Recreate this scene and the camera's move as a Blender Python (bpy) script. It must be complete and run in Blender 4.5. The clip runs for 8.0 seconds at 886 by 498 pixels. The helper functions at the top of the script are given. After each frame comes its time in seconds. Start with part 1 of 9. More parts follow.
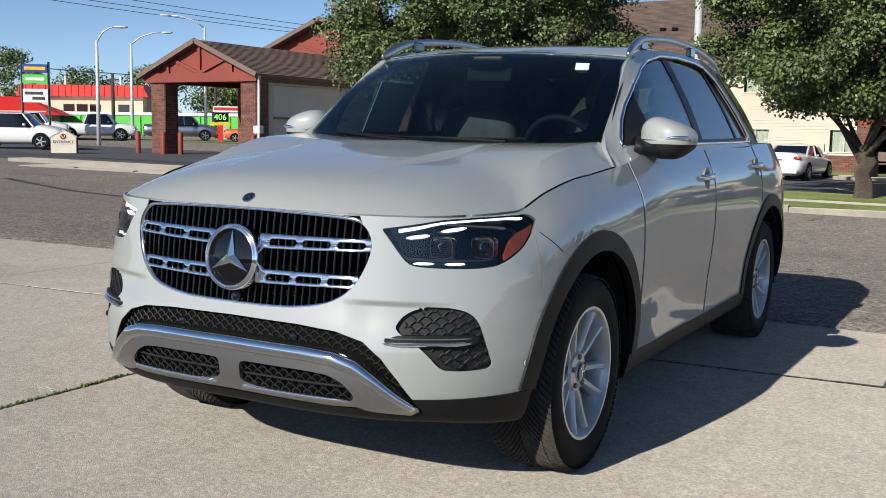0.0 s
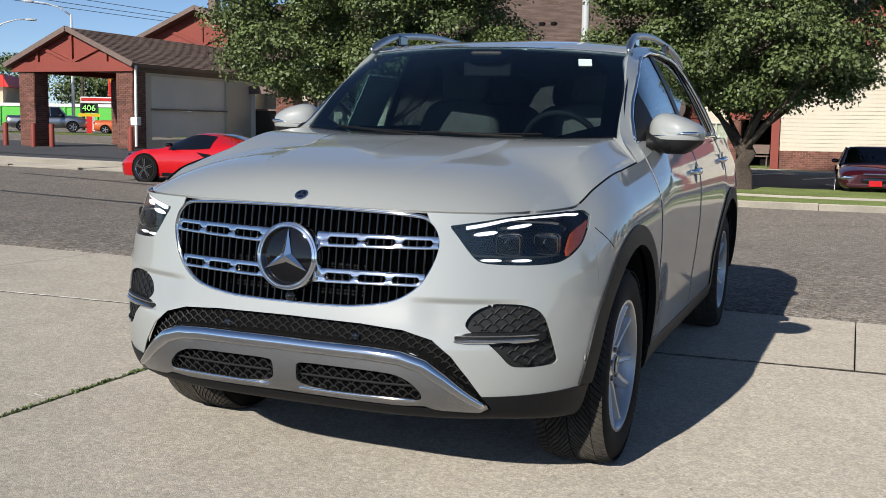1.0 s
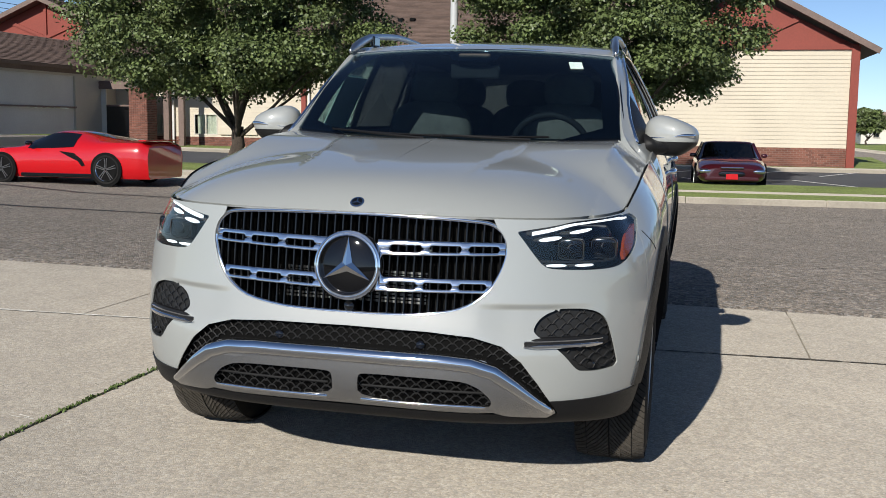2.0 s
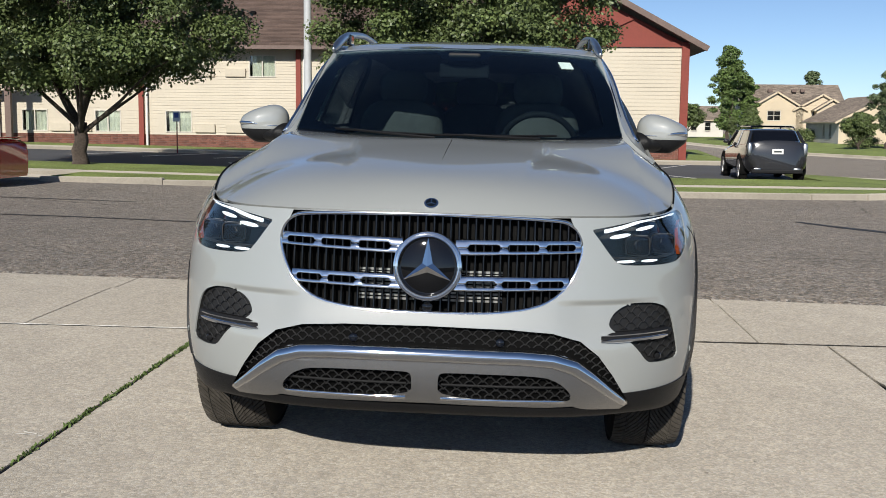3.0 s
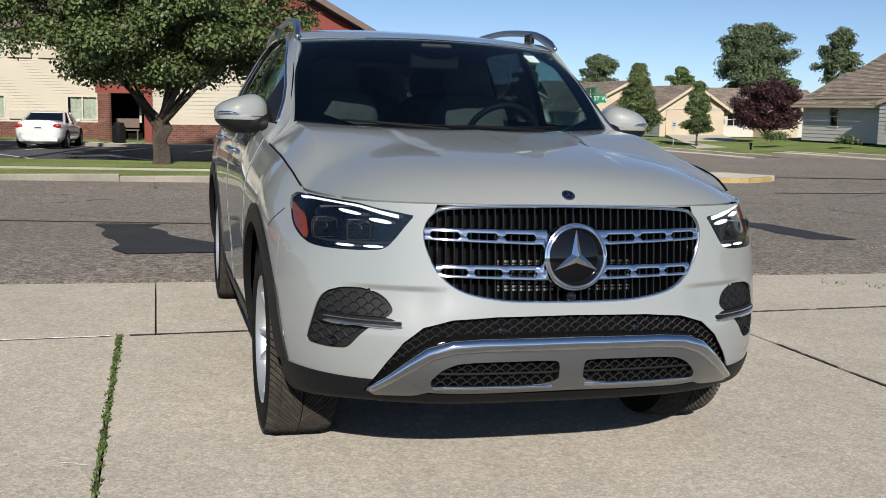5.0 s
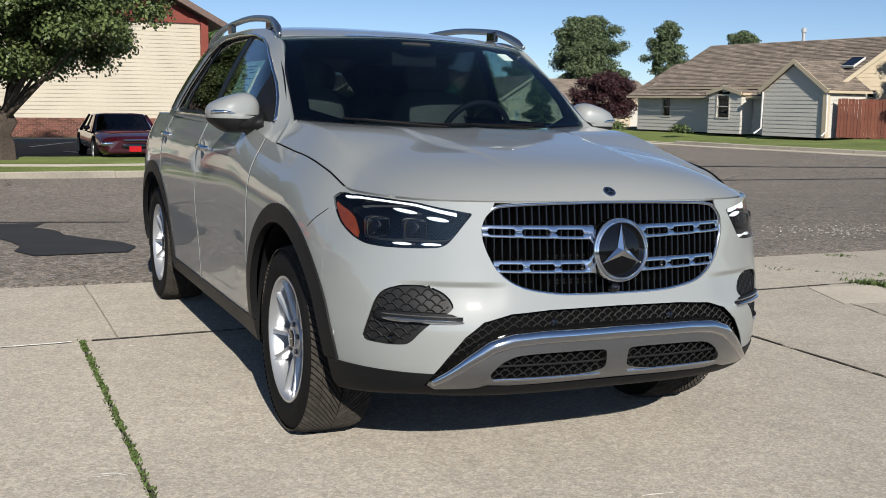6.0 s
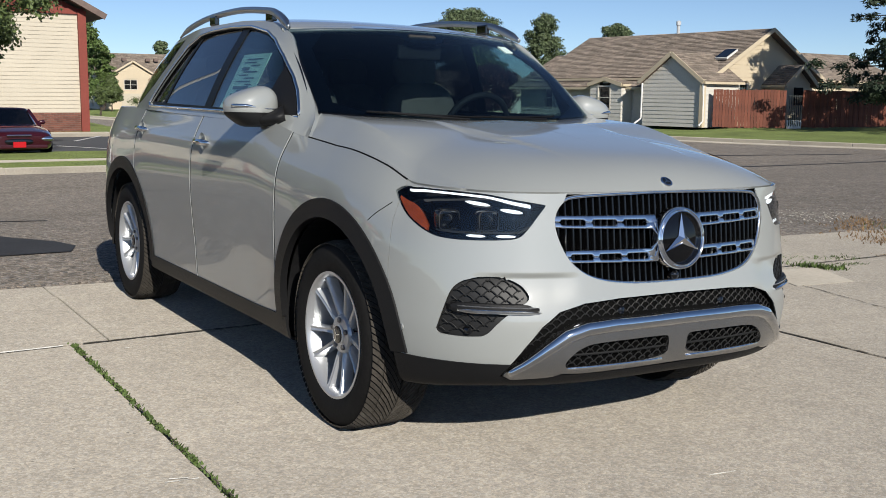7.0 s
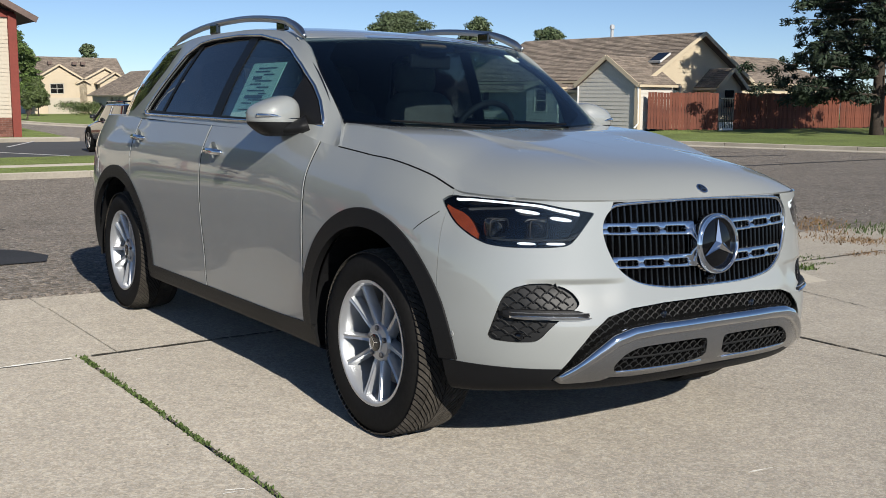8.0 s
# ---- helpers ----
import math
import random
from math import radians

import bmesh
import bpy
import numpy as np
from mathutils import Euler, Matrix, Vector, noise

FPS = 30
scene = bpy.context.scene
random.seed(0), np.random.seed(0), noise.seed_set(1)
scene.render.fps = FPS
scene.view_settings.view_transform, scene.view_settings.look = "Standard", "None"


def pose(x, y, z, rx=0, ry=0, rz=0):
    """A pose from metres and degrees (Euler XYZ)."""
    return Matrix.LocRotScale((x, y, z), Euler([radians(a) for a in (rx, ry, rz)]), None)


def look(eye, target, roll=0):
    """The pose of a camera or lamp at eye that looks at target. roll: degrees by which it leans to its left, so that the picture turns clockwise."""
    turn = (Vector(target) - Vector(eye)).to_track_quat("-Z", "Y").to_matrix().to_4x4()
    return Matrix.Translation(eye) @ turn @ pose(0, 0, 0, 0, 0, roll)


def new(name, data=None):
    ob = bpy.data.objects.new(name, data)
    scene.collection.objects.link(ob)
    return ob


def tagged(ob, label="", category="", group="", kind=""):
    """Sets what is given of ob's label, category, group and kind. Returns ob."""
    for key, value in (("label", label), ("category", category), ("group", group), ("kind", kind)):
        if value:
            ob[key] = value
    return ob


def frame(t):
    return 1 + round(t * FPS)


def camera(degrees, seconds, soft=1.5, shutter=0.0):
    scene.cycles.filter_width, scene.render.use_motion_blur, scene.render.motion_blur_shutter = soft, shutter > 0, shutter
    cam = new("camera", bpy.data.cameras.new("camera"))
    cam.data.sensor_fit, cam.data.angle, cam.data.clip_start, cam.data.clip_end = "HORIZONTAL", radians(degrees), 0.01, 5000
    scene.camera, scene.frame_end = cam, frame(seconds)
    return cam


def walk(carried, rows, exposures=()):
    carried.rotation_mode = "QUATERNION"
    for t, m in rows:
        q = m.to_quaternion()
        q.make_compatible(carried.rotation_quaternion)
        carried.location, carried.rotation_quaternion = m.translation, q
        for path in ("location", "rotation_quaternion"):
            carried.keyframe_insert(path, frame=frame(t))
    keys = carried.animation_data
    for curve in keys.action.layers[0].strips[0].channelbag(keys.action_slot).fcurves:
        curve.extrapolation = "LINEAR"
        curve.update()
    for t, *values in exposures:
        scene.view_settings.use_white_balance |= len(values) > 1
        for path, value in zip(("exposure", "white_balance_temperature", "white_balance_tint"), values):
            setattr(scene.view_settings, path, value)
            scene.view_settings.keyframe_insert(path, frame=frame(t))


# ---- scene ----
cam = camera(45.9, 8.0, soft=0.9)
# The drive is paved to a slight fall; the camera's rows are given over its plane.
SLAB = Matrix.Rotation(radians(0.9), 4, "Y")
PATH = [
    (0, (2.233, -3.553, 1.257), (1.285, -1.808, 1.021), 1.5),
    (0.5, (1.958, -3.696, 1.261), (1.111, -1.901, 1.02), 1.6),
    (1, (1.675, -3.797, 1.253), (0.949, -1.95, 1.009), 1.7),
    (1.5, (1.369, -3.878, 1.259), (0.773, -1.985, 1.014), 1.7),
    (3, (0.27, -4.136, 1.269), (0.134, -2.156, 1.022), 1.5),
    (3.5, (-0.127, -4.144, 1.26), (-0.098, -2.16, 1.012), 1.6),
    (4, (-0.528, -4.128, 1.26), (-0.331, -2.153, 1.011), 1.7),
    (4.5, (-0.927, -4.07, 1.252), (-0.562, -2.12, 0.999), 1.8),
    (6, (-2.009, -3.855, 1.268), (-1.189, -2.05, 1.002), 1.6),
    (6.5, (-2.334, -3.735, 1.263), (-1.397, -1.989, 0.992), 1.5),
    (7, (-2.593, -3.568, 1.255), (-1.566, -1.874, 0.98), 1.3),
    (7.5, (-2.791, -3.453, 1.258), (-1.698, -1.801, 0.985), 1.2),
    (8, (-2.96, -3.396, 1.273), (-1.824, -1.772, 1.006), 1.1),
]
walk(cam, [(t, SLAB @ look(eye, target, roll)) for t, eye, target, roll in PATH],
     exposures=[(0.0, 0.52), (1.5, 0.43), (3.0, 0.29), (5.0, 0.24), (8.0, 0.29)])

# ---- world and sun ----
SUN_UP, SUN_ROT = radians(27.4), radians(189.6)
world = bpy.data.worlds.new("world")
scene.world = world
world.use_nodes = True
_nt = world.node_tree
_sky = _nt.nodes.new("ShaderNodeTexSky")
_sky.sky_type, _sky.sun_disc = "NISHITA", False
_sky.sun_elevation, _sky.sun_rotation = SUN_UP, SUN_ROT
_sky.air_density, _sky.dust_density, _sky.ozone_density = 0.62, 0.30, 2.6
_sky.altitude = 1000
_bg = _nt.nodes["Background"]
_nt.links.new(_sky.outputs[0], _bg.inputs[0])
_bg.inputs[1].default_value = 0.083
sun = new("sun", bpy.data.lights.new("sun", "SUN"))
sun.data.energy, sun.data.angle, sun.data.color = 3.9, radians(0.5), (1.0, 0.952, 0.872)
sun.matrix_world = look((-3.7, -21.9, 11.5), (0, 0, 0))


# ---- materials ----
def node(nt, kind, **values):
    n = nt.nodes.new(kind)
    for key, v in values.items():
        n.inputs[key.replace("_", " ")].default_value = v
    return n


def mat(name, color, rough=0.6, metal=0.0, fine=40.0, coarse=3.0, vary=0.15, tone=0.12, bump=0.0, bump_scale=None,
        coat=0.0, spec=0.5, island=0.0, emit=None, coat_ior=1.5):
    """A surface with variation at two scales, in metres: fine grain and broad stains."""
    m = bpy.data.materials.new(name)
    m.use_nodes = True
    nt = m.node_tree
    b = nt.nodes["Principled BSDF"]
    b.inputs["Roughness"].default_value = rough
    b.inputs["Metallic"].default_value = metal
    b.inputs["Diffuse Roughness"].default_value = 1.0 if rough >= 0.85 else 0.0
    b.inputs["Specular IOR Level"].default_value = spec
    if coat:
        b.inputs["Coat Weight"].default_value = coat
        b.inputs["Coat Roughness"].default_value = 0.03
        b.inputs["Coat IOR"].default_value = coat_ior
    tc = nt.nodes.new("ShaderNodeTexCoord")
    n1 = node(nt, "ShaderNodeTexNoise", Scale=fine, Detail=5.0, Roughness=0.65)
    n2 = node(nt, "ShaderNodeTexNoise", Scale=coarse, Detail=4.0, Roughness=0.55)
    nt.links.new(tc.outputs["Object"], n1.inputs["Vector"])
    nt.links.new(tc.outputs["Object"], n2.inputs["Vector"])
    total = None
    for src, amount in ((n1.outputs["Fac"], vary), (n2.outputs["Fac"], tone)):
        r = nt.nodes.new("ShaderNodeMapRange")
        r.inputs["From Min"].default_value, r.inputs["From Max"].default_value = 0.3, 0.7
        r.inputs["To Min"].default_value, r.inputs["To Max"].default_value = 1 - amount, 1 + amount
        nt.links.new(src, r.inputs["Value"])
        if total is None:
            total = r.outputs[0]
        else:
            x = nt.nodes.new("ShaderNodeMath")
            x.operation = "MULTIPLY"
            nt.links.new(total, x.inputs[0])
            nt.links.new(r.outputs[0], x.inputs[1])
            total = x.outputs[0]
    if island:
        g = nt.nodes.new("ShaderNodeNewGeometry")
        o = nt.nodes.new("ShaderNodeObjectInfo")
        a = nt.nodes.new("ShaderNodeMath")
        a.operation = "ADD"
        nt.links.new(g.outputs["Random Per Island"], a.inputs[0])
        nt.links.new(o.outputs["Random"], a.inputs[1])
        w = nt.nodes.new("ShaderNodeMath")
        w.operation = "FRACT"
        nt.links.new(a.outputs[0], w.inputs[0])
        r = nt.nodes.new("ShaderNodeMapRange")
        r.inputs["To Min"].default_value, r.inputs["To Max"].default_value = 1 - island, 1 + island
        nt.links.new(w.outputs[0], r.inputs["Value"])
        x = nt.nodes.new("ShaderNodeMath")
        x.operation = "MULTIPLY"
        nt.links.new(total, x.inputs[0])
        nt.links.new(r.outputs[0], x.inputs[1])
        total = x.outputs[0]
    v = nt.nodes.new("ShaderNodeVectorMath")
    v.operation = "SCALE"
    v.inputs[0].default_value = color
    nt.links.new(total, v.inputs["Scale"])
    nt.links.new(v.outputs[0], b.inputs["Base Color"])
    if bump:
        bp = node(nt, "ShaderNodeBump", Strength=1.0, Distance=bump)
        n3 = node(nt, "ShaderNodeTexNoise", Scale=bump_scale or fine, Detail=4.0, Roughness=0.6)
        nt.links.new(tc.outputs["Object"], n3.inputs["Vector"])
        nt.links.new(n3.outputs["Fac"], bp.inputs["Height"])
        nt.links.new(bp.outputs[0], b.inputs["Normal"])
    if emit:
        b.inputs["Emission Color"].default_value = (*emit[:3], 1)
        b.inputs["Emission Strength"].default_value = emit[3]
    return m


def pane_mat(name, tint, gloss=1.0, rough=0.0, face=0.06):
    """A thin tinted pane: it lets through the tint and mirrors by its angle."""
    m = bpy.data.materials.new(name)
    m.use_nodes = True
    nt = m.node_tree
    nt.nodes.remove(nt.nodes["Principled BSDF"])
    tr = nt.nodes.new("ShaderNodeBsdfTransparent")
    tr.inputs[0].default_value = (*tint, 1)
    gl = nt.nodes.new("ShaderNodeBsdfGlossy")
    gl.inputs["Roughness"].default_value = rough
    gl.inputs["Color"].default_value = (gloss, gloss, gloss, 1)
    lw = nt.nodes.new("ShaderNodeLayerWeight")
    lw.inputs["Blend"].default_value = 0.5
    pw = nt.nodes.new("ShaderNodeMath")
    pw.operation = "POWER"
    pw.inputs[1].default_value = 5.0
    nt.links.new(lw.outputs["Facing"], pw.inputs[0])
    fr = nt.nodes.new("ShaderNodeMath")
    fr.operation = "MULTIPLY_ADD"
    fr.inputs[1].default_value, fr.inputs[2].default_value = 1 - face, face
    nt.links.new(pw.outputs[0], fr.inputs[0])
    mx = nt.nodes.new("ShaderNodeMixShader")
    nt.links.new(fr.outputs[0], mx.inputs[0])
    nt.links.new(tr.outputs[0], mx.inputs[1])
    nt.links.new(gl.outputs[0], mx.inputs[2])
    nt.links.new(mx.outputs[0], nt.nodes["Material Output"].inputs[0])
    return m


def paved(name, color, stone, contrast, stain, crack, rough=0.85, bump=0.003, pits=0.0, tint=(1, 1, 1)):
    """Paving: stones of the mix cell by cell, stains at two scales, dark spots and hairline cracks."""
    m = bpy.data.materials.new(name)
    m.use_nodes = True
    nt = m.node_tree
    b = nt.nodes["Principled BSDF"]
    b.inputs["Roughness"].default_value = rough
    b.inputs["Specular IOR Level"].default_value = 0.3
    b.inputs["Diffuse Roughness"].default_value = 1.0
    tc = nt.nodes.new("ShaderNodeTexCoord").outputs["Object"]

    def op(kind, a, c):
        x = nt.nodes.new("ShaderNodeMath")
        x.operation = kind
        for k, q in enumerate((a, c)):
            if isinstance(q, (int, float)):
                x.inputs[k].default_value = q
            else:
                nt.links.new(q, x.inputs[k])
        return x.outputs[0]

    def ranged(src, a, c, lo, hi):
        r = nt.nodes.new("ShaderNodeMapRange")
        for k, q in (("From Min", a), ("From Max", c), ("To Min", lo), ("To Max", hi)):
            r.inputs[k].default_value = q
        nt.links.new(src, r.inputs["Value"])
        return r.outputs[0]

    def noise(scale, detail=4.0, distort=0.0):
        n = node(nt, "ShaderNodeTexNoise", Scale=scale, Detail=detail, Roughness=0.62, Distortion=distort)
        nt.links.new(tc, n.inputs["Vector"])
        return n

    def cells(scale, feature="F1", vector=None):
        n = nt.nodes.new("ShaderNodeTexVoronoi")
        n.feature = feature
        n.inputs["Scale"].default_value = scale
        nt.links.new(vector or tc, n.inputs["Vector"])
        return n

    c1, c2 = cells(1 / stone), cells(0.43 / stone)
    sep = [nt.nodes.new("ShaderNodeSeparateColor") for _ in range(2)]
    nt.links.new(c1.outputs["Color"], sep[0].inputs[0])
    nt.links.new(c2.outputs["Color"], sep[1].inputs[0])
    total = ranged(sep[0].outputs[0], 0, 1, 1 - contrast, 1 + contrast)
    total = op("MULTIPLY", total, ranged(sep[1].outputs[1], 0, 1, 1 - contrast * 0.5, 1 + contrast * 0.5))
    edge = cells(1 / stone, "DISTANCE_TO_EDGE")
    total = op("MULTIPLY", total, ranged(edge.outputs["Distance"], 0.0, 0.12, 1 - contrast * 0.7, 1.0))
    total = op("MULTIPLY", total, ranged(noise(0.55, 6, 0.6).outputs["Fac"], 0.35, 0.68, 1 - stain, 1 + stain * 0.6))
    total = op("MULTIPLY", total, ranged(noise(4.2, 6, 0.4).outputs["Fac"], 0.35, 0.68, 1 - stain * 0.7, 1 + stain * 0.5))
    total = op("MULTIPLY", total, ranged(noise(90, 3).outputs["Fac"], 0.3, 0.7, 1 - contrast * 0.4, 1 + contrast * 0.4))
    if pits:
        sp = cells(9.0)
        big = ranged(noise(1.3, 2).outputs["Fac"], 0.45, 0.7, 0.0, 0.085)
        dot = op("LESS_THAN", sp.outputs["Distance"], big)
        total = op("MULTIPLY", total, ranged(dot, 0, 1, 1.0, 1 - pits))
    if crack:
        warp = nt.nodes.new("ShaderNodeVectorMath")
        warp.operation = "MULTIPLY_ADD"
        nt.links.new(noise(1.6, 5).outputs["Color"], warp.inputs[0])
        warp.inputs[1].default_value = (0.9, 0.9, 0.0)
        nt.links.new(tc, warp.inputs[2])
        cr = cells(crack, "DISTANCE_TO_EDGE", warp.outputs[0])
        thin = op("LESS_THAN", cr.outputs["Distance"], 0.0022)
        where = op("GREATER_THAN", noise(0.35, 2).outputs["Fac"], 0.50)
        total = op("MULTIPLY", total, ranged(op("MULTIPLY", thin, where), 0, 1, 1.0, 0.45))
    hue = nt.nodes.new("ShaderNodeMixRGB")
    hue.inputs[1].default_value = (*color, 1)
    hue.inputs[2].default_value = (color[0] * tint[0], color[1] * tint[1], color[2] * tint[2], 1)
    nt.links.new(sep[0].outputs[2], hue.inputs[0])
    v = nt.nodes.new("ShaderNodeVectorMath")
    v.operation = "SCALE"
    nt.links.new(hue.outputs[0], v.inputs[0])
    nt.links.new(total, v.inputs["Scale"])
    nt.links.new(v.outputs[0], b.inputs["Base Color"])
    bp = node(nt, "ShaderNodeBump", Strength=1.0, Distance=bump)
    h = op("ADD", ranged(edge.outputs["Distance"], 0.0, 0.3, 0.0, 1.0), op("MULTIPLY", noise(60, 4).outputs["Fac"], 1.2))
    nt.links.new(h, bp.inputs["Height"])
    nt.links.new(bp.outputs[0], b.inputs["Normal"])
    return m


ASPHALT = paved("asphalt", (0.205, 0.195, 0.182), 0.022, 0.46, 0.10, 0.10, 0.9, 0.006, tint=(1.15, 1.0, 0.85))
CONCRETE = paved("concrete", (0.385, 0.340, 0.275), 0.009, 0.20, 0.09, 0, 0.85, 0.0012, pits=0.45, tint=(0.93, 0.98, 1.06))
LOT = mat("lot_asphalt", (0.045, 0.046, 0.05), 0.9, fine=30, coarse=0.3, vary=0.25, tone=0.15)
TAR = mat("tar_patch", (0.045, 0.043, 0.042), 0.75, fine=30, coarse=1.5, vary=0.25, tone=0.2)
CURB = mat("curb_concrete", (0.40, 0.36, 0.295), 0.85, fine=25, coarse=0.8, vary=0.12, tone=0.16)
YELLOW = mat("yellow_kerb_paint", (0.50, 0.37, 0.16), 0.7, fine=15, coarse=1.2, vary=0.2, tone=0.25)
JOINT = mat("joint_dirt", (0.045, 0.038, 0.028), 0.95, fine=60, coarse=4, vary=0.3, tone=0.3)
GRASS = mat("grass", (0.125, 0.158, 0.042), 0.9, fine=22, coarse=0.5, vary=0.6, tone=0.25, bump=0.02, bump_scale=40)
BLADE = mat("grass_blade", (0.09, 0.135, 0.032), 0.75, fine=20, coarse=2, vary=0.3, tone=0.2, island=0.35)
DRYBLADE = mat("dry_blade", (0.26, 0.16, 0.075), 0.85, fine=20, coarse=2, vary=0.3, tone=0.2, island=0.4)
SIDING = mat("cream_siding", (0.56, 0.50, 0.39), 0.6, fine=12, coarse=0.6, vary=0.04, tone=0.05)
BRICK = mat("brick_face", (0.24, 0.105, 0.075), 0.85, fine=25, coarse=1.0, vary=0.2, tone=0.12, island=0.3)
MORTAR = mat("mortar", (0.36, 0.30, 0.25), 0.9, fine=30, coarse=2)
REDWOOD = mat("oxblood_panel", (0.23, 0.042, 0.026), 0.65, fine=12, coarse=0.6, vary=0.1, tone=0.1)
SHINGLE = mat("brown_shingle", (0.115, 0.078, 0.062), 0.9, fine=18, coarse=0.7, vary=0.3, tone=0.12, island=0.22)
TANSHINGLE = mat("tan_shingle", (0.215, 0.175, 0.140), 0.9, fine=9, coarse=0.7, vary=0.35, tone=0.12, island=0.30)
FASCIA = mat("fascia_paint", (0.16, 0.11, 0.09), 0.6, fine=10, coarse=1)
FRAMEPAINT = mat("pale_frame_paint", (0.60, 0.56, 0.48), 0.5, fine=20, coarse=1.5, vary=0.05, tone=0.06)
WHITE = mat("white_paint", (0.78, 0.77, 0.74), 0.5, fine=20, coarse=1.5, vary=0.03, tone=0.05)
STUCCO = mat("cream_stucco", (0.62, 0.52, 0.37), 0.8, fine=30, coarse=0.6, vary=0.06, tone=0.06)
GREYSIDE = mat("grey_siding", (0.66, 0.63, 0.56), 0.65, fine=12, coarse=0.6, vary=0.05, tone=0.06)
CURTAIN = mat("curtain", (0.70, 0.70, 0.60), 0.9, fine=8, coarse=2, vary=0.1, tone=0.1)
# Near-black vents and doors; elsewhere the shade of rooms and gaps, put into colour.
DARK = mat("black_and_shade", (0.004, 0.004, 0.004), 0.8, spec=0.15)
FENCEWOOD = mat("red_fence_board", (0.17, 0.052, 0.028), 0.75, fine=14, coarse=1.5, vary=0.2, tone=0.15, island=0.2)
STEEL = mat("galvanised_pole", (0.62, 0.63, 0.63), 0.45, 0.2, fine=20, coarse=1, vary=0.05, tone=0.05)
BARK = mat("bark", (0.085, 0.065, 0.05), 0.95, fine=18, coarse=2, vary=0.35, tone=0.2, bump=0.02, bump_scale=14)
LEAF = mat("leaf", (0.112, 0.150, 0.050), 0.5, fine=12, coarse=0.8, vary=0.25, tone=0.35, island=0.35)
LEAFLIGHT = mat("light_leaf", (0.11, 0.165, 0.045), 0.55, fine=12, coarse=0.8, vary=0.25, tone=0.3, island=0.5)
LEAFPURPLE = mat("purple_leaf", (0.055, 0.020, 0.022), 0.55, fine=12, coarse=0.8, vary=0.25, tone=0.3, island=0.5)
NEEDLE = mat("pine_needle", (0.028, 0.045, 0.022), 0.7, fine=12, coarse=0.8, vary=0.25, tone=0.3, island=0.5)
PAINT = mat("stone_grey_paint", (0.342, 0.354, 0.336), 0.45, 0.0, fine=400, coarse=3, vary=0.015, tone=0.01, coat=1.0, coat_ior=1.85)
MESHPLASTIC = mat("mesh_plastic", (0.020, 0.020, 0.020), 0.45, fine=200, coarse=5, vary=0.12, tone=0.08, spec=0.3)
PLASTIC = mat("black_plastic", (0.013, 0.013, 0.0135), 0.45, fine=300, coarse=5, vary=0.1, tone=0.05, bump=0.0005, bump_scale=500, spec=0.18)
GLOSSBLACK = mat("gloss_black", (0.004, 0.004, 0.0045), 0.08, fine=50, coarse=5, vary=0.02, tone=0.02, coat=1.0)
SATINBLACK = mat("satin_black", (0.006, 0.006, 0.0065), 0.4, fine=80, coarse=5, vary=0.05, tone=0.03, spec=0.3)
SLAT = mat("slat_black", (0.004, 0.004, 0.0045), 0.16, fine=50, coarse=5, vary=0.02, tone=0.02, spec=0.6)
DISCBLACK = mat("disc_black", (0.004, 0.004, 0.0045), 0.04, fine=50, coarse=5, vary=0.02, tone=0.02, spec=0.5)
RADIATOR = mat("radiator_fin", (0.34, 0.34, 0.33), 0.45, 0.6, fine=120, coarse=8, vary=0.15, tone=0.15)
CHROME = mat("chrome", (0.92, 0.925, 0.93), 0.06, 1.0, fine=50, coarse=3, vary=0.01, tone=0.02)
SATIN = mat("satin_silver", (0.55, 0.56, 0.57), 0.34, 1.0, fine=200, coarse=3, vary=0.02, tone=0.02)
SKID = mat("skid_silver", (0.74, 0.735, 0.72), 0.24, 1.0, fine=200, coarse=3, vary=0.02, tone=0.02)
WHEELSILVER = mat("wheel_silver", (0.56, 0.57, 0.58), 0.32, 0.55, fine=200, coarse=3, vary=0.02, tone=0.02, coat=0.6)
TREAD = mat("dusty_tread", (0.062, 0.055, 0.046), 0.85, fine=60, coarse=6, vary=0.3, tone=0.3, spec=0.15, island=0.12)
RUBBER = mat("tyre_rubber", (0.0145, 0.0138, 0.013), 0.75, fine=60, coarse=4, vary=0.2, tone=0.15, spec=0.16)
BRAKE = mat("brake_iron", (0.22, 0.21, 0.20), 0.5, 0.8)
AMBER = mat("amber_lens", (0.55, 0.09, 0.02), 0.15, coat=1.0)
LAMPWHITE = mat("daytime_lamp", (0.9, 0.92, 0.95), 0.2, emit=(1, 0.98, 0.95, 1.5))
SEAT = mat("beige_leather", (0.24, 0.20, 0.16), 0.6, fine=30, coarse=4)
CABIN = mat("dark_cabin", (0.03, 0.028, 0.027), 0.7)
PAPER = mat("sticker_paper", (0.60, 0.74, 0.68), 0.7)
INK = mat("ink", (0.05, 0.06, 0.06), 0.7)
GLASS = pane_mat("windscreen_glass", (0.58, 0.66, 0.69), face=0.045)
DARKGLASS = pane_mat("privacy_glass", (0.32, 0.34, 0.36))
SIDEGLASS = pane_mat("side_glass", (0.72, 0.84, 0.82))
LENS = pane_mat("lamp_lens", (0.80, 0.83, 0.85), face=0.025)
HOUSEGLASS = pane_mat("house_glass", (0.90, 0.93, 0.92))


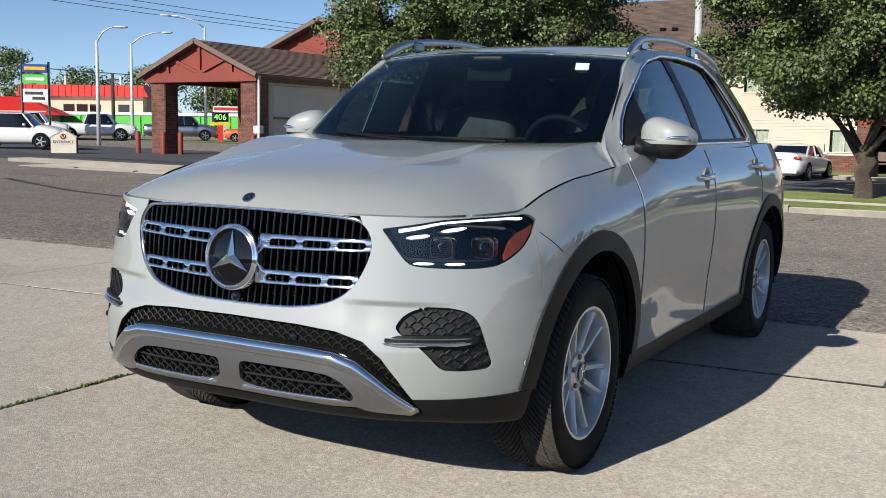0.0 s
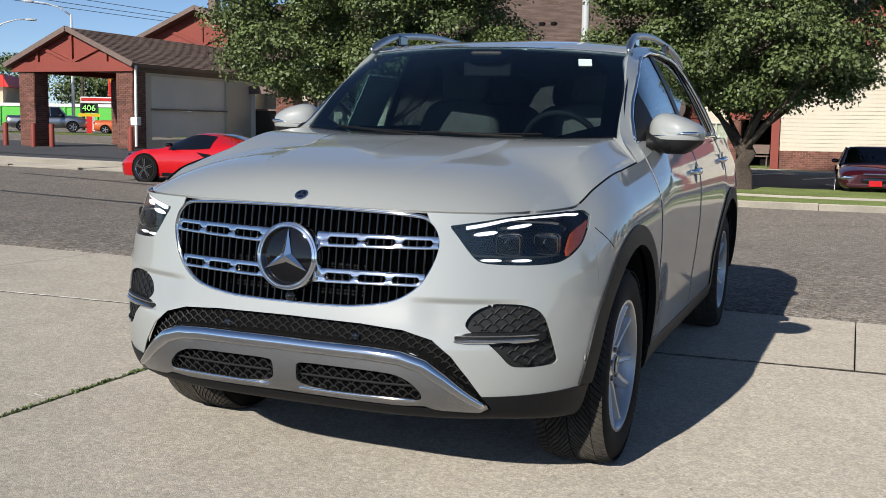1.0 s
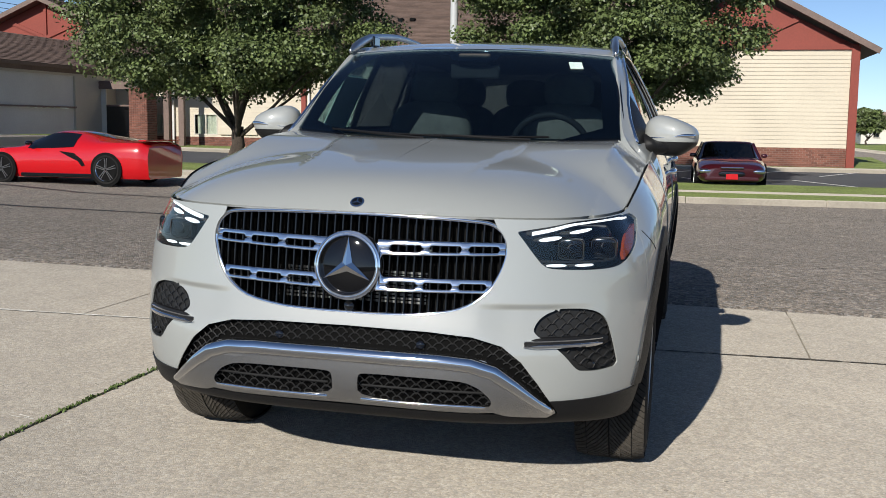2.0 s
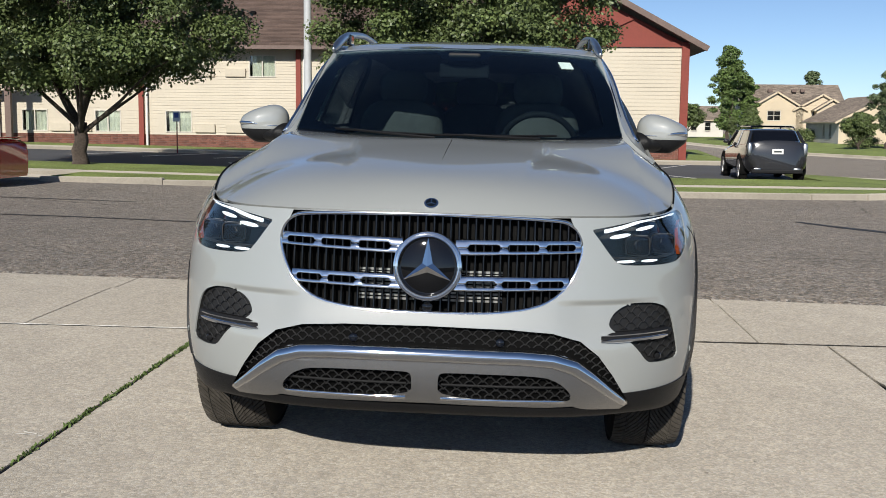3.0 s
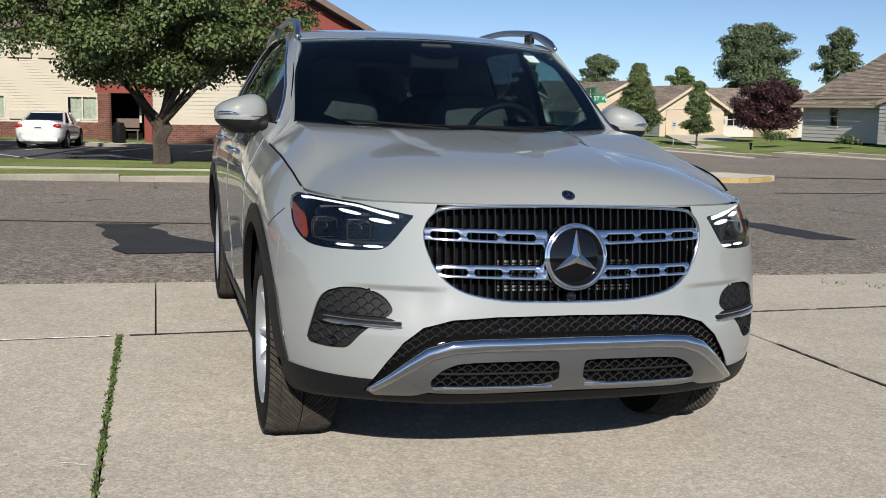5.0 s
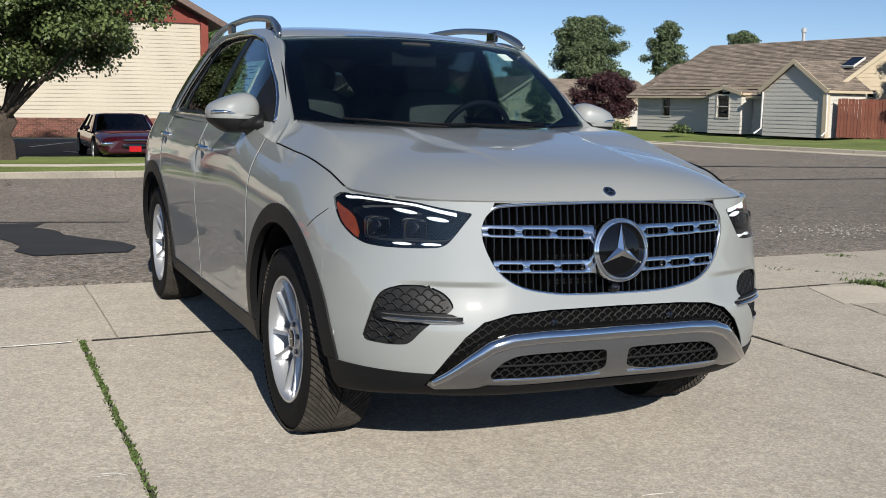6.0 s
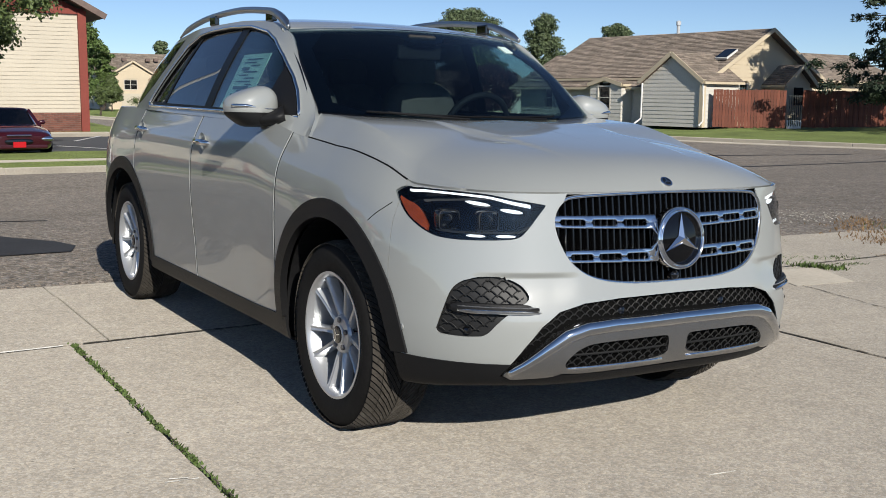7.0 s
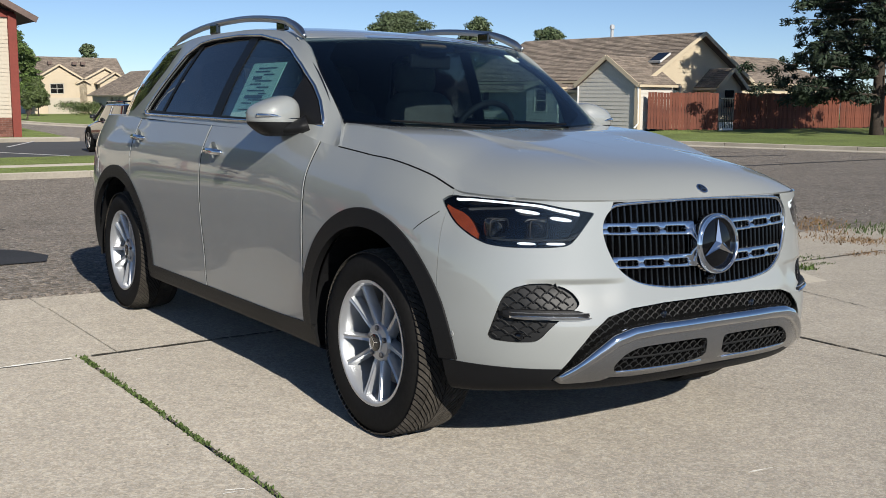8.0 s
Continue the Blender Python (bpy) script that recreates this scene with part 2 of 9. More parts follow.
SCUFF = mat("scuff", (0.62, 0.60, 0.55), 0.9, fine=60, coarse=12, vary=0.3, tone=0.2)
GRIT = mat("grit", (0.36, 0.34, 0.30), 0.9, fine=60, coarse=12, vary=0.3, tone=0.3, island=0.6)
CREAM = mat("cream_board", (0.66, 0.60, 0.48), 0.7, fine=14, coarse=2, vary=0.06, tone=0.08)
TRIMWHITE = mat("trim_white", (0.62, 0.58, 0.50), 0.7, fine=14, coarse=2, vary=0.06, tone=0.08)
POLEPAINT = mat("pole_paint", (0.50, 0.52, 0.53), 0.5, fine=14, coarse=2, vary=0.06, tone=0.08)
INTAKEBLACK = mat("intake_black", (0.003, 0.003, 0.003), 0.75, fine=80, coarse=5, vary=0.05, tone=0.03, spec=0.08)
# Far foliage: distance haze is put into the leaf colour, greyer than LEAF.
LEAFHAZED = mat("hazed_leaf", (0.105, 0.140, 0.065), 0.6, fine=12, coarse=0.8, vary=0.25, tone=0.3, island=0.45)
# ---- mesh helpers ----
def empty(name, m, label="", category="", group="", kind=""):
    ob = new(name)
    ob.matrix_world = m
    ob.empty_display_size = 0.1
    return tagged(ob, label, category, group, kind)


def link(name, me, material, parent=None, label="", smooth=False):
    if isinstance(material, (list, tuple)):
        for x in material:
            me.materials.append(x)
    elif material is not None and not me.materials:
        me.materials.append(material)
    if smooth:
        me.shade_smooth() if smooth is True else me.set_sharp_from_angle(angle=radians(smooth))
    ob = new(name, me)
    if parent:
        ob.parent = parent
    return tagged(ob, label)


def part(name, bm, material, parent=None, label="", smooth=False):
    me = bpy.data.meshes.new(name)
    bm.normal_update()
    bm.to_mesh(me)
    bm.free()
    if smooth:
        me.shade_smooth()
        if smooth is not True:
            me.set_sharp_from_angle(angle=radians(smooth))
    return link(name, me, material, parent, label)


def solid(name, verts, faces, material, parent=None, label="", smooth=False):
    me = bpy.data.meshes.new(name)
    me.from_pydata([tuple(v) for v in verts], [], faces)
    if smooth:
        me.shade_smooth()
        if smooth is not True:
            me.set_sharp_from_angle(angle=radians(smooth))
    return link(name, me, material, parent, label)


def box(bm, c, size, rot=None, bevel=0.0):
    m = Matrix.Translation(c)
    if rot is not None:
        m = m @ rot
    r = bmesh.ops.create_cube(bm, size=1.0, matrix=m @ Matrix.Diagonal((*size, 1)))
    if bevel:
        es = list({e for v in r["verts"] for e in v.link_edges})
        bmesh.ops.bevel(bm, geom=es, offset=bevel, segments=2, affect="EDGES", profile=0.5)


def boxed(name, c, size, material, parent=None, label="", bevel=0.0, rot=None):
    bm = bmesh.new()
    box(bm, c, size, rot, bevel)
    return part(name, bm, material, parent, label)


def prism(bm, poly, a, b, axis="y"):
    """A prism over a 2D outline: axis 'y' takes (x, z), 'x' takes (y, z), 'z' takes (x, y)."""
    def at(p, d):
        return {"y": (p[0], d, p[1]), "x": (d, p[0], p[1]), "z": (p[0], p[1], d)}[axis]
    va = [bm.verts.new(at(p, a)) for p in poly]
    vb = [bm.verts.new(at(p, b)) for p in poly]
    fs = [bm.faces.new(va), bm.faces.new(vb[::-1])]
    n = len(poly)
    for i in range(n):
        fs.append(bm.faces.new((va[i], vb[i], vb[(i + 1) % n], va[(i + 1) % n])))
    bmesh.ops.recalc_face_normals(bm, faces=fs)


def tube(bm, pts, r, seg=8, closed=False, flat=1.0):
    """A round bar along points; r may be a number or a list."""
    pts = [Vector(p) for p in pts]
    n = len(pts)
    rings = []
    up = Vector((0, 0, 1))
    u = None
    for i, p in enumerate(pts):
        a = pts[(i - 1) % n] if (closed or i) else pts[0]
        b = pts[(i + 1) % n] if (closed or i < n - 1) else pts[-1]
        d = (b - a).normalized()
        if u is None:
            u = up.cross(d)
            if u.length < 0.25:
                u = Vector((1, 0, 0)).cross(d)
        else:
            u = u - d * u.dot(d)
        u.normalize()
        w = d.cross(u)
        rr = r[i] if isinstance(r, (list, tuple)) else r
        rings.append([bm.verts.new(p + rr * (math.cos(t) * u + flat * math.sin(t) * w)) for t in (2 * math.pi * k / seg for k in range(seg))])
    for i in range(n if closed else n - 1):
        x, y = rings[i], rings[(i + 1) % n]
        for k in range(seg):
            bm.faces.new((x[k], x[(k + 1) % seg], y[(k + 1) % seg], y[k]))
    if not closed:
        bm.faces.new(rings[0][::-1])
        bm.faces.new(rings[-1])


def lathe(bm, prof, seg=32, m=None, axis="z", caps=True):
    """Turn (radius, height) pairs round an axis."""
    m = m or Matrix.Identity(4)
    rows = []
    for r, h in prof:
        row = []
        for k in range(seg):
            t = 2 * math.pi * k / seg
            p = {"z": (r * math.cos(t), r * math.sin(t), h), "x": (h, r * math.cos(t), r * math.sin(t)), "y": (r * math.cos(t), h, -r * math.sin(t))}[axis]
            row.append(bm.verts.new(m @ Vector(p)))
        rows.append(row)
    fs = []
    for a, b in zip(rows, rows[1:]):
        for k in range(seg):
            fs.append(bm.faces.new((a[k], a[(k + 1) % seg], b[(k + 1) % seg], b[k])))
    for row in (rows[0], rows[-1]) if caps else ():
        if len(row) > 2:
            fs.append(bm.faces.new(row))
    bmesh.ops.recalc_face_normals(bm, faces=fs)


def lerp(a, b, t):
    return a + (b - a) * t


def smooth01(a, b, v):
    t = min(1.0, max(0.0, (v - a) / (b - a)))
    return t * t * (3 - 2 * t)


def spline(keys, v):
    """Smooth value through (position, value) keys."""
    xs = [k[0] for k in keys]
    if v <= xs[0]:
        return keys[0][1]
    if v >= xs[-1]:
        return keys[-1][1]
    i = max(j for j in range(len(xs) - 1) if xs[j] <= v)
    x0, x1 = xs[i], xs[i + 1]
    y0, y1 = keys[i][1], keys[i + 1][1]
    def slope(j):
        if j == 0:
            return (keys[1][1] - keys[0][1]) / (xs[1] - xs[0])
        if j == len(xs) - 1:
            return (keys[-1][1] - keys[-2][1]) / (xs[-1] - xs[-2])
        a = (keys[j][1] - keys[j - 1][1]) / (xs[j] - xs[j - 1])
        b = (keys[j + 1][1] - keys[j][1]) / (xs[j + 1] - xs[j])
        return 0.0 if a * b <= 0 else 2 * a * b / (a + b)
    h = x1 - x0
    t = (v - x0) / h
    m0, m1 = slope(i) * h, slope(i + 1) * h
    return (2 * t**3 - 3 * t**2 + 1) * y0 + (t**3 - 2 * t**2 + t) * m0 + (-2 * t**3 + 3 * t**2) * y1 + (t**3 - t**2) * m1

# ---- ground ----
GZ = -0.47


def rise(x):
    """The street climbs gently to the west."""
    return 0.0155 * max(0.0, -x)


def level(x, y):
    """Height of the far ground: it climbs to the west and dips along the side street."""
    edge = 15.0 + 1.6 * max(0.0, y - 34.0)
    dip = 0.38 * smooth01(8.4, 12.0, x) * smooth01(19.5, 34.0, y) * (1 - smooth01(edge, edge + 11.0, x))
    return GZ + rise(x) - dip


def ground_z(x, y):
    near = 1 - smooth01(3.7, 15.0, y)
    return -0.0157 * max(-9, min(9, x)) * near + level(x, y) * smooth01(3.9, 16.0, y)


def sheet(name, x0, x1, y0, y1, nx, ny, lift, material, label="", kind="structure"):
    xs = [lerp(x0, x1, i / nx) for i in range(nx + 1)]
    ys = [lerp(y0, y1, j / ny) for j in range(ny + 1)]
    verts = [(x, y, ground_z(x, y) + lift) for y in ys for x in xs]
    w = nx + 1
    faces = [(j * w + i, j * w + i + 1, (j + 1) * w + i + 1, (j + 1) * w + i) for j in range(ny) for i in range(nx)]
    return tagged(solid(name, verts, faces, material, smooth=True), label, "", "", kind)


# One sheet of worn asphalt out to the horizon, finer near the street.
_xs = [-2500, -600, -150, -60, -40, -30] + [-20 + 2 * i for i in range(21)] + [25, 30, 35, 40, 50, 60, 80, 150, 600, 2500]
_ys = [-2500, -600, -100, -30, -10, 0] + [3.4, 3.7, 4.0, 4.5] + [5 + 0.7 * i for i in range(18)] + [20, 24, 28, 32, 36, 40, 46, 52, 60, 75, 100, 150, 600, 2500]
_w = len(_xs)
_gv = [(x, y, ground_z(x, y) - (0.12 if y < 3.5 else 0.0)) for y in _ys for x in _xs]
_gf = [(j * _w + i, j * _w + i + 1, (j + 1) * _w + i + 1, (j + 1) * _w + i) for j in range(len(_ys) - 1) for i in range(_w - 1)]
tagged(solid("ground", _gv, _gf, ASPHALT, smooth=True), "worn grey asphalt street running to the horizon", "road", "", "structure")


def slab(parent, name, poly, top=0.0, thick=0.14, material=CONCRETE, bevel=0.003):
    """A paving slab over an outline in the plane of the drive."""
    bm = bmesh.new()
    prism(bm, poly, top - thick, top, "z")
    es = [e for e in bm.edges if all(v.co.z > top - 1e-4 for v in e.verts)]
    bmesh.ops.bevel(bm, geom=es, offset=bevel, segments=1, affect="EDGES")
    return part(name, bm, material, parent)


# The drive: cast slabs with open joints, on the fall of the drive.
drive = tagged(empty("drive", SLAB), "sunlit tan concrete drive of jointed slabs", "pavement", "", "structure")


def cross_y(x):
    return 1.93 + 0.066 * x


_g = 0.009
for x0, x1 in ((-26, -16.5), (-16.5, -9.0), (-9.0, -4.6), (-4.6, -1.5), (-1.5, 2.13), (2.13, 6.2), (6.2, 11), (11, 20)):
    yc0, yc1 = cross_y(x0), cross_y(x1)
    slab(drive, "slab", [(x0 + _g, -9), (x1 - _g, -9), (x1 - _g, yc1 - _g), (x0 + _g, yc0 - _g)])
for x0, x1 in ((-26, -16.5), (-16.5, -9.0), (-9.0, -4.6), (-4.6, -2.62), (-2.62, -1.31), (-1.31, 1.735), (1.735, 4.8), (4.8, 11), (11, 20)):
    slab(drive, "slab", [(x0 + _g * 0.5, cross_y(x0) + _g), (x1 - _g * 0.5, cross_y(x1) + _g), (x1 - _g * 0.5, cross_y(x1) + 1.38), (x0 + _g * 0.5, cross_y(x0) + 1.38)])
    slab(drive, "gutter_slab", [(x0 + 0.004, cross_y(x0) + 1.40), (x1 - 0.004, cross_y(x1) + 1.40), (x1 - 0.004, cross_y(x1) + 2.12), (x0 + 0.004, cross_y(x0) + 2.12)], top=-0.012)
slab(drive, "patch", [(3.49, 1.50), (4.08, 1.47), (4.38, 2.06), (3.75, 2.12)], top=0.004, thick=0.03, material=CURB, bevel=0.002)


def crack(a, b, width, seed, wander=0.02, name="crack", material=JOINT):
    """A ragged open crack across a slab, as a thin dark seam."""
    rnd = random.Random(seed)
    a, b = Vector((*a, 0.004)), Vector((*b, 0.004))
    n = max(4, int((b - a).length / 0.035))
    side = Vector((-(b - a).y, (b - a).x, 0)).normalized()
    verts, off = [], 0.0
    for i in range(n + 1):
        off = off * 0.85 + rnd.uniform(-1, 1) * wander * 0.5
        w = width * rnd.uniform(0.15, 1.0)
        c = a.lerp(b, i / n) + side * off
        verts += [c - side * w, c + side * w]
    solid(name, verts, [(2 * i, 2 * i + 1, 2 * i + 3, 2 * i + 2) for i in range(n)], material, drive)


crack((2.13, 1.2), (2.13, -2.6), 0.013, 91, 0.006)
crack((3.55, 1.50), (3.36, 0.72), 0.006, 92)
crack((3.36, 0.72), (3.05, -0.9), 0.004, 93)
crack((-1.5, 1.8), (-1.5, -2.4), 0.004, 94, 0.004)
for i, (a, b) in enumerate((((0.01, -1.08), (0.13, -1.09)), ((-1.63, -0.26), (-1.57, -0.28)), ((-1.65, -0.29), (-1.54, -0.30)), ((-1.29, 1.64), (-1.25, 1.65)))):
    crack(a, b, 0.006, 101 + i, 0.004, "scuff", SCUFF)
crack((-4.6, cross_y(-4.6)), (-1.55, cross_y(-1.55)), 0.014, 111, 0.003, "joint_seal", SCUFF)
crack((-1.45, cross_y(-1.45)), (6.2, cross_y(6.2)), 0.015, 112, 0.003)
slab(drive, "joint_bed", [(-26, -9), (20, -9), (20, 5.2), (-26, 2.2)], top=-0.05, thick=0.08, material=JOINT, bevel=0.001)
# Unseen wall added behind the camera to put a horizon band into reflections.
tagged(boxed("unseen_wall", (0, -36.0, 1.1), (80, 0.3, 2.8), SIDING), "unseen plain wall added behind the camera for reflections", "wall", "", "structure")
slab(drive, "apron_behind", [(-40, -40), (40, -40), (40, -9.02), (-40, -9.02)], top=0.0)


def raised(name, poly, top, material, label, kerb=None, width=0.16, category="", lift=0.0, parent=None):
    """A raised verge with its kerb, level, over an outline in plan."""
    bm = bmesh.new()
    prism(bm, poly, GZ - 0.1, GZ + top, "z")
    bmesh.ops.bisect_plane(bm, geom=bm.verts[:] + bm.edges[:] + bm.faces[:], plane_co=(0, 0, 0), plane_no=(1, 0, 0))
    for v in bm.verts:
        v.co.z += rise(v.co.x)
    return tagged(part(name, bm, material, parent), label, category, "", "structure")


def kerb_line(name, pts, width, top, material, label, piece=3.0):
    """A kerb of cast lengths along a line in plan, each a part."""
    base = tagged(empty(name, Matrix.Identity(4)), label, "kerb", "", "structure")
    for a, b in zip(pts, pts[1:]):
        a, b = Vector(a), Vector(b)
        n = max(1, round((b - a).length / piece))
        d = (b - a) / n
        for i in range(n):
            c = a + d * (i + 0.5)
            boxed("kerb_stone", (c.x, c.y, level(c.x, c.y) + top / 2 - 0.1), (d.length - 0.012, width, top + 0.2), material, base, bevel=0.02,
                  rot=Matrix.Rotation(math.atan2(d.y, d.x), 4, "Z"))
    return base


# Verge across the street: kerb, grass, path, grass, car park.
raised("verge", [(-11.0, 20.5), (7.3, 20.5), (8.9, 21.2), (9.9, 22.4), (-11.0, 22.4)], 0.13, GRASS, "mown green verge along the street kerb", category="grass")
raised("verge_far", [(-17.5, 23.4), (10.2, 23.4), (9.4, 25.0), (8.6, 26.4), (-17.5, 27.2)], 0.14, GRASS, "mown green verge beside the car park", category="grass")
raised("footpath", [(-30, 22.4), (10.3, 22.4), (10.2, 23.4), (-30, 23.4)], 0.125, CURB, "pale concrete footpath between two strips of grass", category="path")
raised("drive_mouth", [(-19.2, 20.6), (-11.2, 20.6), (-11.2, 22.6), (-19.2, 22.6)], 0.03, CURB, "pale concrete drive mouth", category="drive")
raised("apron_west", [(-27.0, 20.6), (-19.4, 20.6), (-19.4, 22.6), (-27.0, 22.6)], 0.03, CURB, "pale concrete apron beside the drive mouth", category="drive")
kerb_line("kerb", [(-11.2, 20.4), (7.0, 20.4)], 0.2, 0.14, CURB, "weathered pale concrete street kerb")
kerb_line("kerb_corner", [(7.0, 20.4), (8.3, 20.6), (9.3, 21.1), (10.1, 22.4)], 0.2, 0.14, CURB, "weathered concrete kerb turning the corner", 1.5)
kerb_line("kerb_west", [(-27.0, 20.5), (-19.2, 20.5)], 0.2, 0.05, CURB, "weathered pale kerb by the drive mouth")
kerb_line("kerb_far_west", [(-75.0, 20.8), (-36.0, 20.6)], 0.2, 0.14, CURB, "pale concrete kerb down the street")
raised("car_park", [(-60, 27.2), (8.6, 26.4), (9.2, 32), (9.2, 39.0), (-60, 39.6)], 0.02, LOT, "dark asphalt car park in front of the motel", category="car park")
raised("car_park_west", [(-60, 23.9), (-17.5, 23.9), (-17.5, 27.4), (-60, 27.4)], 0.02, LOT, "dark asphalt motel forecourt", category="car park")
raised("motel_path", [(-26, 39.6), (9.2, 39.6), (9.2, 41.2), (-26, 41.2)], 0.13, CURB, "pale concrete path in front of the motel", category="path")
raised("motel_lawn", [(-26, 41.2), (9.2, 41.2), (11, 60), (-26, 60)], 0.12, GRASS, "grass strip along the motel wall", category="grass")
for _x in (-16, -13.2, -10.4, -7.6, -4.8, -2.0, 0.8, 3.6, 6.4):
    tagged(boxed("bay_line", (_x, 37.2, GZ + rise(_x) + 0.034), (0.11, 4.4, 0.006), WHITE, None, rot=Matrix.Rotation(radians(-24), 4, "Z")), "painted white parking bay line", "line", "", "structure")
for _x in (-9.0, -5.5, -2.0, 1.5, 5.0):
    tagged(boxed("bay_line", (_x, 30.2, GZ + rise(_x) + 0.034), (0.11, 3.6, 0.006), WHITE, None, rot=Matrix.Rotation(radians(24), 4, "Z")), "painted white parking bay line", "line", "", "structure")


def ribbon(name, pts, widths, lift, material, label):
    """A sealed strip laid on the road."""
    verts, faces = [], []
    rnd = random.Random(len(pts) * 7 + int(abs(pts[0][0]) * 10))
    fine = []
    for i, (a, b) in enumerate(zip(pts, pts[1:])):
        n = max(2, int(math.hypot(b[0] - a[0], b[1] - a[1]) / 0.35))
        fine += [(lerp(a[0], b[0], k / n), lerp(a[1], b[1], k / n), lerp(widths[i], widths[i + 1], k / n)) for k in range(n)]
    fine.append((*pts[-1], widths[-1]))
    for i, (x, y, w) in enumerate(fine):
        a, b = fine[max(0, i - 1)], fine[min(len(fine) - 1, i + 1)]
        d = Vector((b[0] - a[0], b[1] - a[1], 0)).normalized()
        n = Vector((-d.y, d.x, 0))
        for sg in (1, -1):
            q = Vector((x, y, 0)) + n * sg * (w / 2 + rnd.uniform(-0.12, 0.12) * w)
            verts.append((q.x, q.y, ground_z(q.x, q.y) + lift))
    for i in range(len(fine) - 1):
        faces.append((2 * i + 1, 2 * i + 3, 2 * i + 2, 2 * i))
    return tagged(solid(name, verts, faces, material), label, "road", "", "structure")



# ---- the parked sport utility vehicle ----
import functools
from mathutils.kdtree import KDTree

suv = empty("suv", SLAB, "stone-grey sport utility vehicle with chrome grille parked on the concrete drive", "car")

# Plan outline of the body: front and rear quarters are superellipses.
BODY_W, NOSE_Y, NOSE_L, TAIL_Y, TAIL_L = 0.952, 0.10, 1.00, 3.10, 0.92


def outline(s):
    """Half outline in plan: 0 front middle, 1 front axle, 2 behind the rear axle, 3 rear middle."""
    if s <= 1:
        t = max(0.0, s) * math.pi / 2
        return BODY_W * math.sin(t) ** 0.625, NOSE_Y - NOSE_L * max(0.0, math.cos(t)) ** 0.625
    if s <= 2:
        return BODY_W, lerp(NOSE_Y, TAIL_Y, s - 1)
    t = (3 - min(3.0, s)) * math.pi / 2
    return BODY_W * math.sin(t) ** 0.66, TAIL_Y + TAIL_L * max(0.0, math.cos(t)) ** 0.66


def outward(s):
    e = 1e-3
    s = min(2.998, s)
    a, b = outline(max(0.0, s - e)), outline(min(3.0, s + e))
    dx, dy = b[0] - a[0], b[1] - a[1]
    n = math.hypot(dx, dy)
    if s < 2e-3:
        return 0.0, -1.0
    return dy / n, -dx / n


# Upright sections: distance in from the outline, and height, from sill to shoulder.
SEC_FRONT = ((0.22, 0.312), (0.10, 0.314), (0.045, 0.335), (0.012, 0.40), (0.0, 0.50), (0.006, 0.60), (0.028, 0.70), (0.046, 0.84), (0.060, 0.968))
SEC_CORNER = ((0.22, 0.282), (0.09, 0.286), (0.042, 0.312), (0.014, 0.40), (0.0, 0.50), (0.0, 0.60), (0.004, 0.72), (0.024, 0.85), (0.085, 0.978))
SEC_FENDER = ((0.16, 0.25), (0.06, 0.26), (0.03, 0.30), (0.012, 0.40), (0.0, 0.52), (0.0, 0.66), (0.006, 0.82), (0.026, 0.955), (0.098, 1.083))
SEC_COWL = ((0.16, 0.25), (0.065, 0.26), (0.04, 0.30), (0.025, 0.40), (0.012, 0.52), (0.007, 0.66), (0.007, 0.82), (0.024, 0.975), (0.094, 1.116))
SEC_DOOR = ((0.16, 0.25), (0.075, 0.26), (0.055, 0.30), (0.045, 0.38), (0.036, 0.52), (0.022, 0.66), (0.012, 0.84), (0.026, 1.02), (0.090, 1.172))
SEC_REAR = ((0.16, 0.28), (0.06, 0.29), (0.03, 0.33), (0.012, 0.40), (0.0, 0.54), (0.0, 0.68), (0.006, 0.84), (0.03, 1.02), (0.105, 1.190))
SEC_MID = ((0.19, 0.268), (0.075, 0.273), (0.036, 0.306), (0.013, 0.40), (0.0, 0.51), (0.0, 0.63), (0.005, 0.77), (0.026, 0.908), (0.094, 1.035))
SEC_STOPS = ((0.0, SEC_FRONT), (0.36, SEC_FRONT), (0.72, SEC_CORNER), (0.86, SEC_MID), (1.0, SEC_FENDER), (1.12, SEC_COWL), (1.26, SEC_DOOR), (1.80, SEC_DOOR), (1.98, SEC_REAR), (3.0, SEC_REAR))


def catmull(p0, p1, p2, p3, t):
    return 0.5 * (2 * p1 + (p2 - p0) * t + (2 * p0 - 5 * p1 + 4 * p2 - p3) * t * t + (3 * p1 - p0 - 3 * p2 + p3) * t**3)


SEC_KEYS = [[[(a, sec[j][c]) for a, sec in SEC_STOPS] for c in (0, 1)] for j in range(9)]


@functools.lru_cache(maxsize=None)
def section_keys(s):
    return [[spline(SEC_KEYS[j][c], s) for c in (0, 1)] for j in range(9)]


def section(s, v):
    i = min(7, max(0, int(v)))
    k = section_keys(min(3.0, abs(s)))
    js = (max(0, i - 1), i, i + 1, min(8, i + 2))
    return [catmull(*(k[j][c] for j in js), v - i) for c in (0, 1)]


def body(s, v):
    """A point of the body's skin: s round the plan (minus: the other side), v up the section."""
    a = abs(s)
    x, y = outline(a)
    nx, ny = outward(a)
    m, z = section(a, v)
    # the bumper is drawn in under a fold that runs from the corner inlet to the grille
    if a < 1:
        m += 0.012 * smooth01(0.709, 0.686, z) * smooth01(0.53, 0.66, z) * smooth01(0.40, 0.52, x) * smooth01(0.78, 0.62, x)
    p = Vector((x - nx * m, y - ny * m, z))
    if a < 2e-3:
        p.x = 0.0
    if s < 0:
        p.x = -p.x
    return p


def normal_at(fn, s, v):
    e = 2e-3
    du, dv = fn(s + e, v) - fn(s - e, v), fn(s, v + e) - fn(s, v - e)
    return du.cross(dv).normalized()


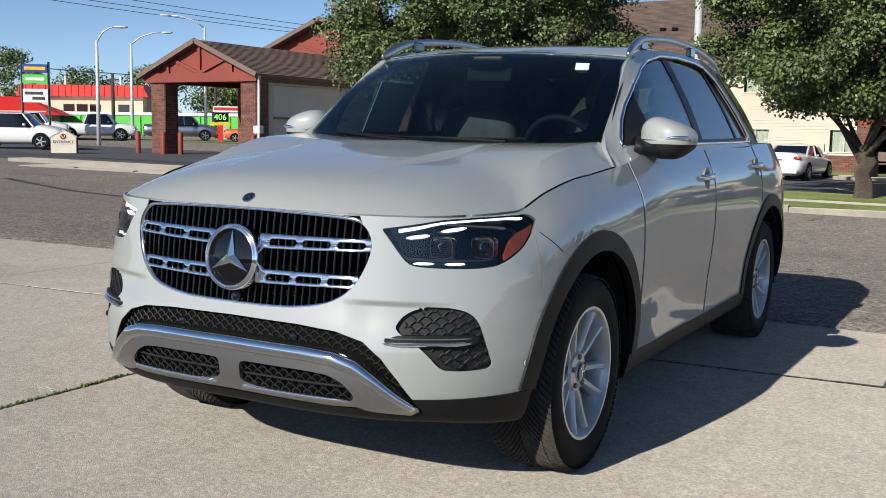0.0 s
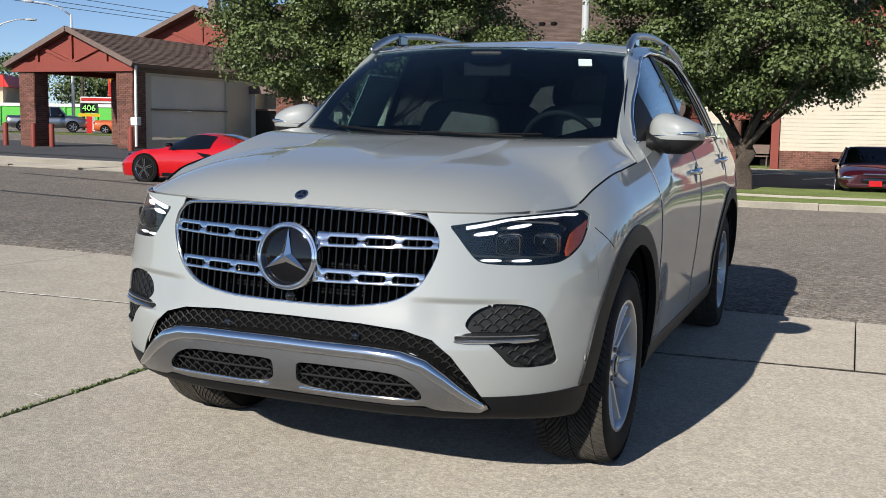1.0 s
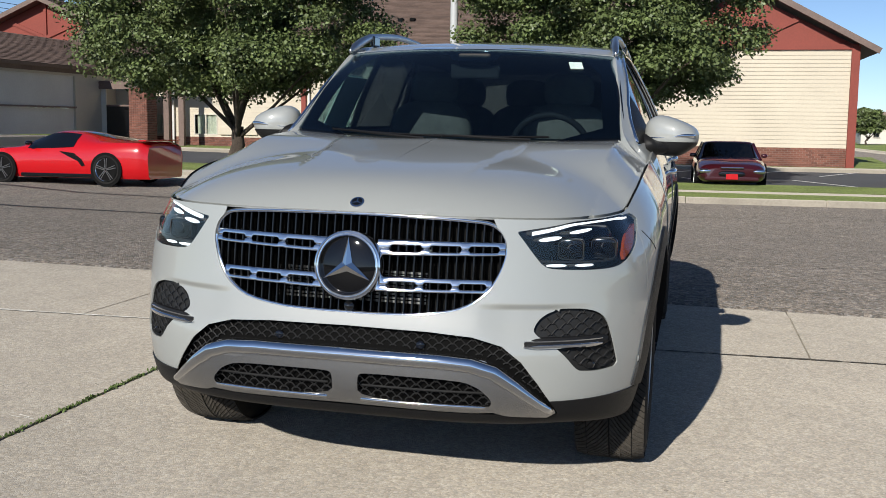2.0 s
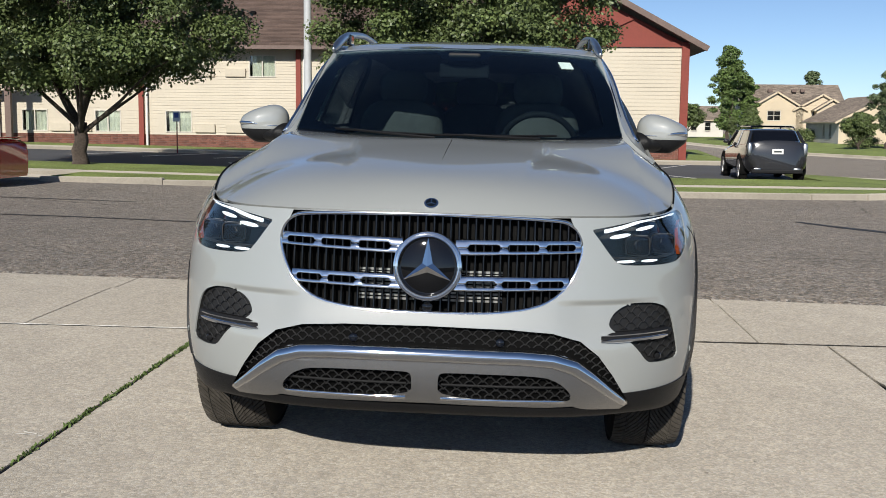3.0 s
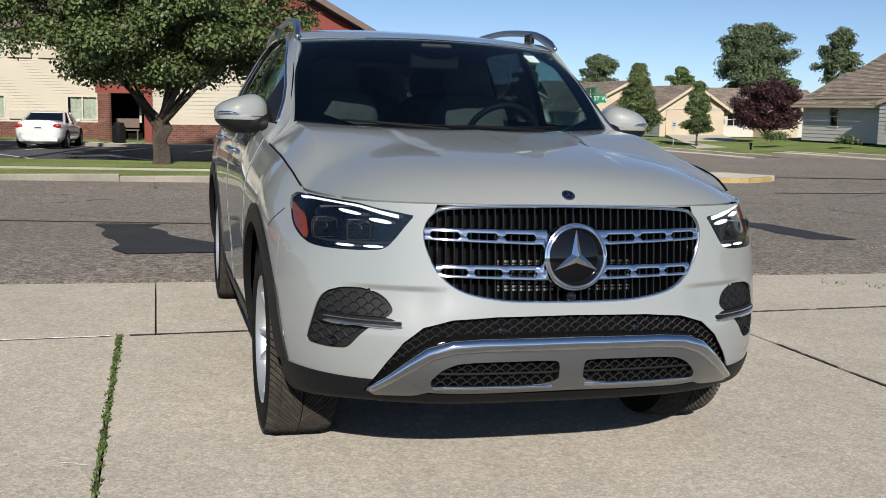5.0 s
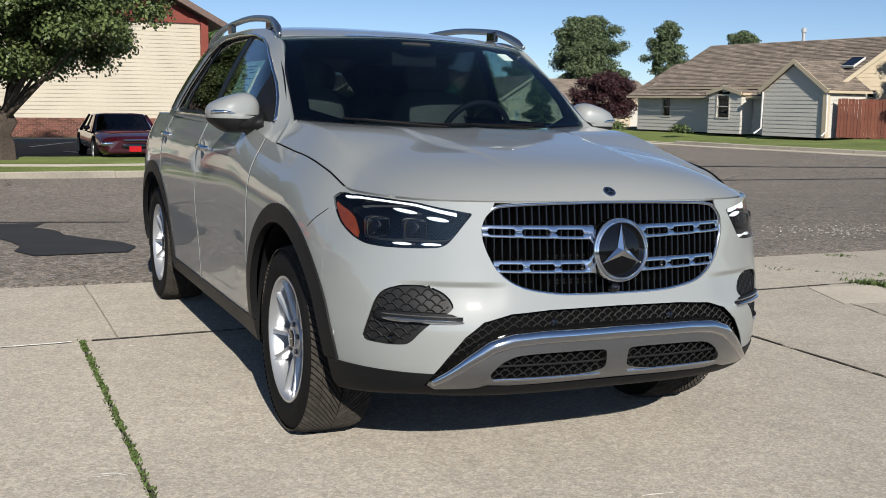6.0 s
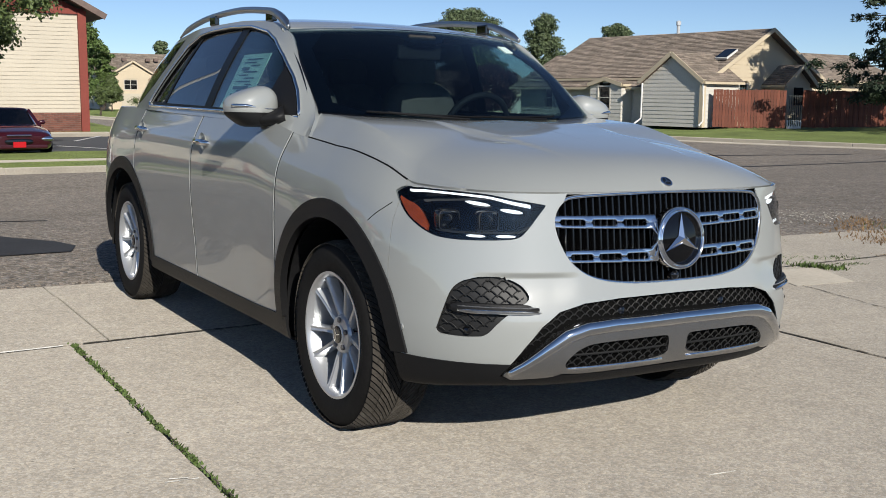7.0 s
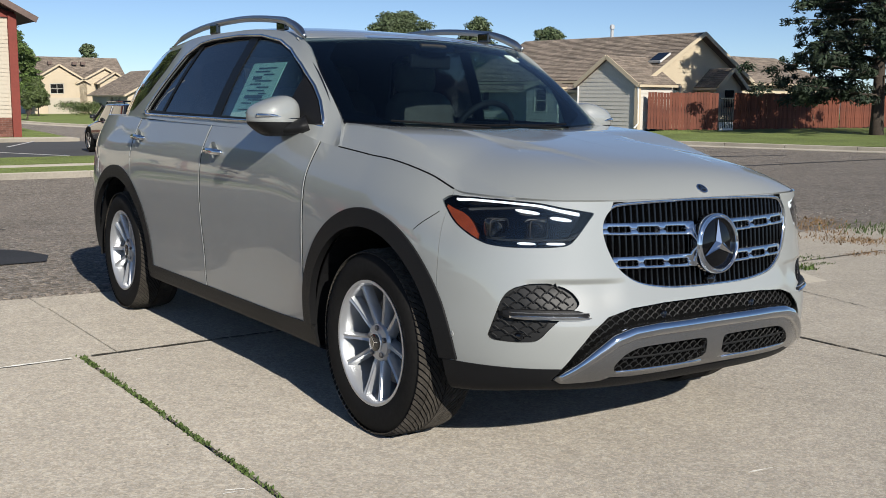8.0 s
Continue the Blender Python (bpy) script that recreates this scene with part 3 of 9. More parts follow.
def shell(fn, ss, vs, out=0.0, thick=0.012, flip=False):
    """A closed sheet over a grid of the skin: points, faces, and the skin's own normals."""
    outer, inner, normals = [], [], []
    for v in vs:
        for s in ss:
            n = normal_at(fn, s, v)
            if flip:
                n = -n
            p = fn(s, v)
            outer.append(p + n * out)
            inner.append(p + n * (out - thick))
            normals.append(n)
    w, h = len(ss), len(vs)
    k = w * h
    faces = []
    for j in range(h - 1):
        for i in range(w - 1):
            a, b, c, d = j * w + i, j * w + i + 1, (j + 1) * w + i + 1, (j + 1) * w + i
            faces.append((a, b, c, d))
            faces.append((k + d, k + c, k + b, k + a))
    rim = [(i, i + 1) for i in range(w - 1)] + [((j + 1) * w - 1, (j + 2) * w - 1) for j in range(h - 1)]
    rim += [((h - 1) * w + i + 1, (h - 1) * w + i) for i in range(w - 1)] + [((j + 1) * w, j * w) for j in range(h - 1)]
    for a, b in rim:
        faces.append((b, a, k + a, k + b))
    if flip:
        faces = [f[::-1] for f in faces]
    return outer + inner, faces, outer, normals


def carve(me, tools, how="DIFFERENCE"):
    """Cut a mesh with others, for good."""
    ob = new("blank", me)
    held = []
    for bm in tools:
        tm = bpy.data.meshes.new("tool")
        bm.normal_update()
        bm.to_mesh(tm)
        bm.free()
        t = new("tool", tm)
        held.append(t)
        b = ob.modifiers.new("cut", "BOOLEAN")
        b.object, b.operation, b.solver = t, how, "EXACT"
    bpy.context.view_layer.update()
    got = bpy.data.meshes.new_from_object(ob.evaluated_get(bpy.context.evaluated_depsgraph_get()))
    for o in (ob, *held):
        data = o.data
        bpy.data.objects.remove(o)
        bpy.data.meshes.remove(data)
    return got


def dress(me, outer, normals):
    """Give back the skin's smooth normals after a cut."""
    tree = KDTree(len(outer))
    for i, p in enumerate(outer):
        tree.insert(p, i)
    tree.balance()
    me.shade_smooth()
    cache = {}
    want = []
    for poly in me.polygons:
        fn = poly.normal
        for vi in poly.vertices:
            if vi not in cache:
                n, tot = Vector(), 0.0
                for _, i, d in tree.find_n(me.vertices[vi].co, 4):
                    w = 1 / (d * d + 1e-7)
                    n += normals[i] * w
                cache[vi] = n.normalized()
            n = cache[vi]
            want.append(n if n.dot(fn) > 0.75 else (-n if n.dot(fn) < -0.75 else fn))
    me.normals_split_custom_set(want)


def skin(name, fn, ss, vs, material, parent, label="", out=0.0, thick=0.012, tools=(), keep=None, flip=False):
    """A pressed panel: a sheet of the skin, with openings cut by tools, or kept inside an outline."""
    verts, faces, outer, normals = shell(fn, ss, vs, out, thick, flip)
    me = bpy.data.meshes.new(name)
    me.from_pydata(verts, [], faces)
    if keep is not None:
        me = carve(me, [keep], "INTERSECT")
    if tools:
        me = carve(me, list(tools))
    me.name = name
    dress(me, outer, normals)
    return link(name, me, material, parent, label)


def steps(a, b, n):
    return [lerp(a, b, i / n) for i in range(n + 1)]


def prism_bm(poly, a, b, axis="y"):
    bm = bmesh.new()
    prism(bm, poly, a, b, axis)
    return bm


def mirror(poly):
    return [(-x, z) for x, z in poly][::-1]


def s_of_y(y):
    if y >= NOSE_Y:
        return 1 + (y - NOSE_Y) / (TAIL_Y - NOSE_Y)
    c = ((NOSE_Y - y) / NOSE_L) ** 1.6
    return math.acos(min(1, c)) / (math.pi / 2)


def rounded(poly, n=4):
    """Round an outline's corners by cutting them twice."""
    for _ in range(n):
        poly = [q for i in range(len(poly)) for a, b in [(poly[i], poly[(i + 1) % len(poly)])]
                for q in ((0.8 * a[0] + 0.2 * b[0], 0.8 * a[1] + 0.2 * b[1]), (0.2 * a[0] + 0.8 * b[0], 0.2 * a[1] + 0.8 * b[1]))] if len(poly) < 60 else poly
    return poly


WHEELS_Y, HUB_Z = (0.015, 2.985), 0.365
_gh = [(0.0, 0.966), (0.25, 0.963), (0.40, 0.956), (0.448, 0.944), (0.478, 0.914), (0.489, 0.866), (0.470, 0.797), (0.430, 0.733), (0.355, 0.685), (0.235, 0.662), (0.12, 0.656), (0.0, 0.655)]
GRILLE_HALF = [tuple(0.5 * (2 * b[c] + (d[c] - a[c]) * t + (2 * a[c] - 5 * b[c] + 4 * d[c] - e[c]) * t * t + (3 * b[c] - a[c] - 3 * d[c] + e[c]) * t**3) for c in (0, 1))
               for a, b, d, e in zip([(-_gh[1][0], _gh[1][1])] + _gh, _gh, _gh[1:], _gh[2:] + [(-_gh[-2][0], _gh[-2][1])]) for t in (0.0, 0.25, 0.5, 0.75)] + [_gh[-1]]
GRILLE = GRILLE_HALF + [(-x, z) for x, z in GRILLE_HALF[::-1][1:-1]]
LAMP_HI = ((0.262, 7.63), (0.31, 7.70), (0.359, 7.77), (0.467, 7.93), (0.59, 7.965), (0.694, 7.95), (0.740, 7.89), (0.772, 7.76), (0.786, 7.62), (0.790, 7.57))
LAMP_LO = ((0.262, 7.58), (0.284, 7.36), (0.319, 7.02), (0.336, 6.89), (0.36, 6.83), (0.442, 6.79), (0.546, 6.77), (0.60, 6.79), (0.64, 6.87), (0.694, 7.07), (0.752, 7.34), (0.780, 7.49), (0.790, 7.56))
FOG_HI = ((0.308, 5.32), (0.314, 5.46), (0.330, 5.66), (0.360, 5.83), (0.406, 5.93), (0.456, 5.91), (0.507, 5.79), (0.535, 5.62), (0.552, 5.38), (0.572, 4.80), (0.587, 4.32), (0.593, 4.12))
FOG_LO = ((0.308, 5.24), (0.314, 5.14), (0.330, 5.00), (0.366, 4.74), (0.402, 4.38), (0.430, 4.06), (0.449, 3.96), (0.51, 3.92), (0.575, 3.95), (0.589, 4.02), (0.593, 4.10))
_i = [(0.0, 0.617), (0.26, 0.614), (0.40, 0.604), (0.49, 0.578), (0.55, 0.530), (0.60, 0.462), (0.655, 0.372), (0.66, 0.20)]
INTAKE = _i + [(-x, z) for x, z in _i[::-1][:-1]]
_k = [(0.0, 0.551), (0.36, 0.547), (0.44, 0.536), (0.50, 0.506), (0.56, 0.454), (0.652, 0.374), (0.655, 0.362), (0.630, 0.347), (0.52, 0.353), (0.50, 0.356), (0.47, 0.366), (0.40, 0.362), (0.0, 0.366)]
SKIDPLATE = _k + [(-x, z) for x, z in _k[::-1][1:-1]]
SLOT = rounded([(0.042, 0.390), (0.42, 0.385), (0.462, 0.386), (0.466, 0.408), (0.43, 0.446), (0.37, 0.470), (0.06, 0.473), (0.042, 0.462)], 2)



def patch(lo, hi, out, thick, side=1, n=48, m=10, grow=0.0, bowl=False):
    """A closed piece of the skin between two curves over s; a bowl is open to the outside."""
    s0, s1 = lo[0][0] - grow * 0.06, lo[-1][0] + grow * 0.06
    rows = [[], []]
    for i in range(n + 1):
        s = lerp(s0, s1, 0.5 - 0.5 * math.cos(math.pi * i / n))
        a, b = spline(lo, s) - grow, spline(hi, s) + grow
        b = max(b, a + 0.008)
        for j in range(m + 1):
            v = min(8.0, lerp(a, b, j / m))
            p, nr = body(s, v), normal_at(body, s, min(7.99, v))
            for k, o in ((0, out), (1, out - thick)):
                q = p + nr * o
                rows[k].append((q.x * side, q.y, q.z))
    w = m + 1
    k = len(rows[0])
    faces = []
    for i in range(n):
        for j in range(m):
            a, b, c, d = i * w + j, (i + 1) * w + j, (i + 1) * w + j + 1, i * w + j + 1
            if not bowl:
                faces.append((a, b, c, d))
            faces.append((k + d, k + c, k + b, k + a))
    rim = [(j + 1, j) for j in range(m)] + [(n * w + j, n * w + j + 1) for j in range(m)]
    rim += [(i * w, (i + 1) * w) for i in range(n)] + [((i + 1) * w + m, i * w + m) for i in range(n)]
    faces += [(b, a, k + a, k + b) for a, b in rim]
    bm = bmesh.new()
    vs = [bm.verts.new(q) for q in rows[0] + rows[1]]
    for f in faces:
        bm.faces.new([vs[i] for i in (f if side > 0 else f[::-1])])
    if bowl:
        bmesh.ops.delete(bm, geom=[v for v in bm.verts if not v.link_faces], context="VERTS")
    return bm


def face_outline(lo, hi, n=30):
    """The front-view outline of a patch."""
    low, top = [], []
    for s in steps(lo[0][0], lo[-1][0], n):
        p, q = body(s, spline(lo, s)), body(s, spline(hi, s))
        low.append((p.x, p.z))
        top.append((q.x, q.z))
    return low + top[::-1]


# Painted panels.
S_BUMP = s_of_y(-0.43)


def wheel_tool(y, r=0.468):
    bm = bmesh.new()
    bmesh.ops.create_cone(bm, cap_ends=True, segments=72, radius1=r, radius2=r, depth=3.0,
                          matrix=Matrix.Translation((0, y, HUB_Z)) @ Matrix.Rotation(math.pi / 2, 4, "Y"))
    return bm


def v_of_z(s, z):
    lo, hi = 1.0, 8.0
    for _ in range(24):
        mid = (lo + hi) / 2
        if section(s, mid)[1] < z:
            lo = mid
        else:
            hi = mid
    return (lo + hi) / 2


def side_x(y, z):
    return body(s_of_y(y), v_of_z(s_of_y(y), z)).x


CUP_R, CUP_OUT = 0.062, 0.038


def cup_tool(y, z, side):
    bm = bmesh.new()
    bmesh.ops.create_uvsphere(bm, u_segments=32, v_segments=20, radius=CUP_R, matrix=Matrix.Translation(((side_x(y, z) + CUP_OUT) * side, y, z)))
    return bm


_vs = steps(3.0, 5.6, 26) + steps(5.63, 6.2, 24) + steps(6.3, 8.0, 18)
_vd = steps(2.45, 8.0, 40)
bumper = skin("front_bumper", body, steps(-S_BUMP, S_BUMP, 120), _vs, PAINT, suv, "painted stone-grey front bumper", thick=0.005, tools=[
    prism_bm([(x, z + 0.03 * smooth01(0.93, 0.95, z) * smooth01(0.46, 0.44, abs(x))) for x, z in GRILLE], -1.2, -0.45), patch(LAMP_LO, LAMP_HI, 0.05, 0.16), patch(LAMP_LO, LAMP_HI, 0.05, 0.16, -1),
    patch(FOG_LO, FOG_HI, 0.05, 0.16), patch(FOG_LO, FOG_HI, 0.05, 0.16, -1), prism_bm(INTAKE, -1.2, -0.45), wheel_tool(WHEELS_Y[0])])
S_DOOR1, S_DOOR2, S_DOOR3 = s_of_y(0.52), s_of_y(1.66), s_of_y(2.74)
G = 0.0016
for side in (1, -1):
    fl = False
    def half(s, v, side=side):
        return body(s * side, v)
    flip = side < 0
    skin("front_fender", half, steps(S_BUMP + G, S_DOOR1 - G, 40), _vd, PAINT, suv, flip=flip,
         tools=[wheel_tool(WHEELS_Y[0]), patch(LAMP_LO, LAMP_HI, 0.05, 0.16, side)])
    skin("front_door", half, steps(S_DOOR1 + G, S_DOOR2 - G, 40), _vd, PAINT, suv, flip=flip, tools=[cup_tool(1.512, 1.035, side)])
    skin("rear_door", half, steps(S_DOOR2 + G, S_DOOR3 - G, 40), _vd, PAINT, suv, flip=flip, tools=[wheel_tool(WHEELS_Y[1]), cup_tool(2.645, 1.066, side)])
    skin("rear_quarter", half, steps(S_DOOR3 + G, 2.45, 40), _vd, PAINT, suv, flip=flip, tools=[wheel_tool(WHEELS_Y[1])])
    skin("sill", half, steps(s_of_y(0.44), s_of_y(2.54), 40), steps(0.4, 2.62, 14), PLASTIC, suv, "black plastic sill", out=0.006, flip=flip)
    for wy in WHEELS_Y:
        ring = [(wy + 0.528 * math.cos(a), HUB_Z + 0.528 * math.sin(a)) for a in steps(radians(-4), radians(183 if wy > 1 else 175.5), 56)]
        ring += [(wy + 0.455 * math.cos(a), HUB_Z + 0.455 * math.sin(a)) for a in steps(radians(183 if wy > 1 else 175.5), radians(-4), 56)]
        s0, s1 = s_of_y(wy - 0.55), s_of_y(wy + 0.55)
        skin("arch_flare", half, steps(s0, s1, 60), steps(1.5, 8.0, 40), PLASTIC, suv, "black plastic wheel arch flare", out=0.007, thick=0.03, flip=flip,
             keep=prism_bm(ring, 0.3 * side, 1.5 * side, "x"))
skin("tailgate", body, steps(2.46, 2.999, 24), _vs, PAINT, suv)
skin("tailgate", lambda s, v: body(-s, v), steps(2.46, 2.999, 24), _vs, PAINT, suv, flip=True)
skin("front_valance", body, steps(-S_BUMP - 0.03, S_BUMP + 0.03, 90), steps(0.0, 3.02, 20), PLASTIC, suv, "black plastic lower valance", out=0.004, tools=[wheel_tool(WHEELS_Y[0]), prism_bm([(x, z if z > 0.3 else 0.357) for x, z in INTAKE], -1.2, -0.45)])
skin("rear_valance", body, steps(2.35, 2.999, 20), steps(0.0, 3.0, 12), PLASTIC, suv)


# Bonnet: from the shoulder seam up and in to the middle.
S_COWL = s_of_y(0.375)


def bonnet(s, d):
    a = abs(s)
    base = body(a, 8.0)
    k = min(1.0, a / S_COWL)
    yt = lerp(-0.38, 0.40, smooth01(0.0, 1.0, k) * 0.5 + 0.5 * k)
    x = base.x * (1 - d)
    y = lerp(base.y, yt, d)
    if x > 0.725:
        f = min(1.0, (x - 0.725) / max(1e-4, base.x - 0.725))
        yr, zr = lerp(0.545, 0.375, f), lerp(1.202, base.z, f ** 0.8)
    else:
        u = x / 0.725
        yr, zr = 0.372 + 0.173 * u * u, 1.182 + 0.020 * u * u
    # towards the rear the rows bend into the line of the fender's end and the foot of the screen
    y += (yr - lerp(0.375, 0.40, d)) * smooth01(0.30, 1.0, k)
    zc = spline(((-0.9, 1.05), (-0.6, 1.090), (-0.4, 1.112), (0.0, 1.150), (0.40, 1.196), (0.6, 1.215)), y)
    g = 1 - max(0.0, 1 - d) ** lerp(5.0, 3.1, smooth01(0.45, 0.95, k))
    z = lerp(base.z, zc, g)
    # two raised shoulders that run from the screen towards the badge
    line = lerp(0.29, 0.41, smooth01(-0.7, 0.5, y))
    z += 0.017 * smooth01(line + 0.020, line - 0.006, x) * smooth01(-0.70, 0.0, y)
    z += (zr - z) * smooth01(0.50, 1.0, k) ** 2 * smooth01(0.0, 0.04, d)
    return Vector((x if s >= 0 else -x, y, z))


_ds = [1 - (1 - i / 40) ** 0.75 for i in range(41)]
skin("bonnet", lambda s, d: bonnet(s, d), steps(-S_COWL, S_COWL, 170), [0.010 + 0.988 * d for d in _ds], PAINT, suv, "stone-grey bonnet with two raised creases", thick=0.01)

# Near-black sheet below the bonnet: the shade in its gaps, put into colour.
skin("engine_bay", lambda s, d: bonnet(s, d), steps(0.05 - S_COWL, S_COWL - 0.05, 60), steps(0.02, 0.99, 10), DARK, suv, "near-black sheet standing for the shade under the bonnet", out=-0.022, thick=0.01)

for side in (1, -1):
    bm = bmesh.new()
    _seam = [body(a, 8.0) for a in steps(s_of_y(-0.42), s_of_y(0.375), 40)]
    tube(bm, [(p.x * side - 0.004 * side, p.y, p.z + 0.0015) for p in _seam], 0.0032, 6)
    part("bonnet_gap", bm, DARK, suv, "dark shut line beside the bonnet")

for side in (1, -1):
    for sa, va, vb in ((S_DOOR1, 2.5, 8.0), (S_DOOR2, 2.5, 8.0), (S_DOOR3, 6.6, 8.0)):
        for off, r, mt, nm in ((0.0, 0.0026, DARK, "shut_line"), (0.0054 / 3.0, 0.0032, PAINT, "door_edge")):
            bm = bmesh.new()
            tube(bm, [(lambda q: (q.x * side, q.y, q.z))(body(sa + off, v) - normal_at(body, sa + off, min(7.99, v)) * (-0.0004 if mt is PAINT else 0.0014)) for v in steps(va, vb, 30)], r, 6)
            part(nm, bm, mt, suv, "dark shut line of a door" if mt is DARK else "folded door edge", smooth=True)
    bm = bmesh.new()
    tube(bm, [(q.x * side, q.y, q.z) for q in (bonnet(S_COWL, d) for d in steps(0.0, 0.16, 12))], 0.0024, 6)
    part("cowl_edge", bm, PAINT, suv, "folded rear edge of the bonnet", smooth=True)
    # seam between bumper and fender, from the lamp to the wheel arch
    bm = bmesh.new()
    tube(bm, [(q.x * side, q.y, q.z) for q in (body(s_of_y(lerp(-0.40, -0.30, t)), lerp(7.30, 6.55, t)) for t in steps(0, 1, 8))], 0.0016, 6)
    part("fender_seam", bm, DARK, suv, "thin dark seam beside the lamp", smooth=True)

# Cabin: side glass plane, pillars, roof.
A_LINE = ((0.36, 1.106), (0.42, 1.137), (0.50, 1.184), (0.58, 1.240), (0.80, 1.398), (1.08, 1.583), (1.30, 1.630), (1.75, 1.655), (2.30, 1.652), (2.75, 1.615), (3.1, 1.572), (3.5, 1.52))
A_IN = ((0.36, 0.860), (0.42, 0.822), (0.50, 0.770), (0.58, 0.735), (0.80, 0.70), (1.08, 0.655), (1.30, 0.645), (2.4, 0.635), (2.8, 0.625), (3.1, 0.585), (3.5, 0.50))

BELT = 1.160


def cabin_side(y, v):
    zb = BELT + 0.016 * (y - 0.5) - 0.070 * smooth01(0.95, 0.40, y) - 0.05 * smooth01(0.60, 0.42, y)
    xb = spline(((0.3, 0.862), (2.5, 0.862), (3.0, 0.832), (3.5, 0.70)), y)
    zt, xt = spline(A_LINE, y), spline(A_IN, y)
    b = 0.018 * math.sin(math.pi * min(1, max(0, v))) * smooth01(0.05, 0.35, zt - zb)
    return Vector((lerp(xb, xt, v) + b, y, lerp(zb, zt, v)))


DLO = [(0.61, 1.192), (0.72, 1.292), (0.80, 1.352), (0.97, 1.455), (1.12, 1.530), (1.26, 1.576), (1.50, 1.612), (1.80, 1.624), (2.12, 1.618), (2.28, 1.602), (2.42, 1.545), (2.53, 1.42), (2.65, 1.285), (2.705, 1.222), (2.66, 1.208)]


def grow(poly, d):
    """Move an outline outwards by d."""
    n = len(poly)
    area = sum(poly[i][0] * poly[(i + 1) % n][1] - poly[(i + 1) % n][0] * poly[i][1] for i in range(n))
    sg = 1 if area > 0 else -1
    out = []
    for i in range(n):
        a, b, c = (Vector(poly[j % n]) for j in (i - 1, i, i + 1))
        e1, e2 = (b - a).normalized(), (c - b).normalized()
        n1, n2 = Vector((e1.y, -e1.x)), Vector((e2.y, -e2.x))
        m = (n1 + n2)
        m = m / max(0.4, m.length_squared / 2) if m.length > 1e-6 else n1
        out.append((b.x + sg * d * m.x, b.y + sg * d * m.y))
    return out


def x_on_side(y, z):
    zb = BELT + 0.016 * (y - 0.5) - 0.070 * smooth01(0.95, 0.40, y)
    v = (z - zb) / max(0.05, spline(A_LINE, y) - zb)
    return cabin_side(y, v).x


for side in (1, -1):
    def cs(y, v, side=side):
        p = cabin_side(y, v)
        p.x *= side
        return p
    flip = side < 0
    ax = (0.2 * side, 1.4 * side)
    skin("side_frame", cs, steps(0.37, 3.5, 104), steps(-0.03, 1.0, 26), PAINT, suv, "stone-grey roof pillar frame", thick=0.03, flip=flip, tools=[prism_bm(DLO, *ax, "x")])
    skin("window_surround", cs, steps(0.50, 2.9, 80), steps(0.0, 1.0, 20), SATINBLACK, suv, "black window surround", out=-0.010, thick=0.008, flip=flip,
         keep=prism_bm(grow(DLO, 0.006), *ax, "x"),
         tools=[prism_bm(p, *ax, "x") for p in (
             [(0.88, 1.205), (1.625, 1.214), (1.555, 1.602), (1.50, 1.600), (1.27, 1.562), (1.13, 1.515), (0.98, 1.440), (0.90, 1.375)],
             [(1.725, 1.216), (2.42, 1.224), (2.255, 1.590), (2.10, 1.606), (1.80, 1.612), (1.65, 1.608)],
             [(2.455, 1.226), (2.67, 1.230), (2.52, 1.41), (2.41, 1.532), (2.30, 1.580)])])
    for nm, gl, pl in (("front_side_window", SIDEGLASS, [(0.86, 1.20), (1.64, 1.205), (1.57, 1.612), (1.50, 1.608), (1.26, 1.570), (1.11, 1.522), (0.96, 1.445), (0.88, 1.385)]),
                       ("rear_side_window", DARKGLASS, [(1.71, 1.205), (2.435, 1.215), (2.265, 1.598), (2.10, 1.612), (1.80, 1.618), (1.635, 1.615)]),
                       ("quarter_window", DARKGLASS, [(2.445, 1.215), (2.69, 1.222), (2.53, 1.415), (2.42, 1.54), (2.28, 1.595)])):
        skin(nm, cs, steps(0.75, 2.8, 60), steps(0.0, 1.0, 14), gl, suv, out=-0.014, thick=0.004, flip=flip, keep=prism_bm(pl, *ax, "x"))
    skin("wrapped_rear_glass", cs, steps(2.5, 3.5, 40), steps(0.0, 1.0, 16), GLOSSBLACK, suv, "dark glass wrapped round the rear corner", out=0.004, thick=0.006, flip=flip,
         keep=prism_bm([(2.62, 1.592), (2.67, 1.46), (2.80, 1.325), (3.00, 1.222), (3.7, 1.222), (3.7, 1.50), (3.1, 1.555)], *ax, "x"))
    # bright trim round the side windows
    bm = bmesh.new()
    ring = grow(DLO, 0.004)
    fine = []
    for i in range(len(ring)):
        a, b = ring[i], ring[(i + 1) % len(ring)]
        fine += [(lerp(a[0], b[0], t / 4), lerp(a[1], b[1], t / 4)) for t in range(4)]
    tube(bm, [((x_on_side(y, z) + 0.003) * side, y, z) for y, z in fine], 0.0085, 8, closed=True)
    part("window_trim", bm, CHROME, suv, "bright chrome window trim", smooth=True)


def roof(u, y):
    xt, zt = spline(A_IN, y), spline(A_LINE, y)
    zc = spline(((0.95, 1.585), (1.0, 1.603), (1.3, 1.655), (1.8, 1.690), (2.3, 1.690), (2.8, 1.660), (3.5, 1.56)), y)
    k = abs(u) ** 2.6
    yy = y + 0.09 * u * u * smooth01(1.6, 1.0, y)
    return Vector((u * (xt + 0.002), yy, lerp(zc, max(zt, 0) if y > 1.05 else lerp(zc, zt, 0.5), k)))


skin("roof", roof, steps(-1, 1, 40), steps(1.0, 3.5, 50), PAINT, suv, "stone-grey roof", thick=0.02)


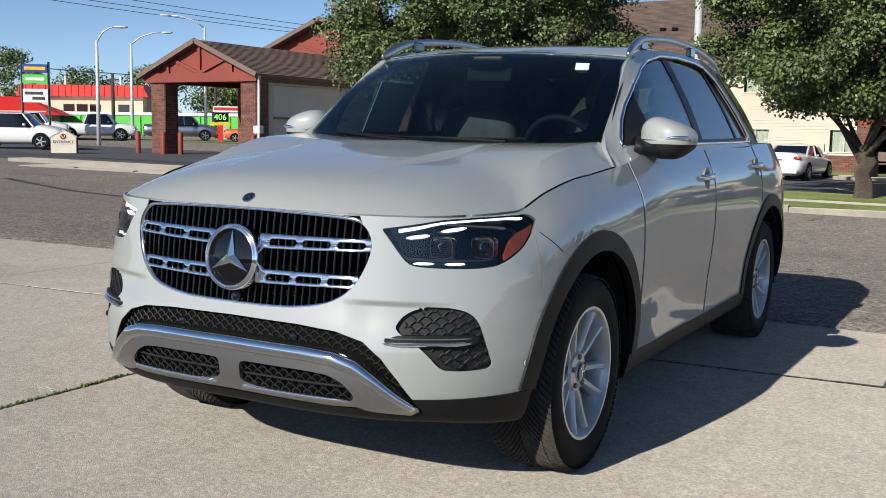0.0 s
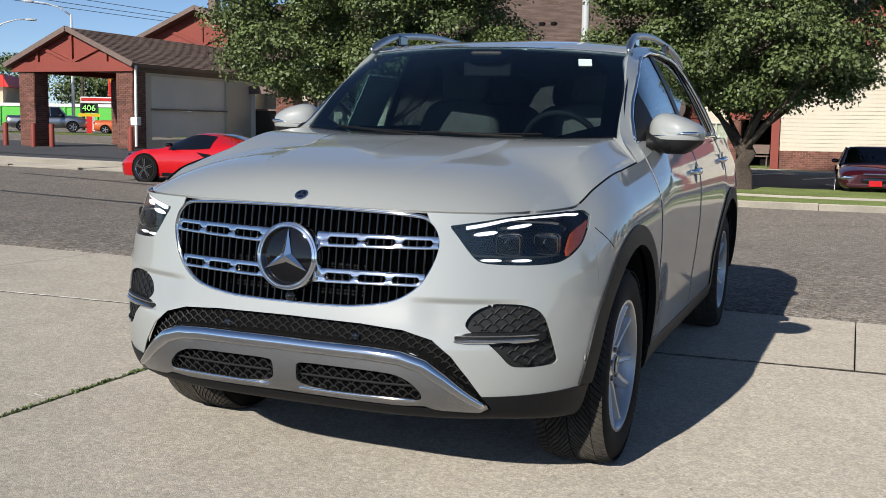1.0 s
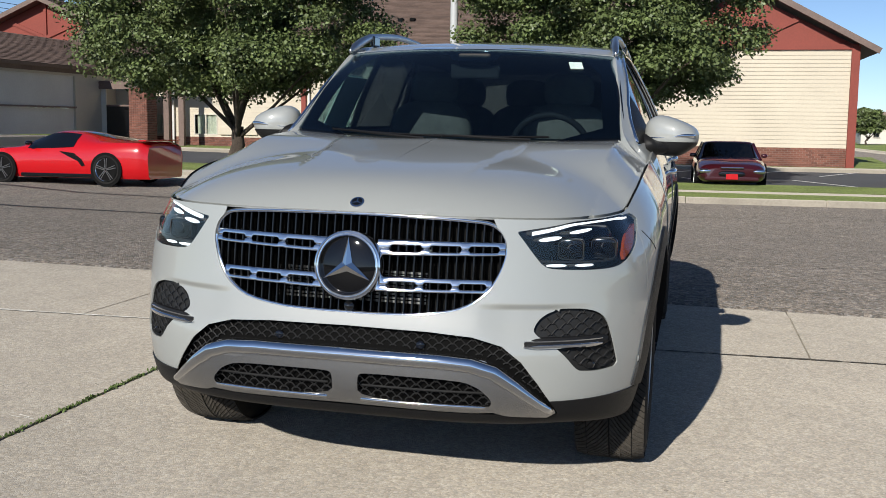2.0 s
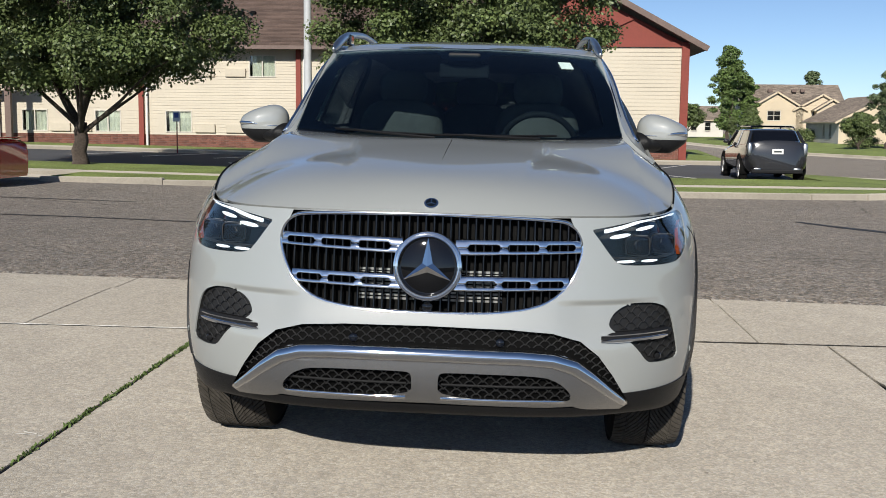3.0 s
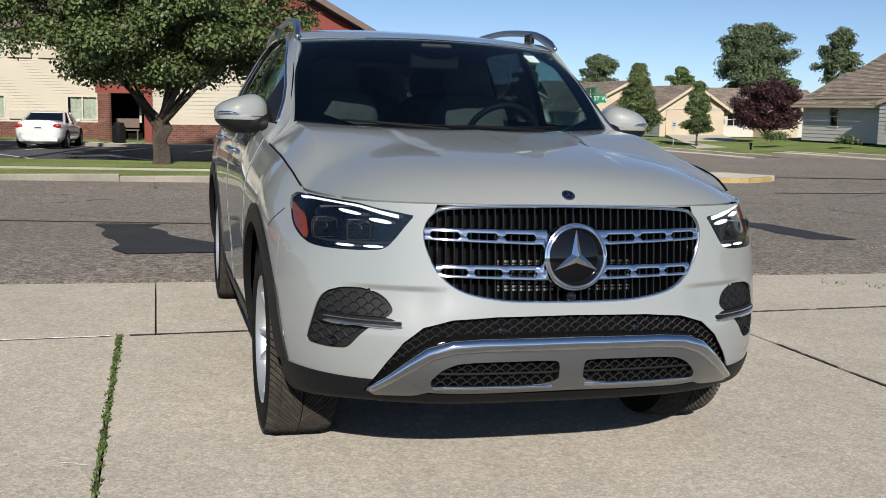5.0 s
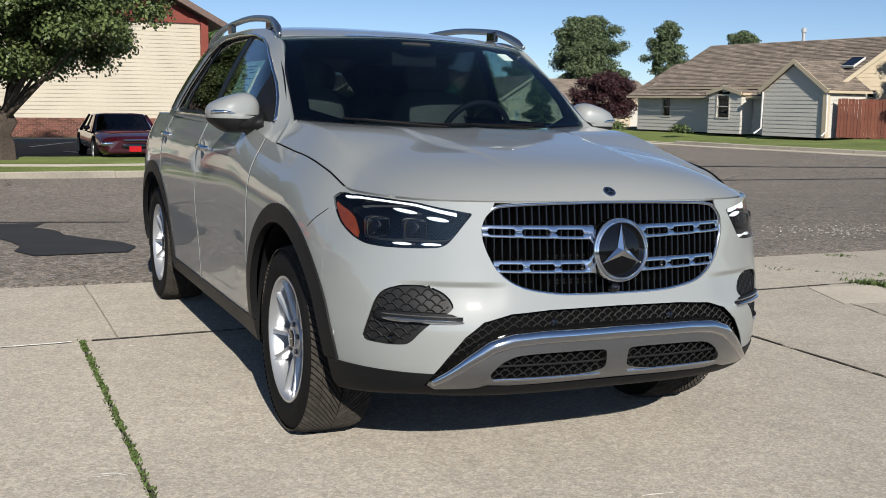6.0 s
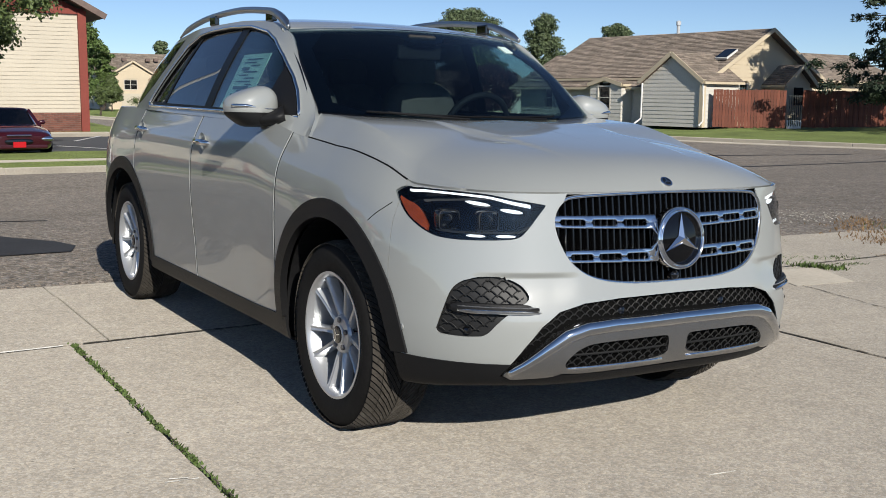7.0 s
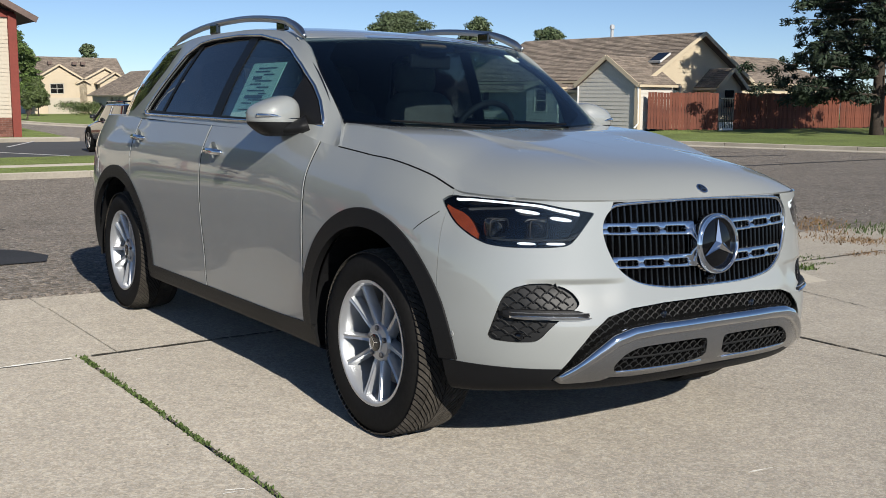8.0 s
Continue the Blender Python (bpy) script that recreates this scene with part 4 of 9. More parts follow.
def screen(u, v):
    a = Vector((0.725 * u, 0.40 + 0.175 * u * u, 1.198 + 0.024 * u * u))
    b = Vector((0.640 * u, 1.005 + 0.10 * u * u, 1.604 - 0.020 * u * u))
    p = a.lerp(b, v)
    p.z += 0.020 * math.sin(math.pi * min(1, max(0, v)))
    p.y -= 0.012 * math.sin(math.pi * min(1, max(0, v)))
    return p


skin("windscreen", screen, steps(-1, 1, 40), steps(-0.03, 1.0, 24), GLASS, suv, "clear raked windscreen", out=0.004, thick=0.004)
skin("screen_border", screen, steps(-1.03, 1.03, 40), steps(-0.05, 1.02, 24), GLOSSBLACK, suv, out=-0.003, thick=0.004,
     tools=[prism_bm(rounded([(-0.665, 1.17), (0.665, 1.17), (0.585, 1.572), (0.13, 1.584), (0.10, 1.545), (-0.10, 1.545), (-0.13, 1.584), (-0.585, 1.572)], 1), -1, 3)])


def rear_glass(u, v):
    a = Vector((0.50 * u, 3.62 - 0.12 * u * u, 1.555 - 0.035 * u * u))
    b = Vector((0.70 * u, 3.92 - 0.42 * u * u, 1.19))
    return b.lerp(a, v)


skin("rear_window", rear_glass, steps(-1, 1, 12), steps(0, 1, 8), DARKGLASS, suv, thick=0.004, flip=True)

# wheels
def wheel(x, y, side):
    """A tyre with blocks of tread, and a ten-spoke rim facing outwards."""
    w = empty("wheel", Matrix.Translation((x, y, HUB_Z)))
    w.parent = suv
    w.matrix_basis = Matrix.Translation((x, y, HUB_Z)) @ (Matrix.Identity(4) if side > 0 else Matrix.Rotation(math.pi, 4, "Z"))
    tagged(w, "ten-spoke silver alloy wheel with a treaded black tyre")
    bm = bmesh.new()
    R = 0.365
    prof = [(0.238, 0.115), (0.262, 0.126), (0.285, 0.132), (0.315, 0.130), (0.338, 0.122), (0.352, 0.108), (0.357, 0.09), (0.357, -0.09), (0.352, -0.108), (0.338, -0.122), (0.30, -0.130), (0.262, -0.126), (0.238, -0.115)]
    lathe(bm, prof + prof[:1], 72, axis="x", caps=False)
    tyre = part("tyre", bm, RUBBER, w, "black all-weather tyre", smooth=40)
    # tread: slanting blocks in two opposed halves
    verts, faces = [], []
    n = 88
    def block(corners, lift):
        k = len(verts)
        for top in (0, 1):
            for ax, an in corners:
                r = 0.350 if not top else R - 0.010 * max(0.0, (abs(ax) - 0.075) / 0.045) ** 1.5
                verts.append((ax, r * math.cos(an), r * math.sin(an)))
        m = len(corners)
        faces.append(tuple(range(k + m, k + 2 * m)))
        for i in range(m):
            j = (i + 1) % m
            faces.append((k + i, k + j, k + m + j, k + m + i))
    pitch = 2 * math.pi / n
    for i in range(n):
        for sgn in (1, -1):
            a0 = i * pitch + (pitch / 2 if sgn < 0 else 0)
            for x0, x1 in ((0.003, 0.040), (0.0415, 0.080), (0.083, 0.104), (0.104, 0.124)):
                def turn(q):
                    return 5.2 * q - 13.0 * q * q
                block([(sgn * x0, a0 + turn(x0)), (sgn * x1, a0 + turn(x1)), (sgn * x1, a0 + turn(x1) + pitch * 0.74), (sgn * x0, a0 + turn(x0) + pitch * 0.74)], 0.0)
    bm = bmesh.new()
    me = bpy.data.meshes.new("tread")
    me.from_pydata(verts, [], faces)
    bm.from_mesh(me)
    bmesh.ops.recalc_face_normals(bm, faces=bm.faces)
    bpy.data.meshes.remove(me)
    tagged(part("tread", bm, TREAD, tyre), "", "", "", "stuff")
    # rim
    bm = bmesh.new()
    lathe(bm, [(0.205, -0.11), (0.236, -0.115), (0.240, 0.112), (0.246, 0.119), (0.246, 0.122), (0.236, 0.122), (0.228, 0.112), (0.222, 0.09), (0.216, -0.02), (0.205, -0.11)], 64, axis="x", caps=False)
    rim = part("rim", bm, WHEELSILVER, w, "silver alloy rim", smooth=35)
    for i in range(10):
        a = 2 * math.pi * i / 10 + (0.06 if i % 2 else -0.06)
        bm = bmesh.new()
        pts = [(0.055, 0.019, 0.072), (0.10, 0.0155, 0.084), (0.16, 0.0130, 0.094), (0.215, 0.0145, 0.106), (0.234, 0.019, 0.112)]
        rows = []
        for r, hw, xo in pts:
            tw = (0.06 if i % 2 else -0.06) * (0.15 / max(r, 0.08) - 1) * 0.6
            c = Vector((0, math.cos(a - tw), math.sin(a - tw)))
            t = Vector((0, -math.sin(a - tw), math.cos(a - tw)))
            o = Vector((1, 0, 0))
            rows.append([bm.verts.new(c * r + t * u * hw + o * (xo + e)) for u, e in ((-1.0, -0.040), (-0.92, -0.012), (-0.55, 0.0), (0.0, -0.004), (0.55, 0.0), (0.92, -0.012), (1.0, -0.040))])
        for p, q in zip(rows, rows[1:]):
            for k in range(6):
                bm.faces.new((p[k], p[k + 1], q[k + 1], q[k]))
            bm.faces.new((p[6], p[0], q[0], q[6]))
        bm.faces.new(rows[0])
        bm.faces.new(rows[-1][::-1])
        bmesh.ops.recalc_face_normals(bm, faces=bm.faces)
        part("spoke", bm, WHEELSILVER, rim, smooth=40)
    bm = bmesh.new()
    lathe(bm, [(0.0, 0.060), (0.072, 0.060), (0.078, 0.072), (0.070, 0.083), (0.040, 0.088), (0.036, 0.094), (0.0, 0.096)], 40, axis="x")
    part("hub", bm, WHEELSILVER, rim, smooth=35)
    bm = bmesh.new()
    lathe(bm, [(0.0, 0.090), (0.034, 0.090), (0.034, 0.0985), (0.030, 0.100), (0.0, 0.100)], 32, axis="x")
    part("centre_cap", bm, GLOSSBLACK, rim, smooth=35)
    for i in range(3):
        a = 2 * math.pi * i / 3 + 0.2
        bm = bmesh.new()
        box(bm, (0.1005, 0.013 * math.cos(a), 0.013 * math.sin(a)), (0.002, 0.026, 0.004), Matrix.Rotation(a, 4, "X"))
        part("cap_mark", bm, CHROME, rim)
    for i in range(5):
        a = 2 * math.pi * i / 5 + math.pi / 10
        bm = bmesh.new()
        lathe(bm, [(0.0, 0.075), (0.011, 0.075), (0.011, 0.092), (0.007, 0.095), (0.0, 0.095)], 6, Matrix.Translation((0, 0.056 * math.cos(a), 0.056 * math.sin(a))), axis="x")
        part("wheel_bolt", bm, BRAKE, rim)
    bm = bmesh.new()
    lathe(bm, [(0.0, -0.02), (0.172, -0.02), (0.172, 0.006), (0.085, 0.006), (0.08, 0.03), (0.0, 0.03)], 48, axis="x")
    part("brake_disc", bm, BRAKE, w, smooth=35)
    bm = bmesh.new()
    prism(bm, [(0.09, -0.06), (0.185, -0.075), (0.19, 0.075), (0.09, 0.06)], -0.035, 0.035, "x")
    part("brake_caliper", bm, BRAKE, w)
    bm = bmesh.new()
    lathe(bm, [(0.0, -0.10), (0.20, -0.10), (0.20, -0.095), (0.0, -0.095)], 40, axis="x")
    part("wheel_backing", bm, PLASTIC, w)
    return w


for _y in WHEELS_Y:
    wheel(0.792, _y, 1)
    wheel(-0.792, _y, -1)

# dark tray and liners that close the underside
for side in (1, -1):
    for _y in WHEELS_Y:
        bm = bmesh.new()
        end = 190 if _y > 1 else 168
        arc = [(_y + 0.462 * math.cos(a), HUB_Z + 0.462 * math.sin(a)) for a in steps(radians(-10), radians(end), 24)]
        arc2 = [(_y + 0.470 * math.cos(a), HUB_Z + 0.470 * math.sin(a)) for a in steps(radians(end), radians(-10), 24)]
        prism(bm, arc + arc2, 0.60 * side, 0.905 * side, "x")
        part("arch_liner", bm, PLASTIC, suv)
        bm = bmesh.new()
        prism(bm, [(_y + 0.470 * math.cos(a), HUB_Z + 0.470 * math.sin(a)) for a in steps(radians(-10), radians(190), 24)], 0.55 * side, 0.60 * side, "x")
        part("arch_wall", bm, PLASTIC, suv)
bm = bmesh.new()
box(bm, (0, 1.62, 0.38), (1.10, 4.30, 0.10))
box(bm, (0, 1.50, 0.30), (1.74, 2.05, 0.09))
part("underbody", bm, PLASTIC, suv)

# ---- front of the vehicle: grille, lamps, intakes ----
_ss = steps(-S_BUMP, S_BUMP, 110)
_vz = steps(2.2, 8.0, 36)
grille = skin("grille", body, steps(-0.40, 0.40, 70), _vz, DARK, suv, "black slatted grille with chrome louvres", out=-0.060, thick=0.006, keep=prism_bm(grow(GRILLE, 0.012), -1.2, -0.3))


def front_y(x, z, out=0.0):
    """The skin's y over a place in the front view."""
    t = min(1.0, abs(x) / BODY_W)
    lo, hi = 0.0, 0.95
    for _ in range(30):
        mid = (lo + hi) / 2
        if body(mid, v_of_z(mid, z)).x < abs(x):
            lo = mid
        else:
            hi = mid
    s = (lo + hi) / 2
    return body(s, v_of_z(s, z)).y - out


def inside(poly, x, z):
    hit = False
    n = len(poly)
    for i in range(n):
        (x0, z0), (x1, z1) = poly[i], poly[(i + 1) % n]
        if (z0 > z) != (z1 > z) and x < (x1 - x0) * (z - z0) / (z1 - z0) + x0:
            hit = not hit
    return hit


def span(poly, x):
    """The lowest and highest z of an outline at x."""
    zs = []
    n = len(poly)
    for i in range(n):
        (x0, z0), (x1, z1) = poly[i], poly[(i + 1) % n]
        if (x0 - x) * (x1 - x) <= 0 and x0 != x1:
            zs.append(lerp(z0, z1, (x - x0) / (x1 - x0)))
    return (min(zs), max(zs)) if len(zs) > 1 else None


def blob(bm, c, r, e=2.6, nu=28, nv=18, m=None):
    """A rounded block: a superellipsoid of half sizes r."""
    def f(a, k):
        return math.copysign(abs(a) ** (2 / k), a)
    rows = []
    for j in range(nv + 1):
        t = -math.pi / 2 + math.pi * j / nv
        rows.append([])
        for i in range(nu):
            u = 2 * math.pi * i / nu
            p = Vector((r[0] * f(math.cos(t), e) * f(math.cos(u), e), r[1] * f(math.cos(t), e) * f(math.sin(u), e), r[2] * f(math.sin(t), e)))
            rows[-1].append(bm.verts.new((m @ p if m else p) + Vector(c)))
    for a, b in zip(rows, rows[1:]):
        for k in range(nu):
            bm.faces.new((a[k], a[(k + 1) % nu], b[(k + 1) % nu], b[k]))
    bmesh.ops.remove_doubles(bm, verts=bm.verts, dist=1e-5)


def trim_below(bm, z, clear_above=False):
    r = bmesh.ops.bisect_plane(bm, geom=bm.verts[:] + bm.edges[:] + bm.faces[:], plane_co=(0, 0, z), plane_no=(0, 0, 1), clear_inner=not clear_above, clear_outer=clear_above)
    bmesh.ops.holes_fill(bm, edges=[e for e in bm.edges if e.is_boundary])


# upright slats
for i in range(-18, 19):
    x = (i + 0.5) * 0.0267
    got = span(GRILLE, x)
    if got is None or got[1] - got[0] < 0.03:
        continue
    z0, z1 = got
    bm = bmesh.new()
    n = 14
    rows = []
    for j in range(n + 1):
        z = lerp(z0 - 0.004, z1 + 0.004, j / n)
        y = front_y(x, min(0.962, z))
        bow = 0.012 * (1 - abs(2 * j / n - 1) ** 2)
        rows.append([bm.verts.new((x + dx, y + dy - bow * 0.4, z)) for dx, dy in ((-0.0050, 0.058), (-0.0042, 0.026), (-0.0026, 0.0195), (0.0, 0.0180), (0.0026, 0.0195), (0.0042, 0.026), (0.0050, 0.058))])
    for a, b in zip(rows, rows[1:]):
        for k in range(6):
            bm.faces.new((a[k], a[k + 1], b[k + 1], b[k]))
    bmesh.ops.recalc_face_normals(bm, faces=bm.faces)
    part("grille_slat", bm, SLAT, grille, smooth=60)
# radiator fins that show between the slats
for i in range(9):
    z = 0.690 + 0.0115 * i
    bm = bmesh.new()
    prism(bm, [(x, front_y(abs(x), z) + 0.052) for x in steps(-0.235, 0.235, 8)] + [(x, front_y(abs(x), z) + 0.058) for x in steps(0.235, -0.235, 8)], z - 0.0032, z + 0.0032, "z")
    part("radiator_fin", bm, RADIATOR, grille, "bare metal radiator fin")

# chrome rim of the grille
bm = bmesh.new()
pts = []
for x, z in GRILLE:
    pts.append((x, front_y(x, z) + 0.013, z))
tube(bm, pts, 0.007, 8, closed=True)
part("grille_rim", bm, CHROME, grille, "slim dark chrome grille rim", smooth=True)


def louvre(side, za, zb, ha, hb, x1):
    """A chrome louvre from the badge out to the grille's side: a deep upper rail, a slim lower one, and three long round-ended slots between."""
    x0 = 0.085
    slots = ((0.10, 0.355), (0.415, 0.665), (0.725, 0.955))

    def cover(t):
        """How far a slot is open at t."""
        for a, b in slots:
            if a < t < b:
                e = min(t - a, b - t) / 0.020
                return math.sqrt(max(0.0, 1 - (1 - min(1.0, e)) ** 2))
        return 0.0
    ts = sorted({0.0, 1.0, *steps(0, 1, 24), *(q + d for a, b in slots for q, sg in ((a, 1), (b, -1)) for d in (sg * 0.0005, sg * 0.003, sg * 0.007, sg * 0.013, sg * 0.020))})
    bm = bmesh.new()
    rows = {1: [], -1: []}
    for t in ts:
        x, z, h = lerp(x0, x1, t), lerp(za, zb, t), lerp(ha, hb, t)
        y = front_y(x, z) + lerp(-0.006, 0.010, t)
        mid = z - 0.05 * h
        gap = 0.205 * h * cover(t)
        for up, lim in ((1, z + h / 2), (-1, z - h / 2)):
            c, e = mid + up * gap, lim
            w = e - c
            prof = ((0.026, 0.0), (0.0035, 0.0), (0.0007, 0.08), (0.0, 0.20), (0.0, 0.45), (0.0, 0.72), (0.0012, 0.88), (0.006, 1.0), (0.030, 1.0))
            rows[up].append([bm.verts.new((x * side, y + dy + 0.30 * (c + w * f - z), c + w * f)) for dy, f in prof])
    for up in (1, -1):
        for a, b in zip(rows[up], rows[up][1:]):
            for k in range(9):
                bm.faces.new((a[k], a[(k + 1) % 9], b[(k + 1) % 9], b[k]))
        bm.faces.new(rows[up][0])
        bm.faces.new(rows[up][-1])
    bmesh.ops.recalc_face_normals(bm, faces=bm.faces)
    part("louvre", bm, CHROME, grille, "chrome louvre with slots", smooth=60)


for side in (1, -1):
    louvre(side, 0.866, 0.874, 0.050, 0.042, 0.482)
    louvre(side, 0.752, 0.757, 0.048, 0.042, 0.446)

# round emblem with a three-armed mark
emblem = empty("emblem", Matrix.Identity(4))
emblem.parent = grille
emblem.matrix_basis = Matrix.Translation((0, -0.890, 0.808)) @ Matrix.Rotation(radians(-6), 4, "X")
bm = bmesh.new()
lathe(bm, [(0.110, 0.03), (0.110, -0.004), (0.1075, -0.009), (0.103, -0.0105), (0.0995, -0.0085), (0.0985, -0.0075), (0.0965, -0.0125), (0.0935, -0.0135), (0.0910, -0.010), (0.0905, 0.0), (0.0905, 0.03)], 72, axis="y")
part("emblem_ring", bm, CHROME, emblem, "chrome emblem ring", smooth=35)
bm = bmesh.new()
lathe(bm, [(0.0, -0.008), (0.04, -0.0065), (0.075, -0.003), (0.091, 0.002), (0.091, 0.02), (0.0, 0.02)], 64, axis="y")
part("emblem_disc", bm, DISCBLACK, emblem, "gloss black emblem disc", smooth=50)
bm = bmesh.new()
for i in range(3):
    a = math.pi / 2 + i * 2 * math.pi / 3
    tip = (0.088 * math.cos(a), -0.009, 0.088 * math.sin(a))
    w = [(0.019 * math.cos(a + d), -0.010, 0.019 * math.sin(a + d)) for d in (-math.pi / 3, math.pi / 3)]
    top = bm.verts.new((0, -0.023, 0))
    t, l, r = bm.verts.new(tip), bm.verts.new(w[0]), bm.verts.new(w[1])
    bm.faces.new((top, l, t))
    bm.faces.new((top, t, r))
bmesh.ops.recalc_face_normals(bm, faces=bm.faces)
part("emblem_mark", bm, CHROME, emblem, "chrome three-armed mark")
bm = bmesh.new()
lathe(bm, [(0.0, -0.020), (0.013, -0.017), (0.019, -0.006), (0.021, 0.01), (0.0, 0.012)], 24, Matrix.Translation((0, front_y(0, 0.676) + 0.012, 0.676)), axis="y")
part("front_camera", bm, GLOSSBLACK, grille, "small round front camera", smooth=50)
# small badge on the bonnet's edge
_b = bonnet(0.0, 0.075)
bm = bmesh.new()
lathe(bm, [(0.0, 0.0045), (0.018, 0.0045), (0.023, 0.0035), (0.024, 0.001), (0.024, -0.004)], 40, Matrix.Translation(_b) @ Matrix.Rotation(radians(38), 4, "X"))
badge = part("bonnet_badge", bm, CHROME, suv, "small round bonnet badge", smooth=50)
bm = bmesh.new()
lathe(bm, [(0.0, 0.0052), (0.017, 0.0052), (0.0178, 0.0030), (0.0, 0.0030)], 32, Matrix.Translation(_b) @ Matrix.Rotation(radians(38), 4, "X"))
part("badge_face", bm, GLOSSBLACK, badge, smooth=50)
for _k in range(3):
    _a = math.pi / 2 + _k * 2 * math.pi / 3
    bm = bmesh.new()
    box(bm, (0.0075 * math.cos(_a), 0.0075 * math.sin(_a), 0.0056), (0.016, 0.0036, 0.0012), Matrix.Rotation(_a, 4, "Z"))
    bm.transform(Matrix.Translation(_b) @ Matrix.Rotation(radians(38), 4, "X"))
    part("badge_mark", bm, CHROME, badge)


def lattice(parent, poly, out, cell_w, cell_h, material, r=0.0045):
    """A scaly mesh of arcs over an opening, one mesh of many fine ribs."""
    bm = bmesh.new()
    xs = [p[0] for p in poly]
    zs = [p[1] for p in poly]
    j = 0
    z = min(zs) - cell_h
    while z < max(zs) + cell_h:
        x = min(xs) - cell_w + (cell_w / 2 if j % 2 else 0)
        while x < max(xs) + cell_w:
            run = []
            for k in range(9):
                u = k / 8
                px, pz = x + cell_w * u, z + cell_h * 1.25 * math.sin(math.pi * u)
                if inside(poly, px, pz):
                    run.append((px, front_y(abs(px), pz) + out, pz))
                else:
                    if len(run) > 1:
                        tube(bm, run, r, 4)
                    run = []
            if len(run) > 1:
                tube(bm, run, r, 4)
            x += cell_w
        z += cell_h
        j += 1
    return tagged(part("mesh_ribs", bm, material, parent), "black scaled plastic mesh", "", "", "stuff")


# inlets at the bumper's corners, with a chrome blade each
FOG = face_outline(FOG_LO, FOG_HI)
for side in (1, -1):
    pl = FOG if side > 0 else mirror(FOG)
    inlet = part("corner_inlet", patch(FOG_LO, FOG_HI, -0.003, 0.013, side, bowl=True, grow=0.02), MESHPLASTIC, suv, "black scaled mesh corner inlet", smooth=40)
    lattice(inlet, grow(pl, -0.007), 0.0120, 0.044, 0.0160, MESHPLASTIC, 0.0023)
    for nm, mt, z0, h, o in (("blade", PLASTIC, 0.586, 0.0175, -0.006), ("blade_trim", CHROME, 0.5785, 0.0068, -0.0150), ("blade_trim", CHROME, 0.5940, 0.0036, -0.0090)):
        bm = bmesh.new()
        rows = []
        for t in steps(0, 1, 14):
            x = lerp(0.556, 0.800 if nm == "blade" else 0.786, t)
            z = z0 + 0.002 * t
            y = front_y(x, z) + o + 0.004 * (1 - smooth01(0.0, 0.12, t))
            hh = h * (0.35 + 0.65 * smooth01(0, 0.18, t)) * (0.5 + 0.5 * smooth01(1.0, 0.94, t))
            rows.append([bm.verts.new((x * side, y + dy, z + dz * hh)) for dy, dz in ((0.026, -1), (0.004, -1), (0, -0.5), (0, 0.5), (0.006, 1), (0.026, 1))])
        for a, b in zip(rows, rows[1:]):
            for k in range(6):
                bm.faces.new((a[k], a[(k + 1) % 6], b[(k + 1) % 6], b[k]))
        bm.faces.new(rows[0])
        bm.faces.new(rows[-1])
        bmesh.ops.recalc_face_normals(bm, faces=bm.faces)
        part(nm, bm, mt, inlet, "chrome blade trim" if mt is CHROME else "black blade", smooth=40)
    bm = bmesh.new()
    lathe(bm, [(0.0, -0.006), (0.010, -0.005), (0.013, 0.0), (0.013, 0.02)], 20, Matrix.Translation((0.752 * side, front_y(0.752, 0.512) + 0.010, 0.512)), axis="y")
    part("parking_sensor", bm, GLOSSBLACK, inlet, smooth=50)

# lower intake, bright skid plate and its slots
intake = skin("lower_intake", body, steps(-0.46, 0.46, 80), _vz, INTAKEBLACK, suv, "black scaled mesh lower intake", out=-0.030, thick=0.008, keep=prism_bm(grow(INTAKE, 0.014), -1.2, -0.3))
_band = [(x, z) for x, z in _i[:-1]] + [(0.655, 0.380), (0.56, 0.460), (0.50, 0.511), (0.44, 0.541), (0.36, 0.552), (0.0, 0.556)]
lattice(intake, _band, 0.025, 0.042, 0.0135, MESHPLASTIC, 0.0022)
lattice(intake, mirror(_band), 0.025, 0.042, 0.0135, MESHPLASTIC, 0.0022)
for x in (0.235, -0.235):
    bm = bmesh.new()
    lathe(bm, [(0.0, -0.008), (0.012, -0.006), (0.016, 0.0), (0.016, 0.03)], 20, Matrix.Translation((x, front_y(abs(x), 0.567) + 0.026, 0.567)), axis="y")
    part("parking_sensor", bm, GLOSSBLACK, intake, smooth=50)


skid = skin("skid_plate", body, steps(-0.52, 0.52, 110), steps(1.8, 5.2, 44), SKID, suv, "bright silver skid plate with two mesh slots", out=0.010, thick=0.030,
            keep=prism_bm(SKIDPLATE, -1.2, -0.3), tools=[prism_bm(SLOT, -1.2, -0.3), prism_bm(mirror(SLOT), -1.2, -0.3)])
for pl in (SLOT, mirror(SLOT)):
    lattice(skid, grow(pl, 0.004), 0.014, 0.042, 0.0145, MESHPLASTIC, 0.0023)
    bm = bmesh.new()
    zc = 0.428
    x0, x1 = min(p[0] for p in pl) + 0.01, max(p[0] for p in pl) - 0.02
    tube(bm, [(x, front_y(abs(x), zc) + 0.006, zc) for x in steps(x0, x1, 8)], 0.004, 4)
    part("slot_bar", bm, MESHPLASTIC, skid)
    bm = bmesh.new()
    tube(bm, [(x, front_y(abs(x), 0.384) - 0.010, 0.384) for x in steps(x0 + 0.0, x1, 10)], 0.006, 6)
    part("slot_lip", bm, CHROME, skid, "chrome slot lip", smooth=True)
bm = bmesh.new()
